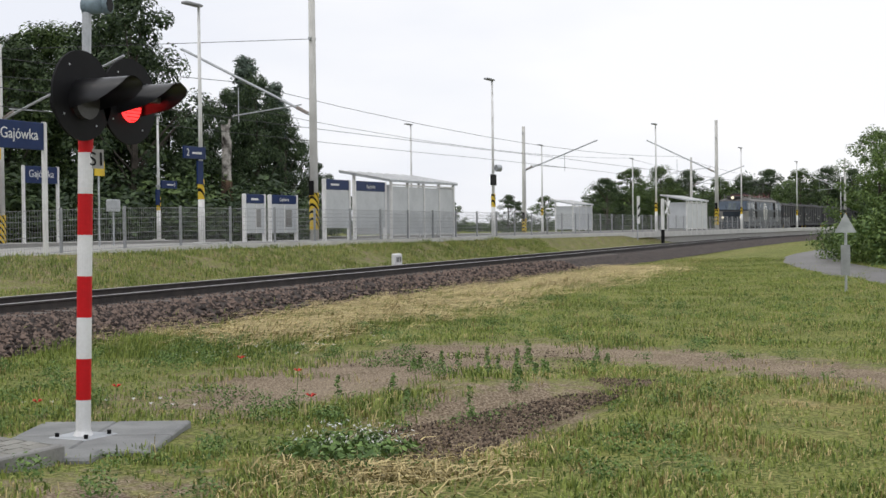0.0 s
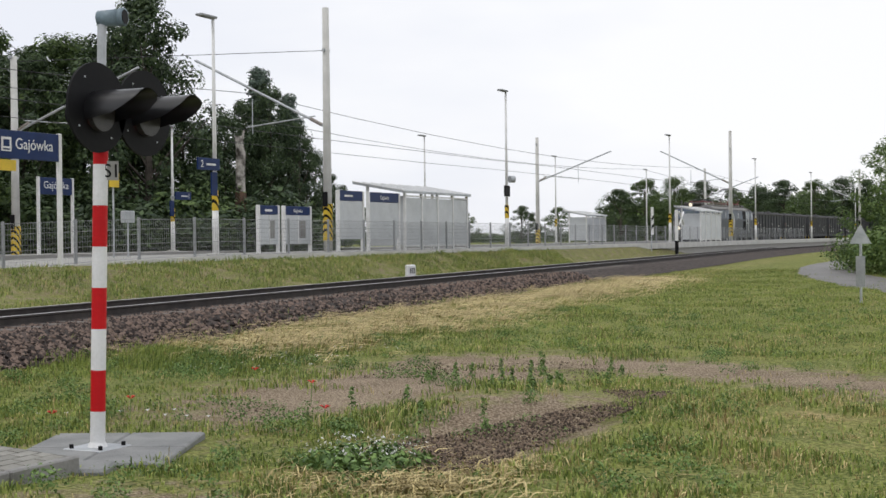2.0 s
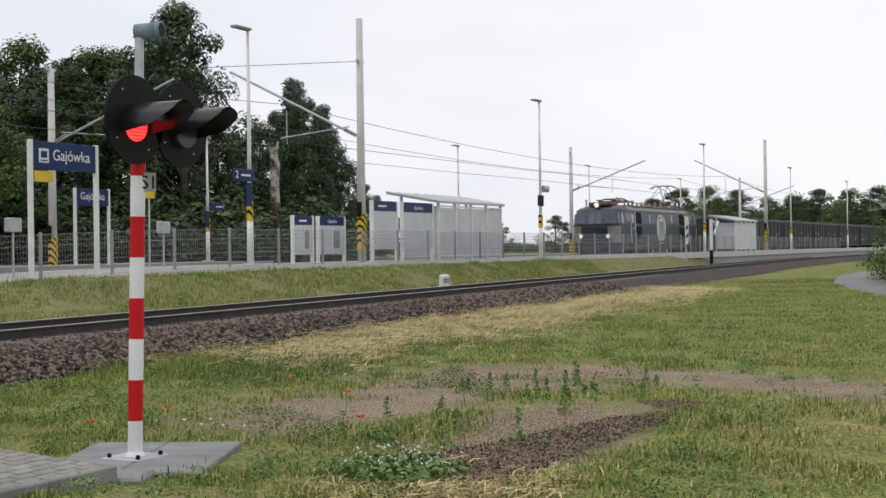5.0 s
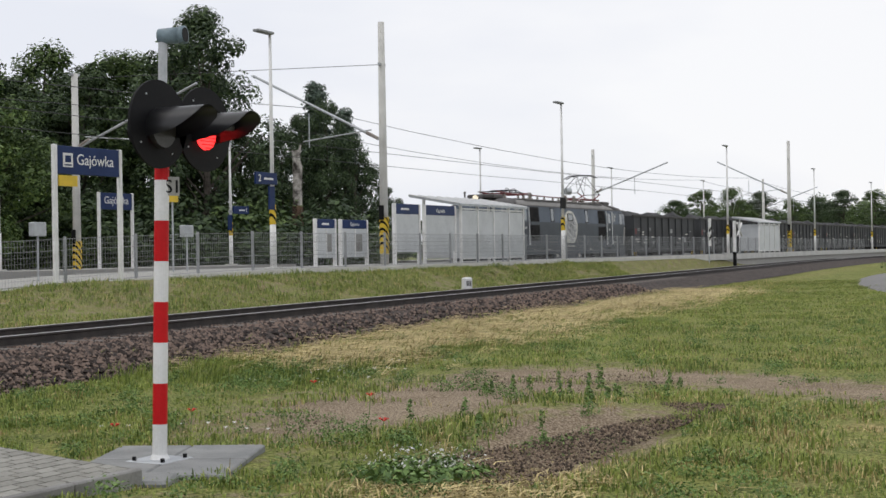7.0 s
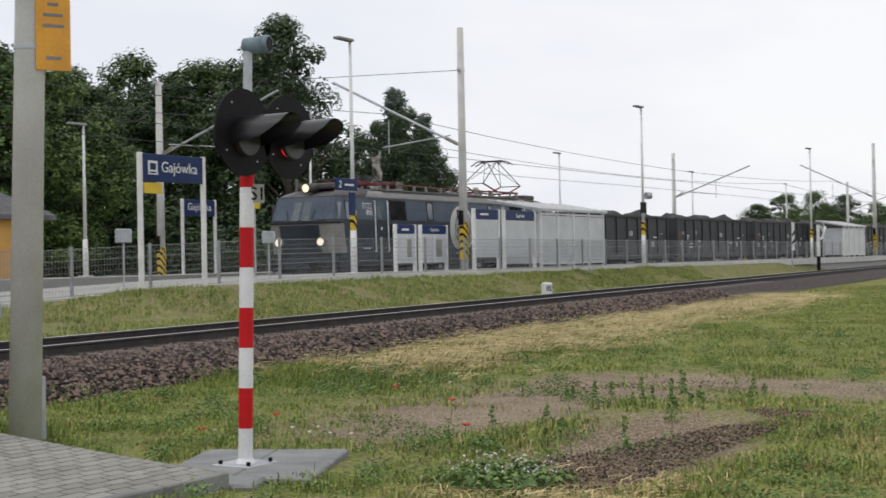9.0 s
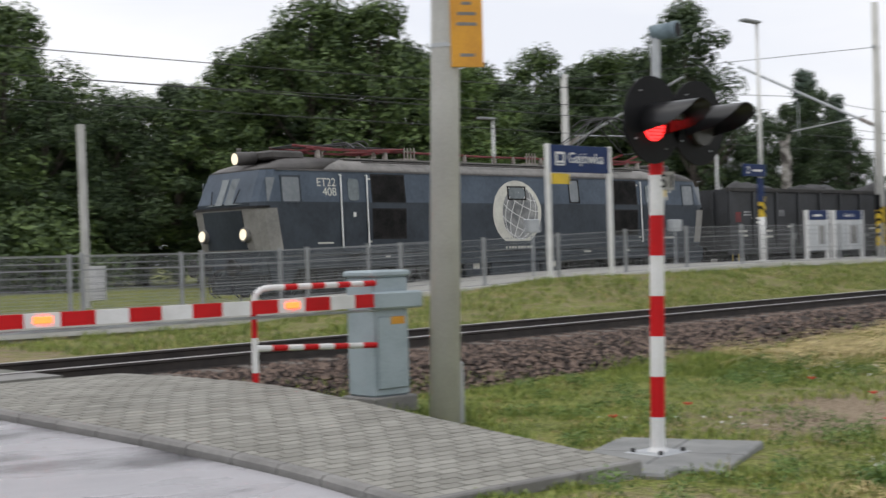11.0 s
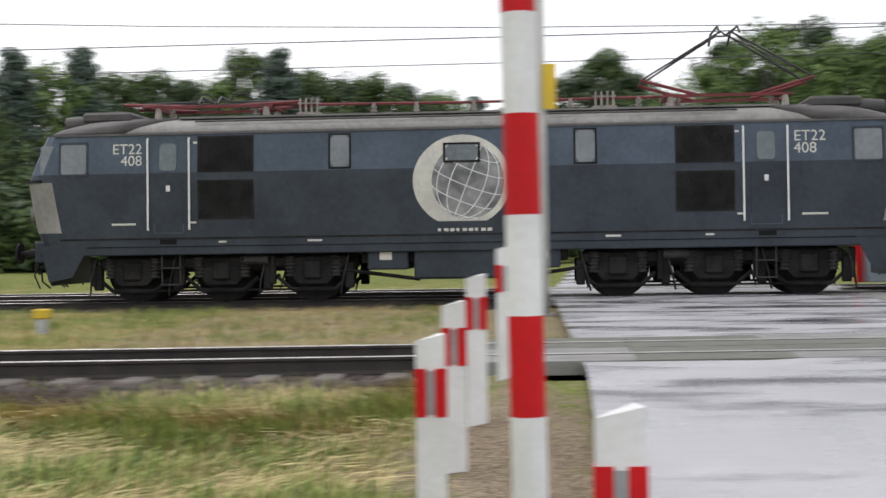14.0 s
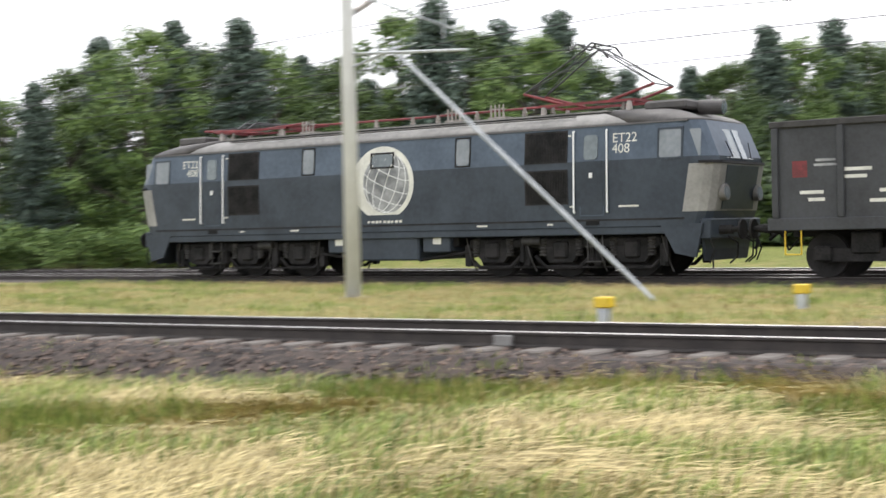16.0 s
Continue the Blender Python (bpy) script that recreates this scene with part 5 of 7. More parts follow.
def build_back_signal():
    s = thing("road_signal", "red and white banded signal post seen from behind", "traffic signal")
    x, y = -0.10, 4.62
    lean = (-0.012, 0.0)
    z = banded(s, x, y, -0.42, [(0.335, "white"), (0.33, "red"), (0.335, "white"), (0.335, "red"), (0.335, "white"), (0.335, "red"), (0.335, "white"), (0.2, "red")], 0.06, "post_band", lean)
    part("base_plate", Geo().box(x - 0.18, x + 0.18, y - 0.18, y + 0.18, -0.46, -0.42, 0.006), M["galv"], s)
    part("upper_post", Geo().tube((x - 0.05, y, z), (x - 0.07, y, 2.9), 0.036, n=14), M["galv"], s)
    for dx in (-0.32, 0.26):
        h = part("lamp_head", Geo().disc((x + dx - 0.05, y + 0.1, 2.36), (0, 1, 0), 0.30, 0.025, 36), M["darkconcrete"], s, "dull grey back plate")
        part("housing", Geo().tube((x + dx - 0.05, y + 0.1, 2.36), (x + dx - 0.05, y - 0.08, 2.36), 0.13, 0.10, 16), M["black"], h)


build_back_signal()


# ---- concrete pole with the orange notice ----
def build_poles():
    p = thing("concrete_pole", "thick weathered concrete pole with an orange notice plate", "utility pole")
    part("shaft", Geo().tube((8.95, 9.80, -0.5), (9.12, 9.60, 9.0), 0.15, 0.12, 20), M["concrete"], p, smooth=True)
    sg = part("notice_plate", Geo().box(-0.16, 0.16, -0.006, 0.006, -0.42, 0.42, 0.003), M["orange"], p, "orange notice plate")
    sg.matrix_basis = pose(9.10, 9.50, 3.42, 0, 0, -30)
    for i, w in enumerate((0.16, 0.10, 0.18, 0.2, 0, 0, 0.14)):
        if w:
            part("text_bar", Geo().box(-w / 2, w / 2, -0.010, -0.006, 0.28 - i * 0.1, 0.31 - i * 0.1), M["darkconcrete"], sg)
    part("strap", Geo().tube((9.02, 9.72, 3.2), (9.02, 9.72, 3.24), 0.15, n=20), M["galv"], p)
    part("junction", Geo().box(9.06, 9.15, 9.72, 9.8, -0.45, 0.15, 0.01), M["galv"], p)
    q = thing("steel_pole", "tall pale galvanised pole between the tracks", "utility pole")
    part("shaft", Geo().tube((7.68, 22.95, -0.1), (7.73, 22.95, 8.5), 0.13, 0.10, 16), M["galv"], q, smooth=True)
    part("label", Geo().box(7.58, 7.86, 22.79, 22.81, 2.25, 2.42), M["white"], q)
    part("box", Geo().box(7.65, 7.92, 22.72, 22.9, 0.35, 0.85, 0.01), M["galv"], q)
    r = thing("guard_rail", "white and red bent-tube guard rail between the tracks", "railing")
    for a, b, m in (((8.02, 20.7, 0.0), (8.02, 20.7, 0.42), "white"), ((8.02, 20.7, 0.42), (8.02, 20.7, 0.72), "red"), ((8.02, 20.7, 0.72), (8.02, 20.7, 1.04), "white"),
                    ((8.02, 20.7, 1.04), (7.2, 20.9, 1.08), "white"), ((8.02, 20.7, 0.5), (7.2, 20.9, 0.5), "white")):
        part("tube_band", Geo().tube(a, b, 0.05 if a[0] == b[0] else 0.035, n=10), M[m], r)
    far = thing("crossing_barrier", "far barrier drive box with red and white post", "barrier")
    part("post", Geo().tube((7.6, 35, 0.0), (7.6, 35, 1.0), 0.12, n=12), M["red"], far)
    part("post_top", Geo().tube((7.6, 35, 1.0), (7.6, 35, 2.2), 0.12, n=12), M["white"], far)
    part("drive_box", Geo().box(7.75, 8.25, 34.8, 35.3, 0.0, 1.35, 0.02), M["greybox"], far)
    rr = thing("guard_rail", "red and white guard rail beyond the main tracks", "railing")
    for z in (0.75, 1.22):
        for i in range(10):
            part("tube_band", Geo().tube((8.3 + i * 0.27, 35.2, z), (8.57 + i * 0.27, 35.2, z), 0.035, n=8), M["red" if i % 2 else "white"], rr)
    for x in (9.6, 11.0):
        part("upright", Geo().tube((x, 35.2, 0), (x, 35.2, 1.25), 0.07, n=8), M["red"], rr)
    cab = thing("switch_cabinet", "white roadside switch cabinet", "cabinet")
    part("body", Geo().box(11.7, 13.05, 34.9, 35.5, 0.0, 2.5, 0.02), M["white"], cab)
    part("annex", Geo().box(13.07, 13.42, 34.9, 35.4, 0.0, 1.83, 0.02), M["white"], cab)
    lb = thing("pole_box", "small white box on a grey post by the tracks", "utility pole")
    part("post", Geo().tube((19.1, 36, 0), (19.02, 36, 5.3), 0.12, n=12), M["concrete"], lb)
    part("box", Geo().box(19.1, 19.6, 35.8, 36.0, 0.2, 1.2, 0.01), M["white"], lb)


build_poles()


# ---- masts and overhead line ----
def striped_foot(parent, x, y, z0, z1, r):
    """A yellow sleeve with slanted black stripes."""
    part("warning_sleeve", Geo().tube((x, y, z0), (x, y, z1), r, n=20), M["yellow"], parent, "yellow and black warning sleeve")
    n, k = 20, 0
    z = z0
    while z < z1 - 0.12:
        g, rr = Geo(), r + 0.004
        vs = []
        for i in range(n + 1):
            a = 2 * math.pi * i / n
            s = math.cos(a) * r * 1.6
            for dz in (0, 0.10):
                vs.append((x + rr * math.cos(a), y + rr * math.sin(a), min(max(z + 0.08 - s + dz, z0), z1)))
        g.add(vs, [(2 * i, 2 * i + 2, 2 * i + 3, 2 * i + 1) for i in range(n)])
        part("stripe", g, M["black"], parent)
        z += 0.27


def mast(x, y, z0, top, side, arm=True, sleeve=True, r=0.17, label="grey concrete catenary mast with a cantilever arm"):
    m = thing("catenary_mast", label, "mast", group="catenary masts")
    part("shaft", Geo().tube((x, y, z0), (x, y, top), r, r * 0.72, 16), M["concrete"], m, smooth=True)
    part("footing", Geo().box(x - r - 0.12, x + r + 0.12, y - r - 0.12, y + r + 0.12, z0 - 0.3, z0 + 0.04, 0.02), M["darkconcrete"], m)
    if sleeve:
        striped_foot(m, x, y, z0 + 0.45, z0 + 1.85, r + 0.012)
        part("sign", Geo().box(x - r - 0.04, x - r, y - 0.1, y + 0.1, z0 + 1.75, z0 + 2.3), M["black"], m)
    if arm:
        yw = y + side * 3.3
        part("arm", Geo().tube((x, y, 5.45), (x, y + side * 5.9, 8.35 if side > 0 else 7.6), 0.05, n=8), M["galv"], m)
        part("strut", Geo().tube((x, yw, 6.7), (x, yw, 5.35), 0.02, n=6).tube((x, y + side * 0.5, 5.9), (x, yw + side * 0.3, 5.6), 0.025, n=6), M["galv"], m)
        part("insulator", Geo().tube((x, y + side * 0.2, 5.55), (x, y + side * 0.7, 5.80), 0.07, n=8), M["ceramic"], m)
        part("bracket", Geo().box(x - r - 0.05, x + r + 0.05, y - 0.05, y + 0.05, 8.3, 8.4), M["galv"], m)
    return m


for x, y, side, top in ((45.1, 25.6, 1, 9.96), (111.8, 25.6, 1, 9.8), (186, 25.6, 1, 9.8), (250, 25.6, 1, 9.6)):
    mast(x, y, 0.7 if x < 200 else -0.35, top, side)
for x, y, top in ((40.9, 37.0, 8.4), (97.8, 37.2, 8.85), (150, 37.2, 8.7)):
    mast(x, y, 0.0, top, -1)
m0 = mast(-17.3, 21.1, -0.15, 9.2, 1, True, False, 0.16, "pale catenary mast with a slanting stay")
part("stay", Geo().tube((-10.65, 21.1, -0.15), (-16.35, 21.3, 4.75), 0.036, n=8), M["galv"], m0, "slanting steel stay")
part("stay_arm", Geo().tube((-17.3, 21.1, 4.7), (-14.6, 21.3, 4.55), 0.03, n=6).tube((-17.3, 21.1, 4.4), (-16.2, 21.3, 4.75), 0.03, n=6), M["galv"], m0)
mast(-0.25, 23.0, -0.1, 8.6, 1, False, False, 0.14, "pale slender mast with a small yellow plate")
mp = thing("yellow_plate", "small yellow plate fixed to a mast", "sign")
part("plate", Geo().box(-0.17, 0.05, 22.83, 22.865, 3.35, 4.1), M["yellow"], mp)


def wires():
    spans = [-160, -95, -17, 45.1, 111.8, 186, 250, 340]
    for cy in (28.88, 33.1):
        for name, z, sag, r in (("contact_wire", 5.5, 0.0, 0.012), ("messenger_wire", 6.9, 0.75, 0.012)):
            pts = []
            for a, b in zip(spans, spans[1:]):
                for k in range(8):
                    u = k / 8
                    pts.append((a + (b - a) * u, cy + (0.2 if k < 4 else -0.2) * (1 if name[0] == "c" else 0), z - sag * 4 * u * (1 - u)))
            tagged(solid(name, Geo().cable(pts, r, 5), M["wire"], "thin dark overhead wire above the rails", "wire"), group="overhead wires")
    span = [Vector((45.1, 25.6, 8.35)).lerp(Vector((40.9, 37.0, 8.2)), k / 8) for k in range(9)]
    tagged(solid("cross_wire", Geo().cable(span, 0.012, 5), M["wire"], "thin dark wire spanning between two masts", "wire"), group="overhead wires")


wires()


def street_lamp(x, y, z0, top, sleeve=True):
    l = thing("platform_lamp", "white slender platform lamp post with flat lamp head", "street lamp", group="platform lamps")
    part("post", Geo().tube((x, y, z0), (x, y, z0 + 1.4), 0.10, 0.095, 14).tube((x, y, z0 + 1.4), (x, y, top), 0.07, 0.045, 12), M["white"], l, smooth=True)
    part("base", Geo().box(x - 0.2, x + 0.2, y - 0.2, y + 0.2, z0, z0 + 0.06, 0.01), M["concrete"], l)
    h = part("lamp_head", Geo().box(x - 0.75, x + 0.08, y - 0.12, y + 0.12, top - 0.03, top + 0.05, 0.02), M["fence"], l)
    if sleeve:
        striped_foot(l, x, y, z0 + 1.35, z0 + 1.95, 0.10)
    return l


LA = street_lamp(34.5, 23.45, 0.76, 7.9)
for x, y in ((58.5, 23.75), (89.6, 24.6), (121.4, 25.6), (152, 26.0), (185, 26.0)):
    street_lamp(x, y, 0.76, 7.95)
for x, y, sl in ((78.5, 37.5, False), (104.0, 38.0, True), (129.8, 38.0, False), (51.0, 37.0, True), (36.8, 37.0, False)):
    street_lamp(x, y, 0.76, 7.75 if x > 60 else 6.4, sl)


# ---- station furniture ----
def board(name, x0, x1, y, z0, z1, words, label, post_z, pos_text=0.55, size=None, icon=True, post_w=0.055):
    s = thing(name, label, "station sign", group="station signs")
    part("panel", Geo().box(x0, x1, y - 0.04, y + 0.02, z0, z1, 0.01), M["blue"], s, "dark blue panel")
    for x in (x0 - 0.02, x1 + 0.02):
        part("post", Geo().box(x - post_w, x + post_w, y - 0.05, y + 0.05, post_z, z1 + 0.02, 0.01), M["white"], s)
    h = z1 - z0
    lettering("lettering", words, size or h * 0.42, M["white"], s, face_minus_y(x0 + (x1 - x0) * pos_text, y - 0.042, z0 + h * 0.36))
    if icon:
        a = x0 + (x1 - x0) * 0.10
        part("pictogram", Geo().box(a, a + h * 0.5, y - 0.046, y - 0.04, z0 + h * 0.25, z0 + h * 0.75), M["white"], s)
        part("pictogram_mark", Geo().box(a + h * 0.1, a + h * 0.4, y - 0.05, y - 0.046, z0 + h * 0.42, z0 + h * 0.66).box(a + h * 0.08, a + h * 0.42, y - 0.05, y - 0.046, z0 + h * 0.30, z0 + h * 0.35), M["blue"], s)
    return s


sA = board("station_sign", 23.66, 25.84, 22.0, 3.12, 3.77, "Gajówka", "dark blue station name board on two white posts", 0.4, 0.60, 0.36)
part("yellow_notice", Geo().box(23.74, 24.34, 21.95, 21.99, 2.84, 3.09), M["yellow"], sA)
board("station_sign", 40.6, 42.5, 35.6, 3.05, 3.70, "Gajówka", "dark blue name board on the far platform", 0.7, 0.5, 0.40, False)


def notice_board(x0, x1, y, top, words):
    s = thing("notice_board", "white framed timetable board with a blue header", "notice board", group="timetable boards")
    part("header", Geo().box(x0, x1, y - 0.05, y + 0.05, top - 0.3, top, 0.01), M["blue"], s)
    part("case", Geo().box(x0, x1, y - 0.05, y + 0.05, top - 1.3, top - 0.31, 0.01), M["frosted"], s, "pale glazed case")
    for x in (x0 - 0.05, x1 + 0.05):
        part("post", Geo().box(x - 0.05, x + 0.05, y - 0.06, y + 0.06, 0.76, top + 0.01, 0.01), M["white"], s)
    part("poster", Geo().box(x0 + (x1 - x0) * 0.55, x0 + (x1 - x0) * 0.8, y - 0.058, y - 0.05, top - 1.1, top - 0.5), M["darkconcrete"], s)
    part("divider", Geo().box((x0 + x1) / 2 - 0.02, (x0 + x1) / 2 + 0.02, y - 0.07, y - 0.05, top - 1.3, top - 0.31), M["white"], s)
    if words:
        lettering("lettering", words, 0.17, M["white"], s, face_minus_y((x0 + x1) / 2, y - 0.052, top - 0.21))
    else:
        part("text_bar", Geo().box(x0 + 0.3, x0 + 0.75, y - 0.054, y - 0.05, top - 0.2, top - 0.13), M["white"], s)


notice_board(38.4, 39.52, 24.4, 2.36, "")
notice_board(40.0, 41.65, 24.4, 2.36, "Gajówka")


def screen_board(x0, x1, y, top, words):
    s = thing("wind_screen", "grey glazed platform panel with a blue header", "glass panel", group="platform panels")
    part("header", Geo().box(x0, x1, y - 0.05, y + 0.05, top - 0.36, top, 0.01), M["blue"], s)
    part("pane", Geo().box(x0, x1, y - 0.03, y + 0.03, top - 1.72, top - 0.37), M["frosted"], s, "frosted grey pane")
    for x in (x0 - 0.06, x1 + 0.06):
        part("post", Geo().box(x - 0.06, x + 0.06, y - 0.06, y + 0.06, 0.7, top + 0.01, 0.01), M["white"], s)
    if words:
        lettering("lettering", words, 0.2, M["white"], s, face_minus_y((x0 + x1) / 2, y - 0.052, top - 0.26))
    else:
        part("text_bar", Geo().box(x0 + 0.35, x0 + 0.95, y - 0.054, y - 0.05, top - 0.22, top - 0.15), M["white"], s)


screen_board(42.0, 43.7, 23.4, 2.93, "")
screen_board(44.25, 46.6, 23.4, 2.93, "Gajówka")


def shelter(x0, x1, y0, y1, panels, label):
    s = thing("platform_shelter", label, "shelter", group="platform shelters")
    z0, zb, zf = 0.74, 2.95, 3.35
    part("roof", Geo().loft([[(x, y0 - 0.12, zb), (x, y1 + 0.5, zf), (x, y1 + 0.5, zf + 0.09), (x, y0 - 0.12, zb + 0.09)] for x in (x0 - 0.3, x1 + 0.2)]), M["galv"], s, "pale sheet roof")
    for k in range(9):
        x = x0 - 0.3 + (x1 - x0 + 0.5) * k / 8
        part("roof_seam", Geo().loft([[(x - 0.02, y0 - 0.12, zb + 0.09), (x + 0.02, y0 - 0.12, zb + 0.09), (x + 0.02, y0 - 0.12, zb + 0.12), (x - 0.02, y0 - 0.12, zb + 0.12)],
                                      [(x - 0.02, y1 + 0.5, zf + 0.09), (x + 0.02, y1 + 0.5, zf + 0.09), (x + 0.02, y1 + 0.5, zf + 0.12), (x - 0.02, y1 + 0.5, zf + 0.12)]]), M["white"], s)
    for k in range(panels):
        a, b = x0 + (x1 - x0) * k / panels, x0 + (x1 - x0) * (k + 1) / panels
        part("pane", Geo().box(a + 0.05, b - 0.05, y0 - 0.015, y0 + 0.015, z0 + 0.2, zb - 0.16), M["frosted"], s, "frosted grey glass pane")
    for k in range(panels + 1):
        x = x0 + (x1 - x0) * k / panels
        part("post", Geo().box(x - 0.05, x + 0.05, y0 - 0.05, y0 + 0.05, z0, zb + 0.02, 0.008), M["white"], s)
    for z in (z0 + 0.15, zb - 0.13):
        part("beam", Geo().box(x0, x1, y0 - 0.04, y0 + 0.04, z, z + 0.06), M["white"], s)
    for x in (x0, x1):
        part("side_pane", Geo().box(x - 0.015, x + 0.015, y0 + 0.06, y1 - 0.06, z0 + 0.2, zb - 0.1), M["frosted"], s)
        part("post", Geo().box(x - 0.05, x + 0.05, y1 - 0.05, y1 + 0.05, z0, zf - 0.08, 0.008), M["white"], s)
    part("bench", Geo().box(x0 + 0.6, x1 - 0.6, y0 + 0.25, y0 + 0.65, z0 + 0.44, z0 + 0.49, 0.01), M["galv"], s)
    return s


shelter(47.0, 52.9, 23.3, 24.9, 4, "white framed glass waiting shelter with a slanting roof")
shelter(98.6, 104.8, 24.8, 26.2, 4, "white framed glass waiting shelter farther along the platform")
shelter(107.2, 112.2, 36.5, 38.0, 3, "white framed waiting shelter on the far platform")


def small_signs():
    # platform number boards on the lamp posts
    for x, y, z, n, w in ((34.5, 23.4, 3.3, "2", 1.05), (51.0, 36.95, 3.1, "1", 1.2)):
        s = thing("platform_number", "blue platform number board fixed to a lamp post", "station sign", group="platform number boards")
        a, b = (x - w - 0.05, x + 0.02) if n == "2" else (x, x + w)
        part("panel", Geo().box(a, b, y - 0.12, y - 0.06, z, z + 0.36, 0.01), M["blue"], s)
        lettering("lettering", n, 0.3, M["white"], s, face_minus_y(a + (0.2 if n == "2" else w - 0.2), y - 0.125, z + 0.08))
        part("text_bar", Geo().box(a + 0.42, a + 0.9, y - 0.126, y - 0.12, z + 0.14, z + 0.2), M["white"], s)
        part("bracket", Geo().box(x - 0.12, x + 0.12, y - 0.06, y + 0.1, z + 0.05, z + 0.15), M["galv"], s)
        part("lower_panel", Geo().box(x - 0.4, x - 0.12, y - 0.12, y - 0.07, z - 0.75, z - 0.05), M["blue"], s)
    cam_post = thing("camera_and_speaker", "camera and small dark sign on a platform lamp post", "loudspeaker")
    part("sign", Geo().box(57.95, 58.55, 23.6, 23.66, 3.1, 3.6), M["black"], cam_post)
    part("speaker", Geo().tube((58.5, 23.6, 3.9), (58.7, 23.45, 3.9), 0.16, n=14), M["galv"], cam_post)
    bw = thing("marker_board", "white board with two slanting black bars on a post", "railway sign")
    part("board", Geo().box(80.95, 81.5, 23.40, 23.43, 1.3, 2.98), M["white"], bw)
    for z in (1.6, 2.1):
        part("bar", Geo().add([(80.95, 23.39, z), (81.5, 23.39, z + 0.22), (81.5, 23.39, z + 0.42), (80.95, 23.39, z + 0.2)], [(0, 1, 2, 3)]), M["black"], bw)
    part("post", Geo().tube((81.22, 23.47, 0.3), (81.22, 23.47, 1.4), 0.04, n=8), M["galv"], bw)
    cr = thing("crossing_cross", "white post with white crossed boards beside the track", "railway sign")
    part("post", Geo().tube((86.6, 23.35, 0.9), (86.6, 23.35, 2.9), 0.11, n=10), M["white"], cr)
    part("foot", Geo().tube((86.6, 23.35, -0.1), (86.6, 23.35, 0.9), 0.12, n=10), M["black"], cr)
    for s in (-1, 1):
        part("board", Geo().tube((86.7, 23.2, 2.35 + s * 0.42), (87.8, 23.2, 2.35 - s * 0.42), 0.06, n=6), M["white"], cr)
    km = thing("kilometre_stone", "small white rounded distance stone beside the rails", "distance marker")
    part("stone", Geo().box(39.3, 39.85, 19.35, 19.5, -0.1, 0.36, 0.04), M["white"], km)
    part("figure_bar", Geo().box(39.40, 39.46, 19.343, 19.352, 0.08, 0.25).box(39.53, 39.59, 19.343, 19.352, 0.08, 0.25).box(39.66, 39.72, 19.343, 19.352, 0.08, 0.25), M["black"], km)
    for x, y, z in ((-8.75, 15.75, -0.05), (-7.5, 19.5, -0.05), (14.3, 17.4, 0.0)):
        b = thing("track_marker", "small grey post with a yellow cap beside the rails", "track marker", group="yellow track markers")
        part("post", Geo().box(x - 0.07, x + 0.07, y - 0.07, y + 0.07, z - 0.2, z + 0.18, 0.01), M["galv"], b)
        part("cap", Geo().box(x - 0.11, x + 0.11, y - 0.1, y + 0.1, z + 0.18, z + 0.32, 0.015), M["yellow"], b)
    jb = thing("rail_joint_box", "small pale box clipped to the rail", "track equipment")
    part("box", Geo().box(-8.42, -8.2, 12.60, 12.67, -0.1, 0.02, 0.01), M["darkconcrete"], jb)
    ys = thing("yellow_sign", "yellow notice on a thin post by the platform", "sign")
    part("plate", Geo().box(31.38, 31.80, 24.9, 24.93, 2.76, 3.18), M["yellow"], ys)
    part("post", Geo().tube((31.59, 24.95, 0.7), (31.59, 24.95, 2.8), 0.03, n=6), M["galv"], ys)
    for x, y in ((25.8, 24.6), (32.3, 25.0)):
        c = thing("ticket_box", "small grey box on a thin post on the platform", "control box", group="platform boxes")
        part("box", Geo().box(x - 0.22, x + 0.22, y - 0.1, y + 0.1, 1.75, 2.1, 0.02), M["galv"], c)
        part("post", Geo().tube((x, y, 0.6), (x, y, 1.8), 0.03, n=6), M["galv"], c)
    ts = thing("warning_sign", "grey back of a triangular road sign on a post", "road sign")
    sx, sy = 34.6, 4.72
    part("post", Geo().tube((sx, sy, -0.6), (sx, sy, 1.0), 0.033, n=8), M["galv"], ts)
    part("triangle", Geo().add([(sx - 0.04, sy - 0.26, 0.94), (sx - 0.04, sy + 0.26, 0.94), (sx - 0.04, sy, 1.42), (sx - 0.06, sy - 0.26, 0.94), (sx - 0.06, sy + 0.26, 0.94), (sx - 0.06, sy, 1.42)],
                               [(0, 1, 2), (5, 4, 3), (0, 3, 4, 1), (1, 4, 5, 2), (2, 5, 3, 0)]), M["galv"], ts)
    part("plate", Geo().box(sx - 0.07, sx - 0.04, sy - 0.11, sy + 0.11, -0.10, 0.64), M["fence"], ts)
    tr = thing("dead_trunk", "pale broken dead tree trunk behind the platform", "tree")
    t = Geo()
    t.loft([[(56.4 + r * math.cos(a) + dx, 36.9 + r * math.sin(a), z) for a in (0, 1.05, 2.1, 3.14, 4.2, 5.2)] for z, r, dx in ((0, 0.32, 0), (2, 0.26, 0.05), (4, 0.23, 0), (5.5, 0.24, 0.05), (6.3, 0.14, -0.1))])
    t.tube((56.4, 36.9, 5.6), (56.75, 36.9, 6.6), 0.14, 0.05, 6).tube((56.3, 36.9, 5.4), (56.0, 36.9, 6.3), 0.12, 0.04, 6)
    part("trunk", t, M["deadwood"], tr, "bleached splintered trunk")
    part("bark", Geo().tube((56.4, 36.9, 0), (56.43, 36.9, 3.6), 0.345, 0.27, 9), M["brownbark"], tr, "reddish-brown bark")
    pp = thing("torn_paper", "crumpled scraps of white paper in the grass", "litter")
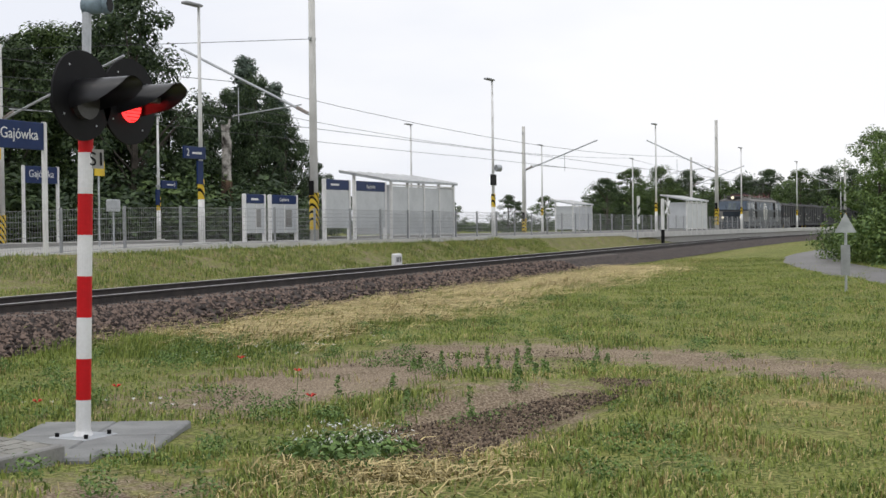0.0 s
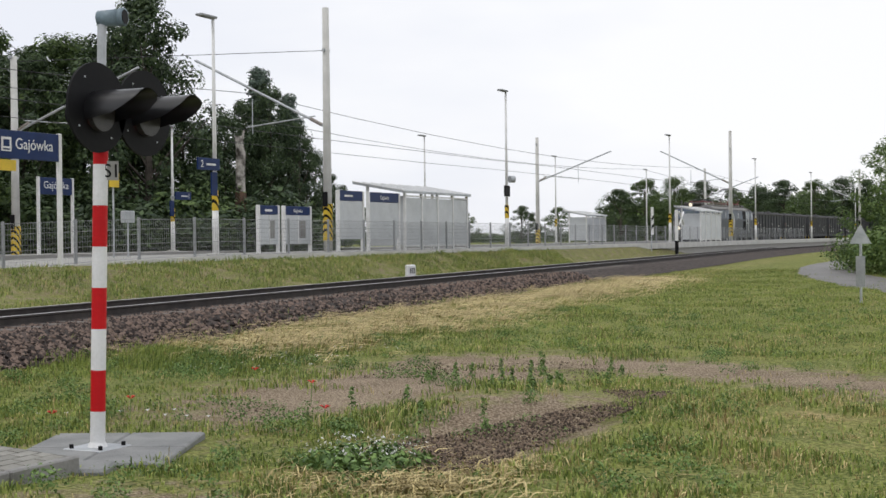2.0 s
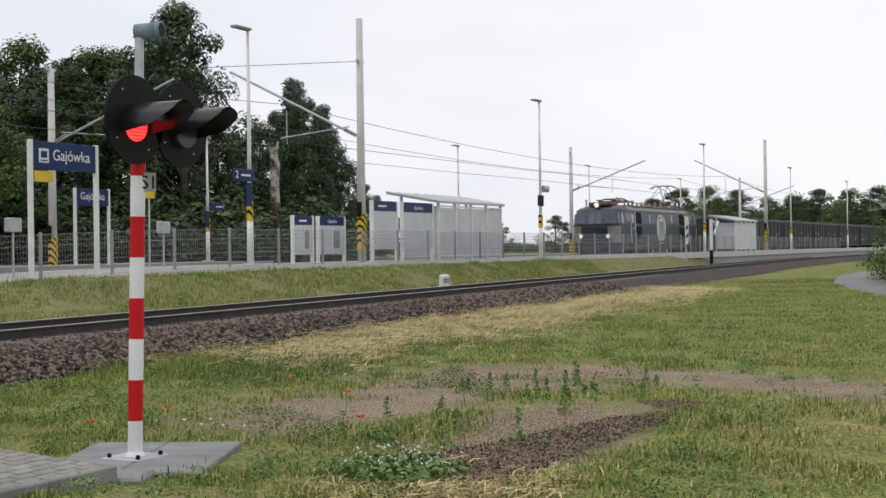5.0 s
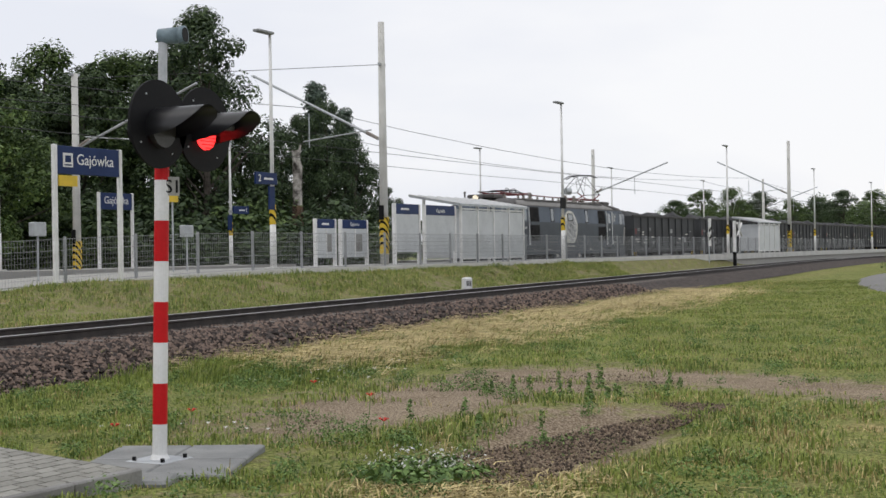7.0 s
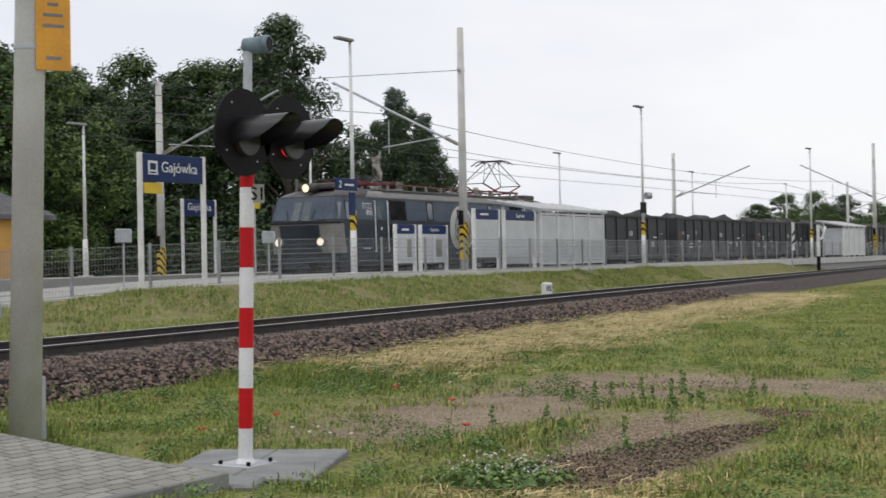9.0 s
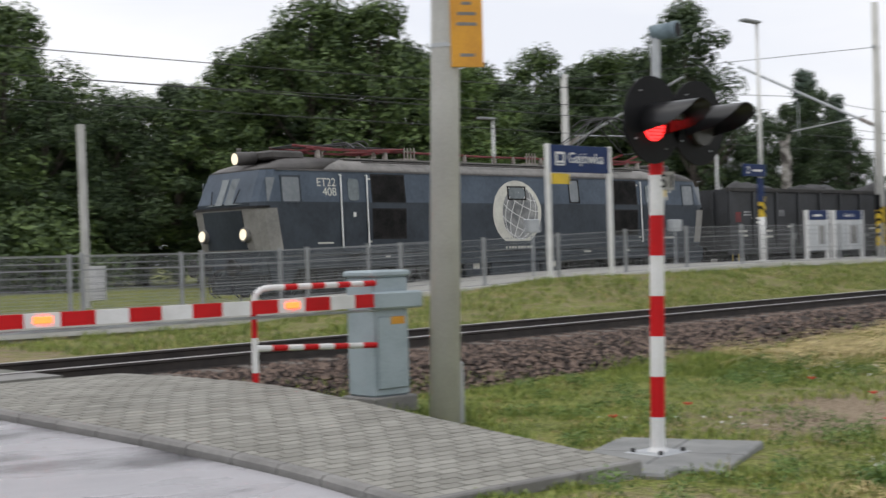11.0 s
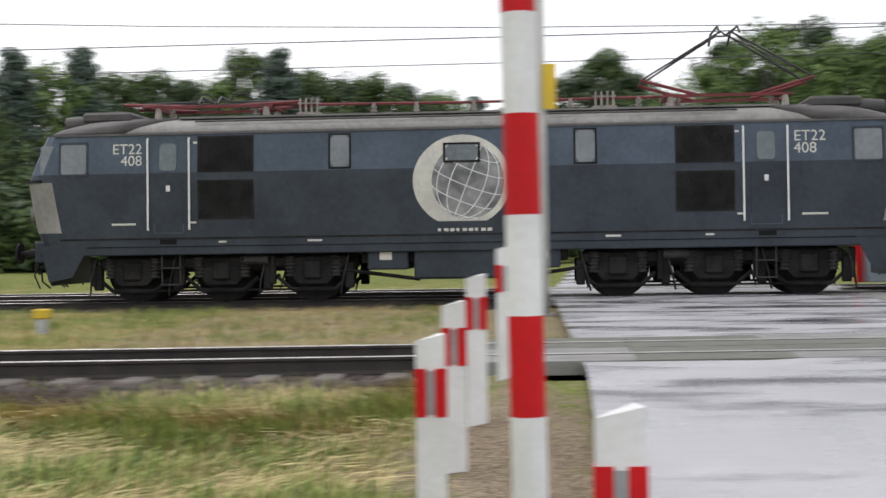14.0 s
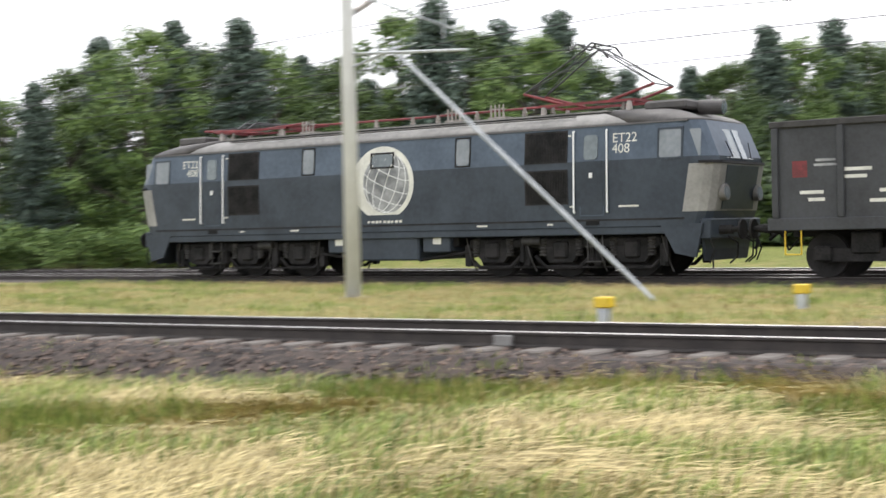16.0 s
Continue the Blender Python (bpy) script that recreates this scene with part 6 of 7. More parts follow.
    for k in range(9):
        x, y = 10.3 + 0.16 * k * (1 if k < 6 else 0.4), 9.0 - 0.2 * k
        z = ground_z(x, y) + 0.02
        part("scrap", Geo().add([(x, y, z), (x + 0.07, y + 0.03, z + 0.012), (x + 0.06, y + 0.05, z + 0.008), (x + 0.01, y + 0.04, z + 0.014)], [(0, 1, 2, 3)]), M["paper"], pp)


small_signs()


def build_house():
    h = thing("station_house", "ochre single-storey house with a dark hipped roof", "house")
    x0, x1, y0, y1, z0, z1 = 28.3, 37.4, 40.0, 43.6, 0.2, 3.15
    wins = ((29.4, 29.8, 1.5, 2.6), (31.2, 32.2, 1.6, 2.85), (33.2, 34.6, 1.6, 2.85))
    xs = sorted({x0, x1, *(w[0] for w in wins), *(w[1] for w in wins)})
    for a, b in zip(xs, xs[1:]):
        w = [q for q in wins if q[0] <= a and b <= q[1]]
        if w:
            part("wall", Geo().box(a, b, y0, y0 + 0.35, z0, w[0][2]), M["ochre"], h)
            part("wall", Geo().box(a, b, y0, y0 + 0.35, w[0][3], z1), M["ochre"], h)
        else:
            part("wall", Geo().box(a, b, y0, y0 + 0.35, z0, z1), M["ochre"], h)
    for q in ((x0, x0 + 0.35, y0 + 0.35, y1), (x1 - 0.35, x1, y0 + 0.35, y1), (x0 + 0.35, x1 - 0.35, y1 - 0.35, y1)):
        part("wall", Geo().box(*q, z0, z1), M["ochre"], h)
    for a, b, c, d in wins:
        w = part("window", Geo().box(a, b, y0 + 0.18, y0 + 0.2, c, d), M["glass"], h)
        part("frame", Geo().box(a, b, y0 + 0.1, y0 + 0.18, c, c + 0.09).box(a, b, y0 + 0.1, y0 + 0.18, d - 0.09, d).box(a, a + 0.09, y0 + 0.1, y0 + 0.18, c, d)
             .box(b - 0.09, b, y0 + 0.1, y0 + 0.18, c, d).box((a + b) / 2 - 0.05, (a + b) / 2 + 0.05, y0 + 0.1, y0 + 0.18, c, d), M["white"] if a > 29 else M["bark"], w)
    e = 0.45
    part("roof", Geo().add([(x0 - e, y0 - e, z1), (x1 + e, y0 - e, z1), (x1 + e, y1 + e, z1), (x0 - e, y1 + e, z1), (x0 + 2.0, 41.8, 4.6), (x1 - 2.0, 41.8, 4.6),
                            (x0 - e, y0 - e, z1 - 0.18), (x1 + e, y0 - e, z1 - 0.18), (x1 + e, y1 + e, z1 - 0.18), (x0 - e, y1 + e, z1 - 0.18)],
                           [(0, 1, 5, 4), (1, 2, 5), (2, 3, 4, 5), (3, 0, 4), (6, 7, 1, 0), (7, 8, 2, 1), (8, 9, 3, 2), (9, 6, 0, 3), (9, 8, 7, 6)]), M["roofing"], h, "dark sheet hipped roof")
    for x in (29.4, 32.0):
        part("chimney", Geo().box(x, x + 0.6, 41.5, 42.1, 3.6, 5.0, 0.02), M["brick"], h)


build_house()


# ---- trees and bushes ----
def leaf_cloud(clumps, per, size, squash=0.8):
    """Many small leaves about the given clumps (x, y, z, radius), turned outwards and upwards."""
    n = len(clumps) * per
    c = np.repeat(np.array(clumps, float), per, axis=0)
    d = np.random.normal(size=(n, 3))
    d /= np.linalg.norm(d, axis=1, keepdims=True)
    face = d + np.array((0, 0, 0.55)) + np.random.normal(scale=0.45, size=(n, 3))
    face /= np.linalg.norm(face, axis=1, keepdims=True) + 1e-9
    d = d * (np.random.uniform(0.3, 1, (n, 1)) ** 0.5) * c[:, 3:4]
    d[:, 2] *= squash
    o = c[:, :3] + d
    a = np.cross(face, np.random.normal(size=(n, 3)))
    a /= np.linalg.norm(a, axis=1, keepdims=True) + 1e-9
    b = np.cross(face, a)
    s = size * np.random.uniform(0.6, 1.4, (n, 1))
    v = np.stack([o - a * s, o + b * s * 0.5, o + a * s, o - b * s * 0.5], 1).reshape(-1, 3)
    g = Geo()
    g.v = v.tolist()
    g.f = [(4 * i, 4 * i + 1, 4 * i + 2, 4 * i + 3) for i in range(n)]
    return g


def broadleaf(seed, leafmat, dense=1.0, low=0.22, wide=0.36, per=190):
    """A tree ten metres high at its own origin."""
    random.seed(seed), np.random.seed(seed)
    t = thing("tree", "broad leafy green tree at the edge of the wood", "tree", group="trees of the wood")
    trunk = Geo().tube((0, 0, -0.5), (0.1, 0, 3.0), 0.2, 0.15, 8).tube((0.1, 0, 3.0), (0.0, 0.1, 7.5), 0.15, 0.05, 7)
    clumps = []
    for k in range(int(95 * dense)):
        u = random.random()
        z = 10 * (low + (1 - low) * u) - 0.5
        w = 10 * wide * math.sin(math.pi * min(0.97, 0.16 + 0.84 * u) ** 0.85) ** 0.7
        a, r = random.uniform(0, 6.28), w * random.random() ** 0.45
        x, y = r * math.cos(a), r * math.sin(a)
        clumps.append((x, y, z, random.uniform(0.35, 0.9)))
        if k % 5 == 0:
            trunk.tube((0.05, 0, max(2, z - 2.2)), (x * 0.9, y * 0.9, z), 0.06, 0.02, 5)
    part("trunk", trunk, M["bark"], t)
    part("crown", leaf_cloud(clumps, per, 0.085), leafmat, t)
    return t


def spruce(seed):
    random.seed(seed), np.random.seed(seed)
    t = thing("tree", "narrow conifer at the edge of the wood, distance haze put into its pale bluish green", "tree", group="conifers of the wood")
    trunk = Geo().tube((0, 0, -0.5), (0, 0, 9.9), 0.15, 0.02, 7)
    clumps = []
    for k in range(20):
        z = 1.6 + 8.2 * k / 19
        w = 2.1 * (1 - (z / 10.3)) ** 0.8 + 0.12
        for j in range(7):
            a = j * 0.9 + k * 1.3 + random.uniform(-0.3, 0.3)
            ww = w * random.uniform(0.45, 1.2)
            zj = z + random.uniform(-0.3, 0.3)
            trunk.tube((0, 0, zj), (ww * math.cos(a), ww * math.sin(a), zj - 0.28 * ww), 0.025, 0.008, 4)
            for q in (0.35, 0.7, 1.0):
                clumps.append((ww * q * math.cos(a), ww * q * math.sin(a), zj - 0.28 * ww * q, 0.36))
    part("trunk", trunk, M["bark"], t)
    part("crown", leaf_cloud(clumps, 34, 0.09, 0.85), M["hazed_needle"], t)
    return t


def bush(seed, leafmat):
    random.seed(seed), np.random.seed(seed)
    t = thing("bush", "dense green bush under the trees", "bush", group="bushes")
    st = Geo()
    cl = []
    for k in range(26):
        a, r = random.uniform(0, 6.28), 1.5 * random.random() ** 0.5
        z = random.uniform(0.2, 2.2) * (1 - 0.25 * r)
        cl.append((r * math.cos(a), r * math.sin(a), z, random.uniform(0.4, 0.75)))
        if k < 8:
            st.tube((0, 0, -0.3), (r * math.cos(a), r * math.sin(a), z), 0.03, 0.012, 5)
    part("stem", st, M["bark"], t)
    part("foliage", leaf_cloud(cl, 170, 0.075), leafmat, t)
    return t


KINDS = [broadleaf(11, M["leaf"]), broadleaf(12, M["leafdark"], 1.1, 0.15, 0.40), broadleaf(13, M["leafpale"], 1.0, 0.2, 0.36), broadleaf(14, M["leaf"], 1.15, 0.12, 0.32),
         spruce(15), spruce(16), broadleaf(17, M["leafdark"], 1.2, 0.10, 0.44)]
BUSHES = [bush(21, M["leaf"]), bush(22, M["leafpale"]), bush(23, M["leafdark"])]
random.seed(5), np.random.seed(5)
# the first of each kind stands in the wood too
used = set()


def put(kinds, k, x, y, h, z0=0.15, wide=1.0):
    """Stands a tree of height h at x, y."""
    s = h / 10
    ob = kinds[k]
    m = pose(x, y, z0, 0, 0, random.uniform(0, 360)) @ Matrix.Diagonal((s * wide, s * wide, s, 1))
    if (id(kinds), k) not in used:
        used.add((id(kinds), k))
        ob.matrix_basis = m
        return ob
    n = copy_thing(ob, pose(0, 0, 0))
    n.matrix_basis = m
    return n


# bearing east of north (degrees), height of the tree tops at 60 m, kind of tree
SKYLINE = [(-60, 8.0), (-52.5, 6.6), (-49, 9.0), (-47, 10.4), (-45, 8.4), (-43.5, 9.7), (-40.5, 8.7), (-38.6, 7.4), (-36.8, 10.6), (-34, 9.9), (-30.3, 9.5), (-28.6, 7.2),
           (-26.8, 7.2), (-23.4, 8.5), (-19, 8.7), (-16, 8.2), (-11.9, 9.5), (-9.5, 8.4), (-6.6, 8.5), (-4.5, 7.2), (-0.5, 7.0), (1.6, 9.5), (3.4, 8.0), (4.6, 6.6), (6.4, 9.6), (9.6, 10.7), (13.5, 10.6),
           (17, 11.2), (20, 12.6), (23.0, 13.8), (25.6, 12.6), (26.8, 8.9), (29.5, 8.8), (32.5, 10.0), (35.3, 11.2), (38, 14.0), (40.5, 12.4), (43, 9.8), (46.7, 10.3), (48.7, 10.6), (50.3, 9.8),
           (51.5, 9.6)]
PALE = (6.0, 14.5)
n_tree = 0
az = -60.0
while az < 50.6:
    h = lerp_table([(a + 0.0, b) for a, b in SKYLINE], az)
    d = 60 + 9 * ((n_tree * 7) % 3) / 2
    if az > 44:
        d = 72 + 3 * (n_tree % 2)
    elif az > 24:
        d = 60 + 3 * (n_tree % 2)
    elif -20 < az < 5:
        d += 16
    k = (0, 1, 3, 6, 0, 1, 2)[n_tree % 7]
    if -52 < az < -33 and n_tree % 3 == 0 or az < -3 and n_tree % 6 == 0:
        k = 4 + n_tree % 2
    # mostly pale and bluish kinds in the west, their colour imitating haze
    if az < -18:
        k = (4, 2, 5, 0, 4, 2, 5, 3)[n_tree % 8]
    if PALE[0] < az < PALE[1] and n_tree % 2:
        k, d = 2, 54
    a = radians(az + random.uniform(-0.2, 0.2))
    e = (h * random.choice((1.06, 1.04, 1.0, 0.95)) * (0.93 if az > 6 else 1.0) - 1.17) / 60 * d + 1.3
    put(KINDS, k, d * math.sin(a), d * math.cos(a), e, 0.1, 1.35 if k in (4, 5) else 1.1)
    if n_tree % 2 == 0:
        put(KINDS, random.choice((0, 1, 3, 6)), (d + 9) * math.sin(a + 0.014), (d + 9) * math.cos(a + 0.014), (h * (0.84 if az > 6 else 0.95) - 1.17) / 60 * (d + 9) + 1.2, 0.1, 1.25)
    n_tree += 1
    az += 1.35
az = -60.0
while az < 60:
    d = (57 if az < 44 else 68) + random.uniform(-2, 2)
    a = radians(az)
    if az < -43:
        put(BUSHES, 1, d * math.sin(a), d * math.cos(a), random.uniform(7, 10), 0.1, 1.5)
    elif not (27 < az < 44) and not (0 < az < 6.0):
        put(BUSHES, random.choice((0, 2, 2)), d * math.sin(a), d * math.cos(a), random.uniform(11, 20), 0.1, 1.2)
    az += 1.6
# the tall tree behind the road signal, a low gap, and dark narrow trees after it
for az, h, d, k, w in ((50.4, 9.8, 75, 0, 1.0), (53.0, 12.0, 71, 1, 0.95), (52.2, 10.4, 75, 3, 1.0), (53.7, 9.2, 74, 6, 0.62), (54.5, 6.6, 76, 6, 0.9), (55.4, 6.0, 75, 1, 1.0), (56.2, 6.7, 73, 6, 0.7),
                       (56.9, 7.3, 74, 1, 0.62), (57.6, 8.3, 76, 5, 1.2), (58.1, 7.9, 73, 6, 0.62), (58.8, 7.2, 75, 4, 1.2), (59.2, 6.3, 73, 1, 0.7), (59.9, 5.0, 75, 6, 0.8), (60.4, 3.9, 76, 1, 0.8)):
    a = radians(az)
    put(KINDS, k, d * math.sin(a), d * math.cos(a), (h - 1.17) / 60 * d + 1.3, 0.1, w)
for az, h, d, k in ((60.5, 3.2, 150, 0), (62, 2.6, 230, 1), (64, 2.5, 260, 3), (66, 2.4, 280, 0), (68.5, 2.6, 230, 1), (70, 2.5, 250, 0), (72.6, 3.3, 190, 1), (73.6, 3.7, 195, 0), (74.8, 3.75, 200, 3), (76, 3.6, 205, 1),
                    (77.2, 3.2, 210, 0), (78.2, 3.3, 215, 6), (79.2, 3.55, 210, 1), (80.4, 3.5, 205, 0), (81.5, 3.6, 215, 6), (82.5, 3.5, 220, 1), (83.6, 3.4, 220, 0), (75.4, 3.1, 230, 6), (78.8, 3.0, 240, 1), (80, 3.1, 240, 2)):
    a = radians(az)
    put(KINDS, k, d * math.sin(a), d * math.cos(a), (h - 1.08) / 60 * d + 1.3, -0.3, 1.35)
for k in range(46):
    a = radians(59 + k * 0.62)
    d = 330 + random.uniform(-40, 60)
    put(BUSHES, k % 3, d * math.sin(a), d * math.cos(a), random.uniform(9, 14), -0.3, 2.2)
for k in range(52):
    a = radians(72.4 + k * 0.25)
    d = 222 + 14 * (k % 3)
    put(BUSHES, (0, 2, 1, 2)[k % 4], d * math.sin(a), d * math.cos(a), random.uniform(29, 40), -0.3, 0.8)
# leafy tree beside the lane
for x, y, h in ((58.6, 5.2, 6.6), (61.5, 7.0, 6.0), (57, 3.2, 6.8)):
    put(KINDS, 2, x, y, h, -0.6, 1.0)
for x, y, h in ((55, 4.0, 11), (57, 5.8, 11), (59, 7.0, 10), (64, 8.6, 9), (70, 9.2, 8)):
    put(BUSHES, 1, x, y, h, -0.55)


# ---- grasses and weeds ----
def tufts(name, spots, material, label, lean=0.6, width=0.005, low=0.15):
    """Tufts of thin bent blades; a spot is x, y, height, spread, count, direction (None: any way)."""
    cnt = np.array([p[4] for p in spots])
    z = np.repeat(np.array([ground_z(p[0], p[1]) for p in spots]), cnt)
    a = np.repeat(np.array([p[:4] for p in spots], float), cnt, axis=0)
    way = np.repeat(np.array([-99.0 if p[5] is None else p[5] for p in spots]), cnt)
    n = len(a)
    th = np.where(way > -90, way + np.random.normal(scale=0.45, size=n), np.random.uniform(0, 2 * np.pi, n))
    ln = np.random.uniform(low, 1.0, n) * lean
    h = a[:, 2] * np.random.uniform(0.55, 1.35, n)
    w = width * np.random.uniform(0.7, 1.6, n)
    dx, dy = np.cos(th), np.sin(th)
    off = np.random.normal(size=(n, 2)) * a[:, 3:4]
    o = np.stack([a[:, 0] + off[:, 0], a[:, 1] + off[:, 1], z - 0.02], 1)
    reach, rise = h * np.sin(np.minimum(ln, 1.45)), h * np.cos(np.minimum(ln, 1.45)) + 0.02
    m = o + np.stack([dx * reach * 0.4, dy * reach * 0.4, rise * 0.75 + h * 0.06], 1)
    t = o + np.stack([dx * reach, dy * reach, rise], 1)
    side = th + np.pi / 2 + np.random.uniform(-0.8, 0.8, n)
    s = np.stack([np.cos(side) * w, np.sin(side) * w, 0.3 * w], 1)
    v = np.stack([o - s, o + s, m + s * 0.8, m - s * 0.8, t], 1).reshape(-1, 3)
    g = Geo()
    g.v = v.tolist()
    g.f = [f for i in range(n) for f in ((5 * i, 5 * i + 1, 5 * i + 2, 5 * i + 3), (5 * i + 3, 5 * i + 2, 5 * i + 4))]
    return solid(name, g, material, label, "grass", "stuff")


def meadow():
    random.seed(41), np.random.seed(41)
    green, dry, hay = [], [], []
    # east meadow before the near track
    for _ in range(66000):
        x = 6.0 + 62 * random.random() ** 1.9
        y = random.uniform(-1.5, 17)
        v = y - track_y(x)
        if v > -2.3 or y < 0.02 * x - 0.8 or (x < 8.0 and y > 6.3) or (abs(x - 8.64) < 0.9 and abs(y - 6.87) < 0.75):
            continue
        p = noise.noise((x * 0.8, y * 0.8, 4)) + 0.6 * noise.noise((x * 2.6, y * 2.6, 1))
        if random.random() < dirt_at(x, y) * 1.25 - p * 0.7:
            continue
        if p > -0.12 or random.random() < 0.22:
            k = max(0, p + 0.1)
            (dry if random.random() < 0.16 + 0.12 * (y < 5) + 0.5 * straw_at(x, y) else green).append((x, y, random.uniform(0.025, 0.05) * (1 + 2.0 * k), 0.045 + 0.03 * x / 10, 7 if x > 14 else 9, None))
    # tall dry grass laid over along the foot of the bank, thinning to the west
    for _ in range(4600):
        x = 15.5 + 36 * random.random() ** 1.25
        v = random.gauss(-4.0, 0.95)
        if v > -2.1 or random.random() < 0.95 * (1 - step(15.5, 19, x)) or noise.noise((x * 0.5, v, 12)) < -0.22:
            continue
        hay.append((x, track_y(x) + v, random.uniform(0.25, 0.55), 0.10, 12, radians(-100) + 0.7 * noise.noise((x * 0.4, v, 2))))
    for _ in range(3800):
        x = 14.5 + 36 * random.random() ** 1.25
        green.append((x, track_y(x) + random.uniform(-6.0, -2.4), random.uniform(0.06, 0.16), 0.10, 7, radians(-100)))
    # a dry heap in the near meadow
    for _ in range(420):
        x, y = random.gauss(8.5, 0.9), random.gauss(4.15, 0.38)
        hay.append((x, y, random.uniform(0.10, 0.26), 0.08, 8, None))
    # rank grass west of the road, laid over in swirls
    for _ in range(17000):
        x = -0.9 - 21 * random.random() ** 1.2
        y = random.uniform(4.2, 13.2)
        v = y - track_y(x)
        if v > -1.55 or (v > -2.3 and random.random() < 0.55) or random.random() < dirt_at(x, y) * 1.3:
            continue
        q = noise.noise((x * 0.55, y * 0.9, 7)) + 0.4 * noise.noise((x * 1.7, y * 2.0, 3))
        way = 6.28 * noise.noise((x * 0.22, y * 0.3, 15))
        if q > 0.04:
            hay.append((x, y, random.uniform(0.15, 0.4), 0.10, 7, way))
        else:
            (dry if random.random() < 0.42 else green).append((x, y, random.uniform(0.08, 0.2), 0.10, 8, way))
    # weeds that creep over the edge of the ballast
    for _ in range(900):
        x = random.uniform(7.8, 11.0) if random.random() < 0.45 else random.uniform(9, 34)
        y = track_y(x) + random.uniform(-2.7, -1.9)
        if noise.noise((x * 1.1, y * 1.1, 23)) > -0.05:
            green.append((x, y, random.uniform(0.10, 0.2), 0.08, 9, None))
    for _ in range(420):
        green.append((random.uniform(7.75, 9.6), random.uniform(9.9, 12.4), random.uniform(0.08, 0.18), 0.08, 9, None))
    # strip between track and platform, and between the tracks
    for _ in range(9000):
        x = random.uniform(9.5, 62)
        y = random.uniform(track_y(x) + 1.7, fence_y(x) - 0.35)
        q = noise.noise((x * 0.7, y * 0.9, 9))
        if q > -0.3:
            (green if random.random() < 0.8 else dry).append((x, y, random.uniform(0.05, 0.12) * (1 + max(0, q)), 0.09, 8, None))
    for _ in range(6500):
        x = random.uniform(-32, -1.8)
        y = random.uniform(track_y(x) + 1.5, 26.6)
        q = noise.noise((x * 0.35, y * 0.8, 19))
        (dry if q > -0.1 else green).append((x, y, random.uniform(0.06, 0.15), 0.10, 6, None))
    tufts("grass", green, M["blade"], "tufts of short green meadow grass", 0.9, 0.0055)
    tufts("dry_grass", dry, M["straw"], "short dry stalks between the green grass", 1.3, 0.0040)
    tufts("laid_grass", hay, M["straw"], "long dry straw-coloured grass laid over by the wind", 1.5, 0.0055, 0.8)


meadow()


def weed_patch(name, spots, material, label, size=0.017, per=120, rad=0.15):
    cl = [(x, y, ground_z(x, y) + h, rad) for x, y, h in spots]
    return solid(name, leaf_cloud(cl, per, size, 0.6), material, label, "weeds", "stuff")


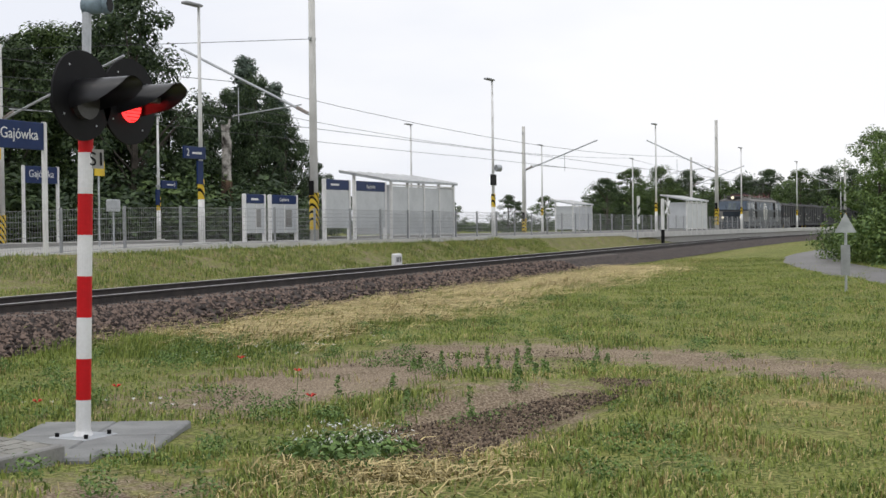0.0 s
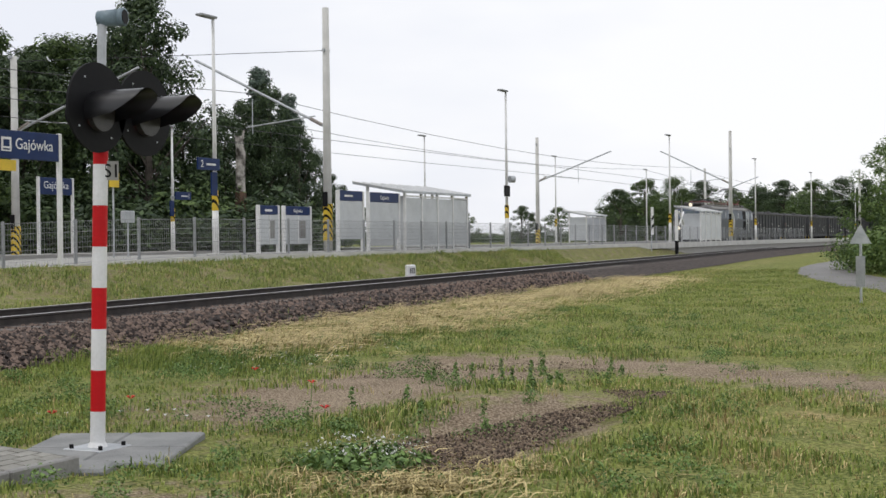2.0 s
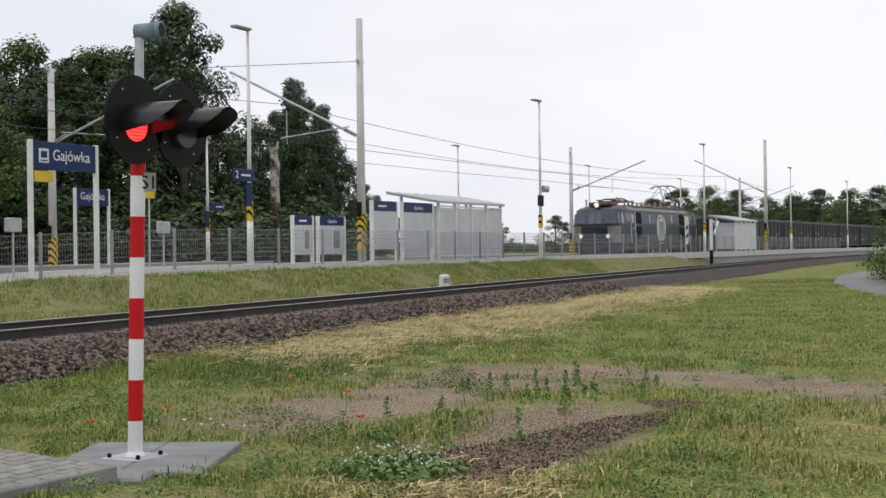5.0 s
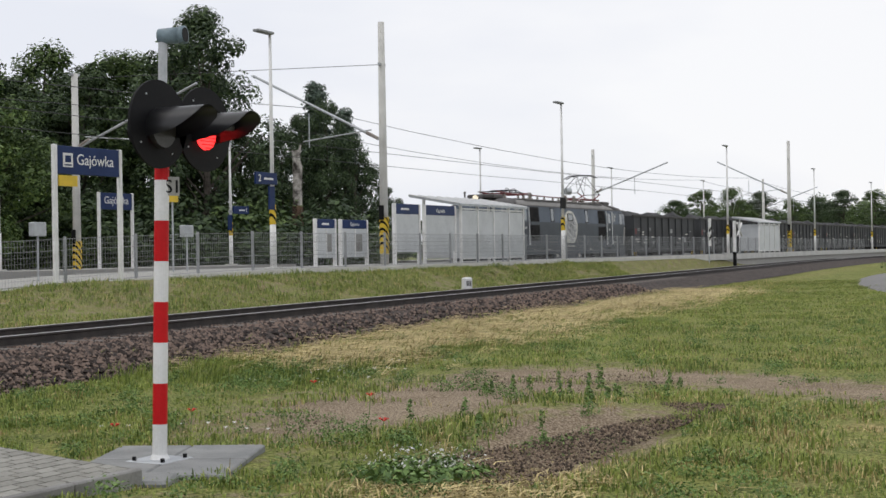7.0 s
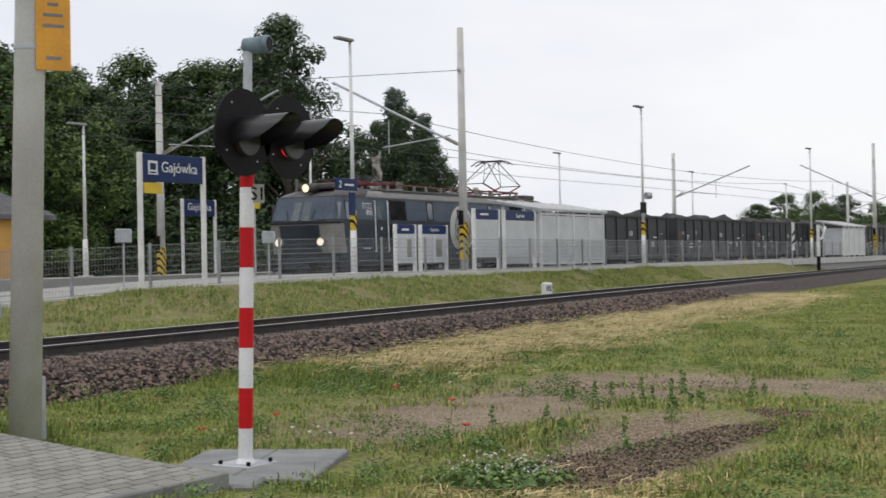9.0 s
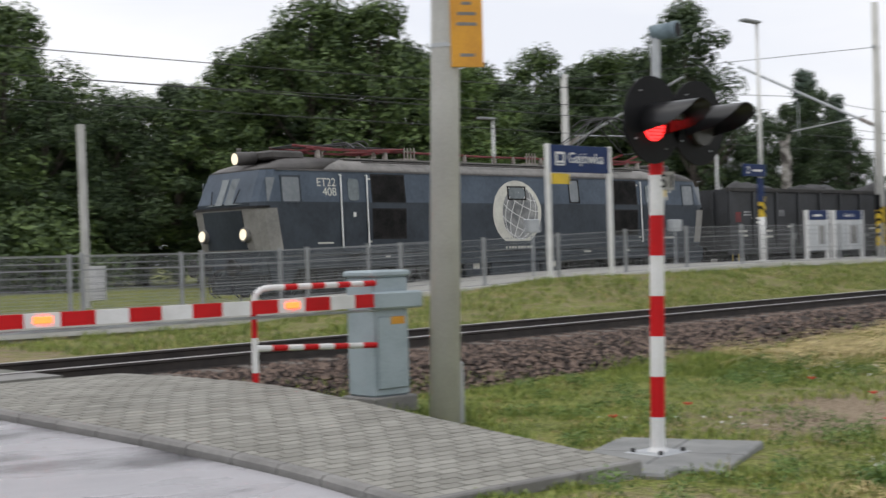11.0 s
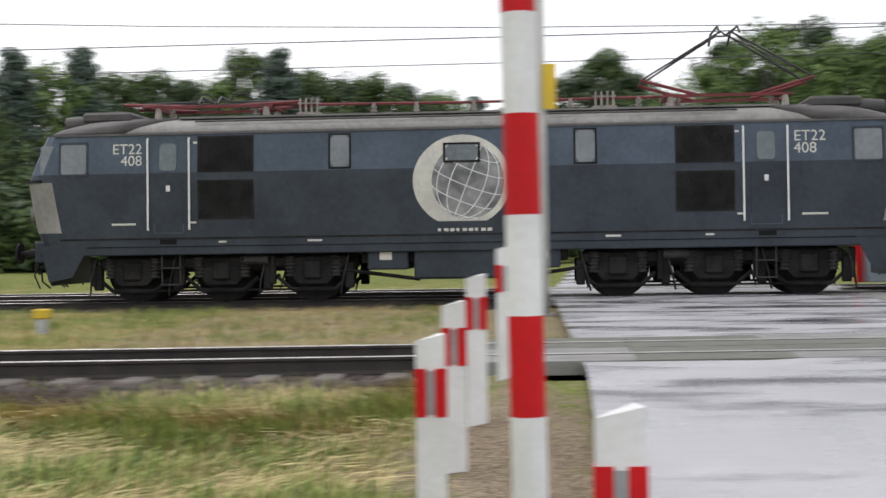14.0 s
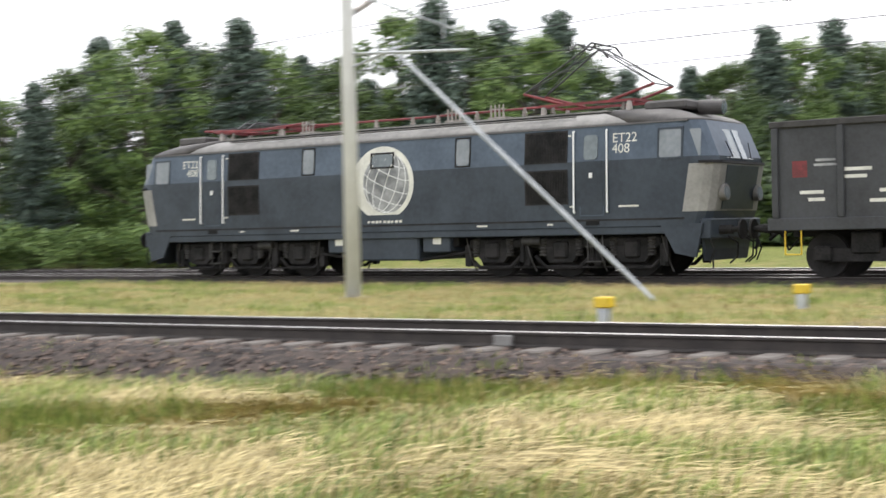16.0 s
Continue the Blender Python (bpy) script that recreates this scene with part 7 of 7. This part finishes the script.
def small_plants():
    random.seed(31), np.random.seed(31)
    spots = []
    for _ in range(900):
        x, y = 6 + 24 * random.random() ** 1.6, random.uniform(2.0, 13)
        if y - track_y(x) > -2.6 or (x < 8 and y > 6.2) or (abs(x - 8.64) < 1.2 and abs(y - 6.87) < 1.0):
            continue
        if noise.noise((x * 0.6, y * 0.6, 11)) > 0.02:
            spots.append((x, y, random.uniform(0.02, 0.08)))
    for k in range(26):
        spots.append((13.2 + 0.16 * k, 9.3 + 0.4 * math.sin(k * 1.7) + 0.08 * k, 0.10))
    for k in range(60):
        x = random.uniform(9, 40)
        spots.append((x, track_y(x) - random.choice((2.0, -0.9, -0.95)) + random.uniform(-0.2, 0.2), 0.06))
    for k in range(24):
        spots.append((7.75 + random.uniform(0, 1.0), random.uniform(10.0, 12.2), 0.1))
    weed_patch("weeds", spots, M["weed"], "low broad-leaved green weeds in the meadow", 0.014, 110, 0.14)
    for k in range(22):
        x, y = random.uniform(10.8, 16.5), random.uniform(4.7, 6.8)
        tall, z = random.uniform(0.12, 0.30), ground_z(x, y)
        w = thing("tall_weed", "upright leafy green weed on the bare earth", "weed", group="tall weeds")
        part("stem", Geo().tube((x, y, z - 0.02), (x + 0.02, y, z + tall), 0.005, 0.002, 5), M["weed"], w)
        part("leaves", leaf_cloud([(x + 0.01, y, z + tall * (0.2 + 0.8 * j / 5), 0.055 - 0.007 * j) for j in range(6)], 12, 0.02, 0.9), M["weed"], w)
    fl = [(9.06 + random.uniform(-0.5, 0.5), 4.77 + random.uniform(-0.35, 0.35), random.uniform(0.14, 0.2)) for _ in range(70)]
    fl += [(14 + random.uniform(0, 4), 9.2 + random.uniform(-0.4, 0.8), 0.12) for _ in range(50)]
    weed_patch("white_flowers", fl, M["petal"], "tiny white meadow flowers", 0.012, 3, 0.05)
    weed_patch("flower_stems", [(x, y, 0.06) for x, y, _ in fl[:70]], M["weed"], "green flower stems", 0.03, 24, 0.12)
    for x, y in ((10.13, 5.76), (13.0, 8.3), (10.4, 8.0), (12.2, 7.1), (9.2, 7.9)):
        p = thing("poppy", "single red poppy in the grass", "flower", group="poppies")
        z = ground_z(x, y)
        part("stem", Geo().tube((x, y, z), (x + 0.02, y, z + 0.20), 0.004, n=5), M["weed"], p)
        g = Geo()
        for k in range(4):
            a = k * 1.57
            c, s = math.cos(a), math.sin(a)
            g.add([(x + 0.02, y, z + 0.2), (x + 0.02 + 0.04 * c - 0.02 * s, y + 0.04 * s + 0.02 * c, z + 0.23), (x + 0.02 + 0.055 * c, y + 0.055 * s, z + 0.225), (x + 0.02 + 0.04 * c + 0.02 * s, y + 0.04 * s - 0.02 * c, z + 0.23)], [(0, 1, 2, 3)])
        part("petals", g, M["poppy"], p)
    # broken clods and pebbles on the bare heap
    stones("clods", lambda x: 0.0, 9.0, 14.5, 3.9, 5.4, 8000, lambda o: -0.515, "clods and pebbles on the bare earth", (0.004, 0.020), "clod")
    stones("pebbles", lambda x: 0.0, 9.5, 22, 5.2, 8.0, 6000, lambda o: -0.51, "small pale pebbles on the bare earth", (0.004, 0.016), "clod")


small_plants()

# ---- what moves ----
# seconds and the place of the locomotive's middle along the main track
RUN = [(0, 141.5), (3.5, 104.4), (7, 68.5), (8.2, 56.2), (10.3, 35.1), (11, 28.12), (11.5, 23.2), (12, 18.06), (12.5, 13.14), (13, 8.05), (13.5, 3.28), (14, -1.84), (14.5, -6.68), (15.2, -13.55), (15.5, -16.42), (16, -21.40)]


# seconds between which each always lit lamp of the road signal is left uncovered
GLOW = ([(0.57, 1.35), (2.15, 2.75), (3.37, 4.15), (4.9, 5.5), (6.37, 6.95), (7.65, 8.35), (9.1, 9.75), (10.55, 11.25), (12.0, 12.7), (13.4, 14.1), (14.8, 15.5)],
        [(-0.2, 0.55), (1.2, 1.95), (2.55, 3.35), (3.95, 4.75), (5.4, 6.2), (6.77, 7.57), (8.3, 9.0), (9.65, 10.35), (11.05, 11.85), (12.5, 13.2), (13.9, 14.6), (15.3, 15.9)])


def motions():
    for added_flap, spells in zip(FLAPS, GLOW):
        x, y, z = added_flap.location
        down, up = pose(x, y, z), pose(x, y, z, -86, 0, 0)
        rows = [(0, up if spells[0][0] < 0 else down)]
        for a, b in spells:
            i, j = int(a * FPS + 0.5), int(b * FPS + 0.5)
            rows += [(k / FPS, m) for k, m in ((i - 1, down), (i, up), (j - 1, up), (j, down)) if k > 0]
        walk(added_flap, rows + [(16.0, down)])
    ts, xs = zip(*RUN)
    ends = 9.62 + 7.02
    walk(LOCO, [(t, pose(x, 28.88, 0)) for t, x in RUN])
    for i, w in enumerate(WAGONS):
        walk(w, [(t, pose(x + ends + i * 14.04, 28.88, 0)) for t, x in RUN])
    spins = [(o, 0.625) for o in LOCO_WHEELS]
    for w in WAGONS:
        spins += [(o, 0.46) for o in w.children if o.name.startswith("wheelset")]
    steps = [2 * k / FPS for k in range(241)]
    for o, r in spins:
        x, y, z = o.location
        walk(o, [(t, pose(x, y, z, 0, math.degrees(np.interp(t, ts, xs) / r), 0)) for t in steps])


motions()
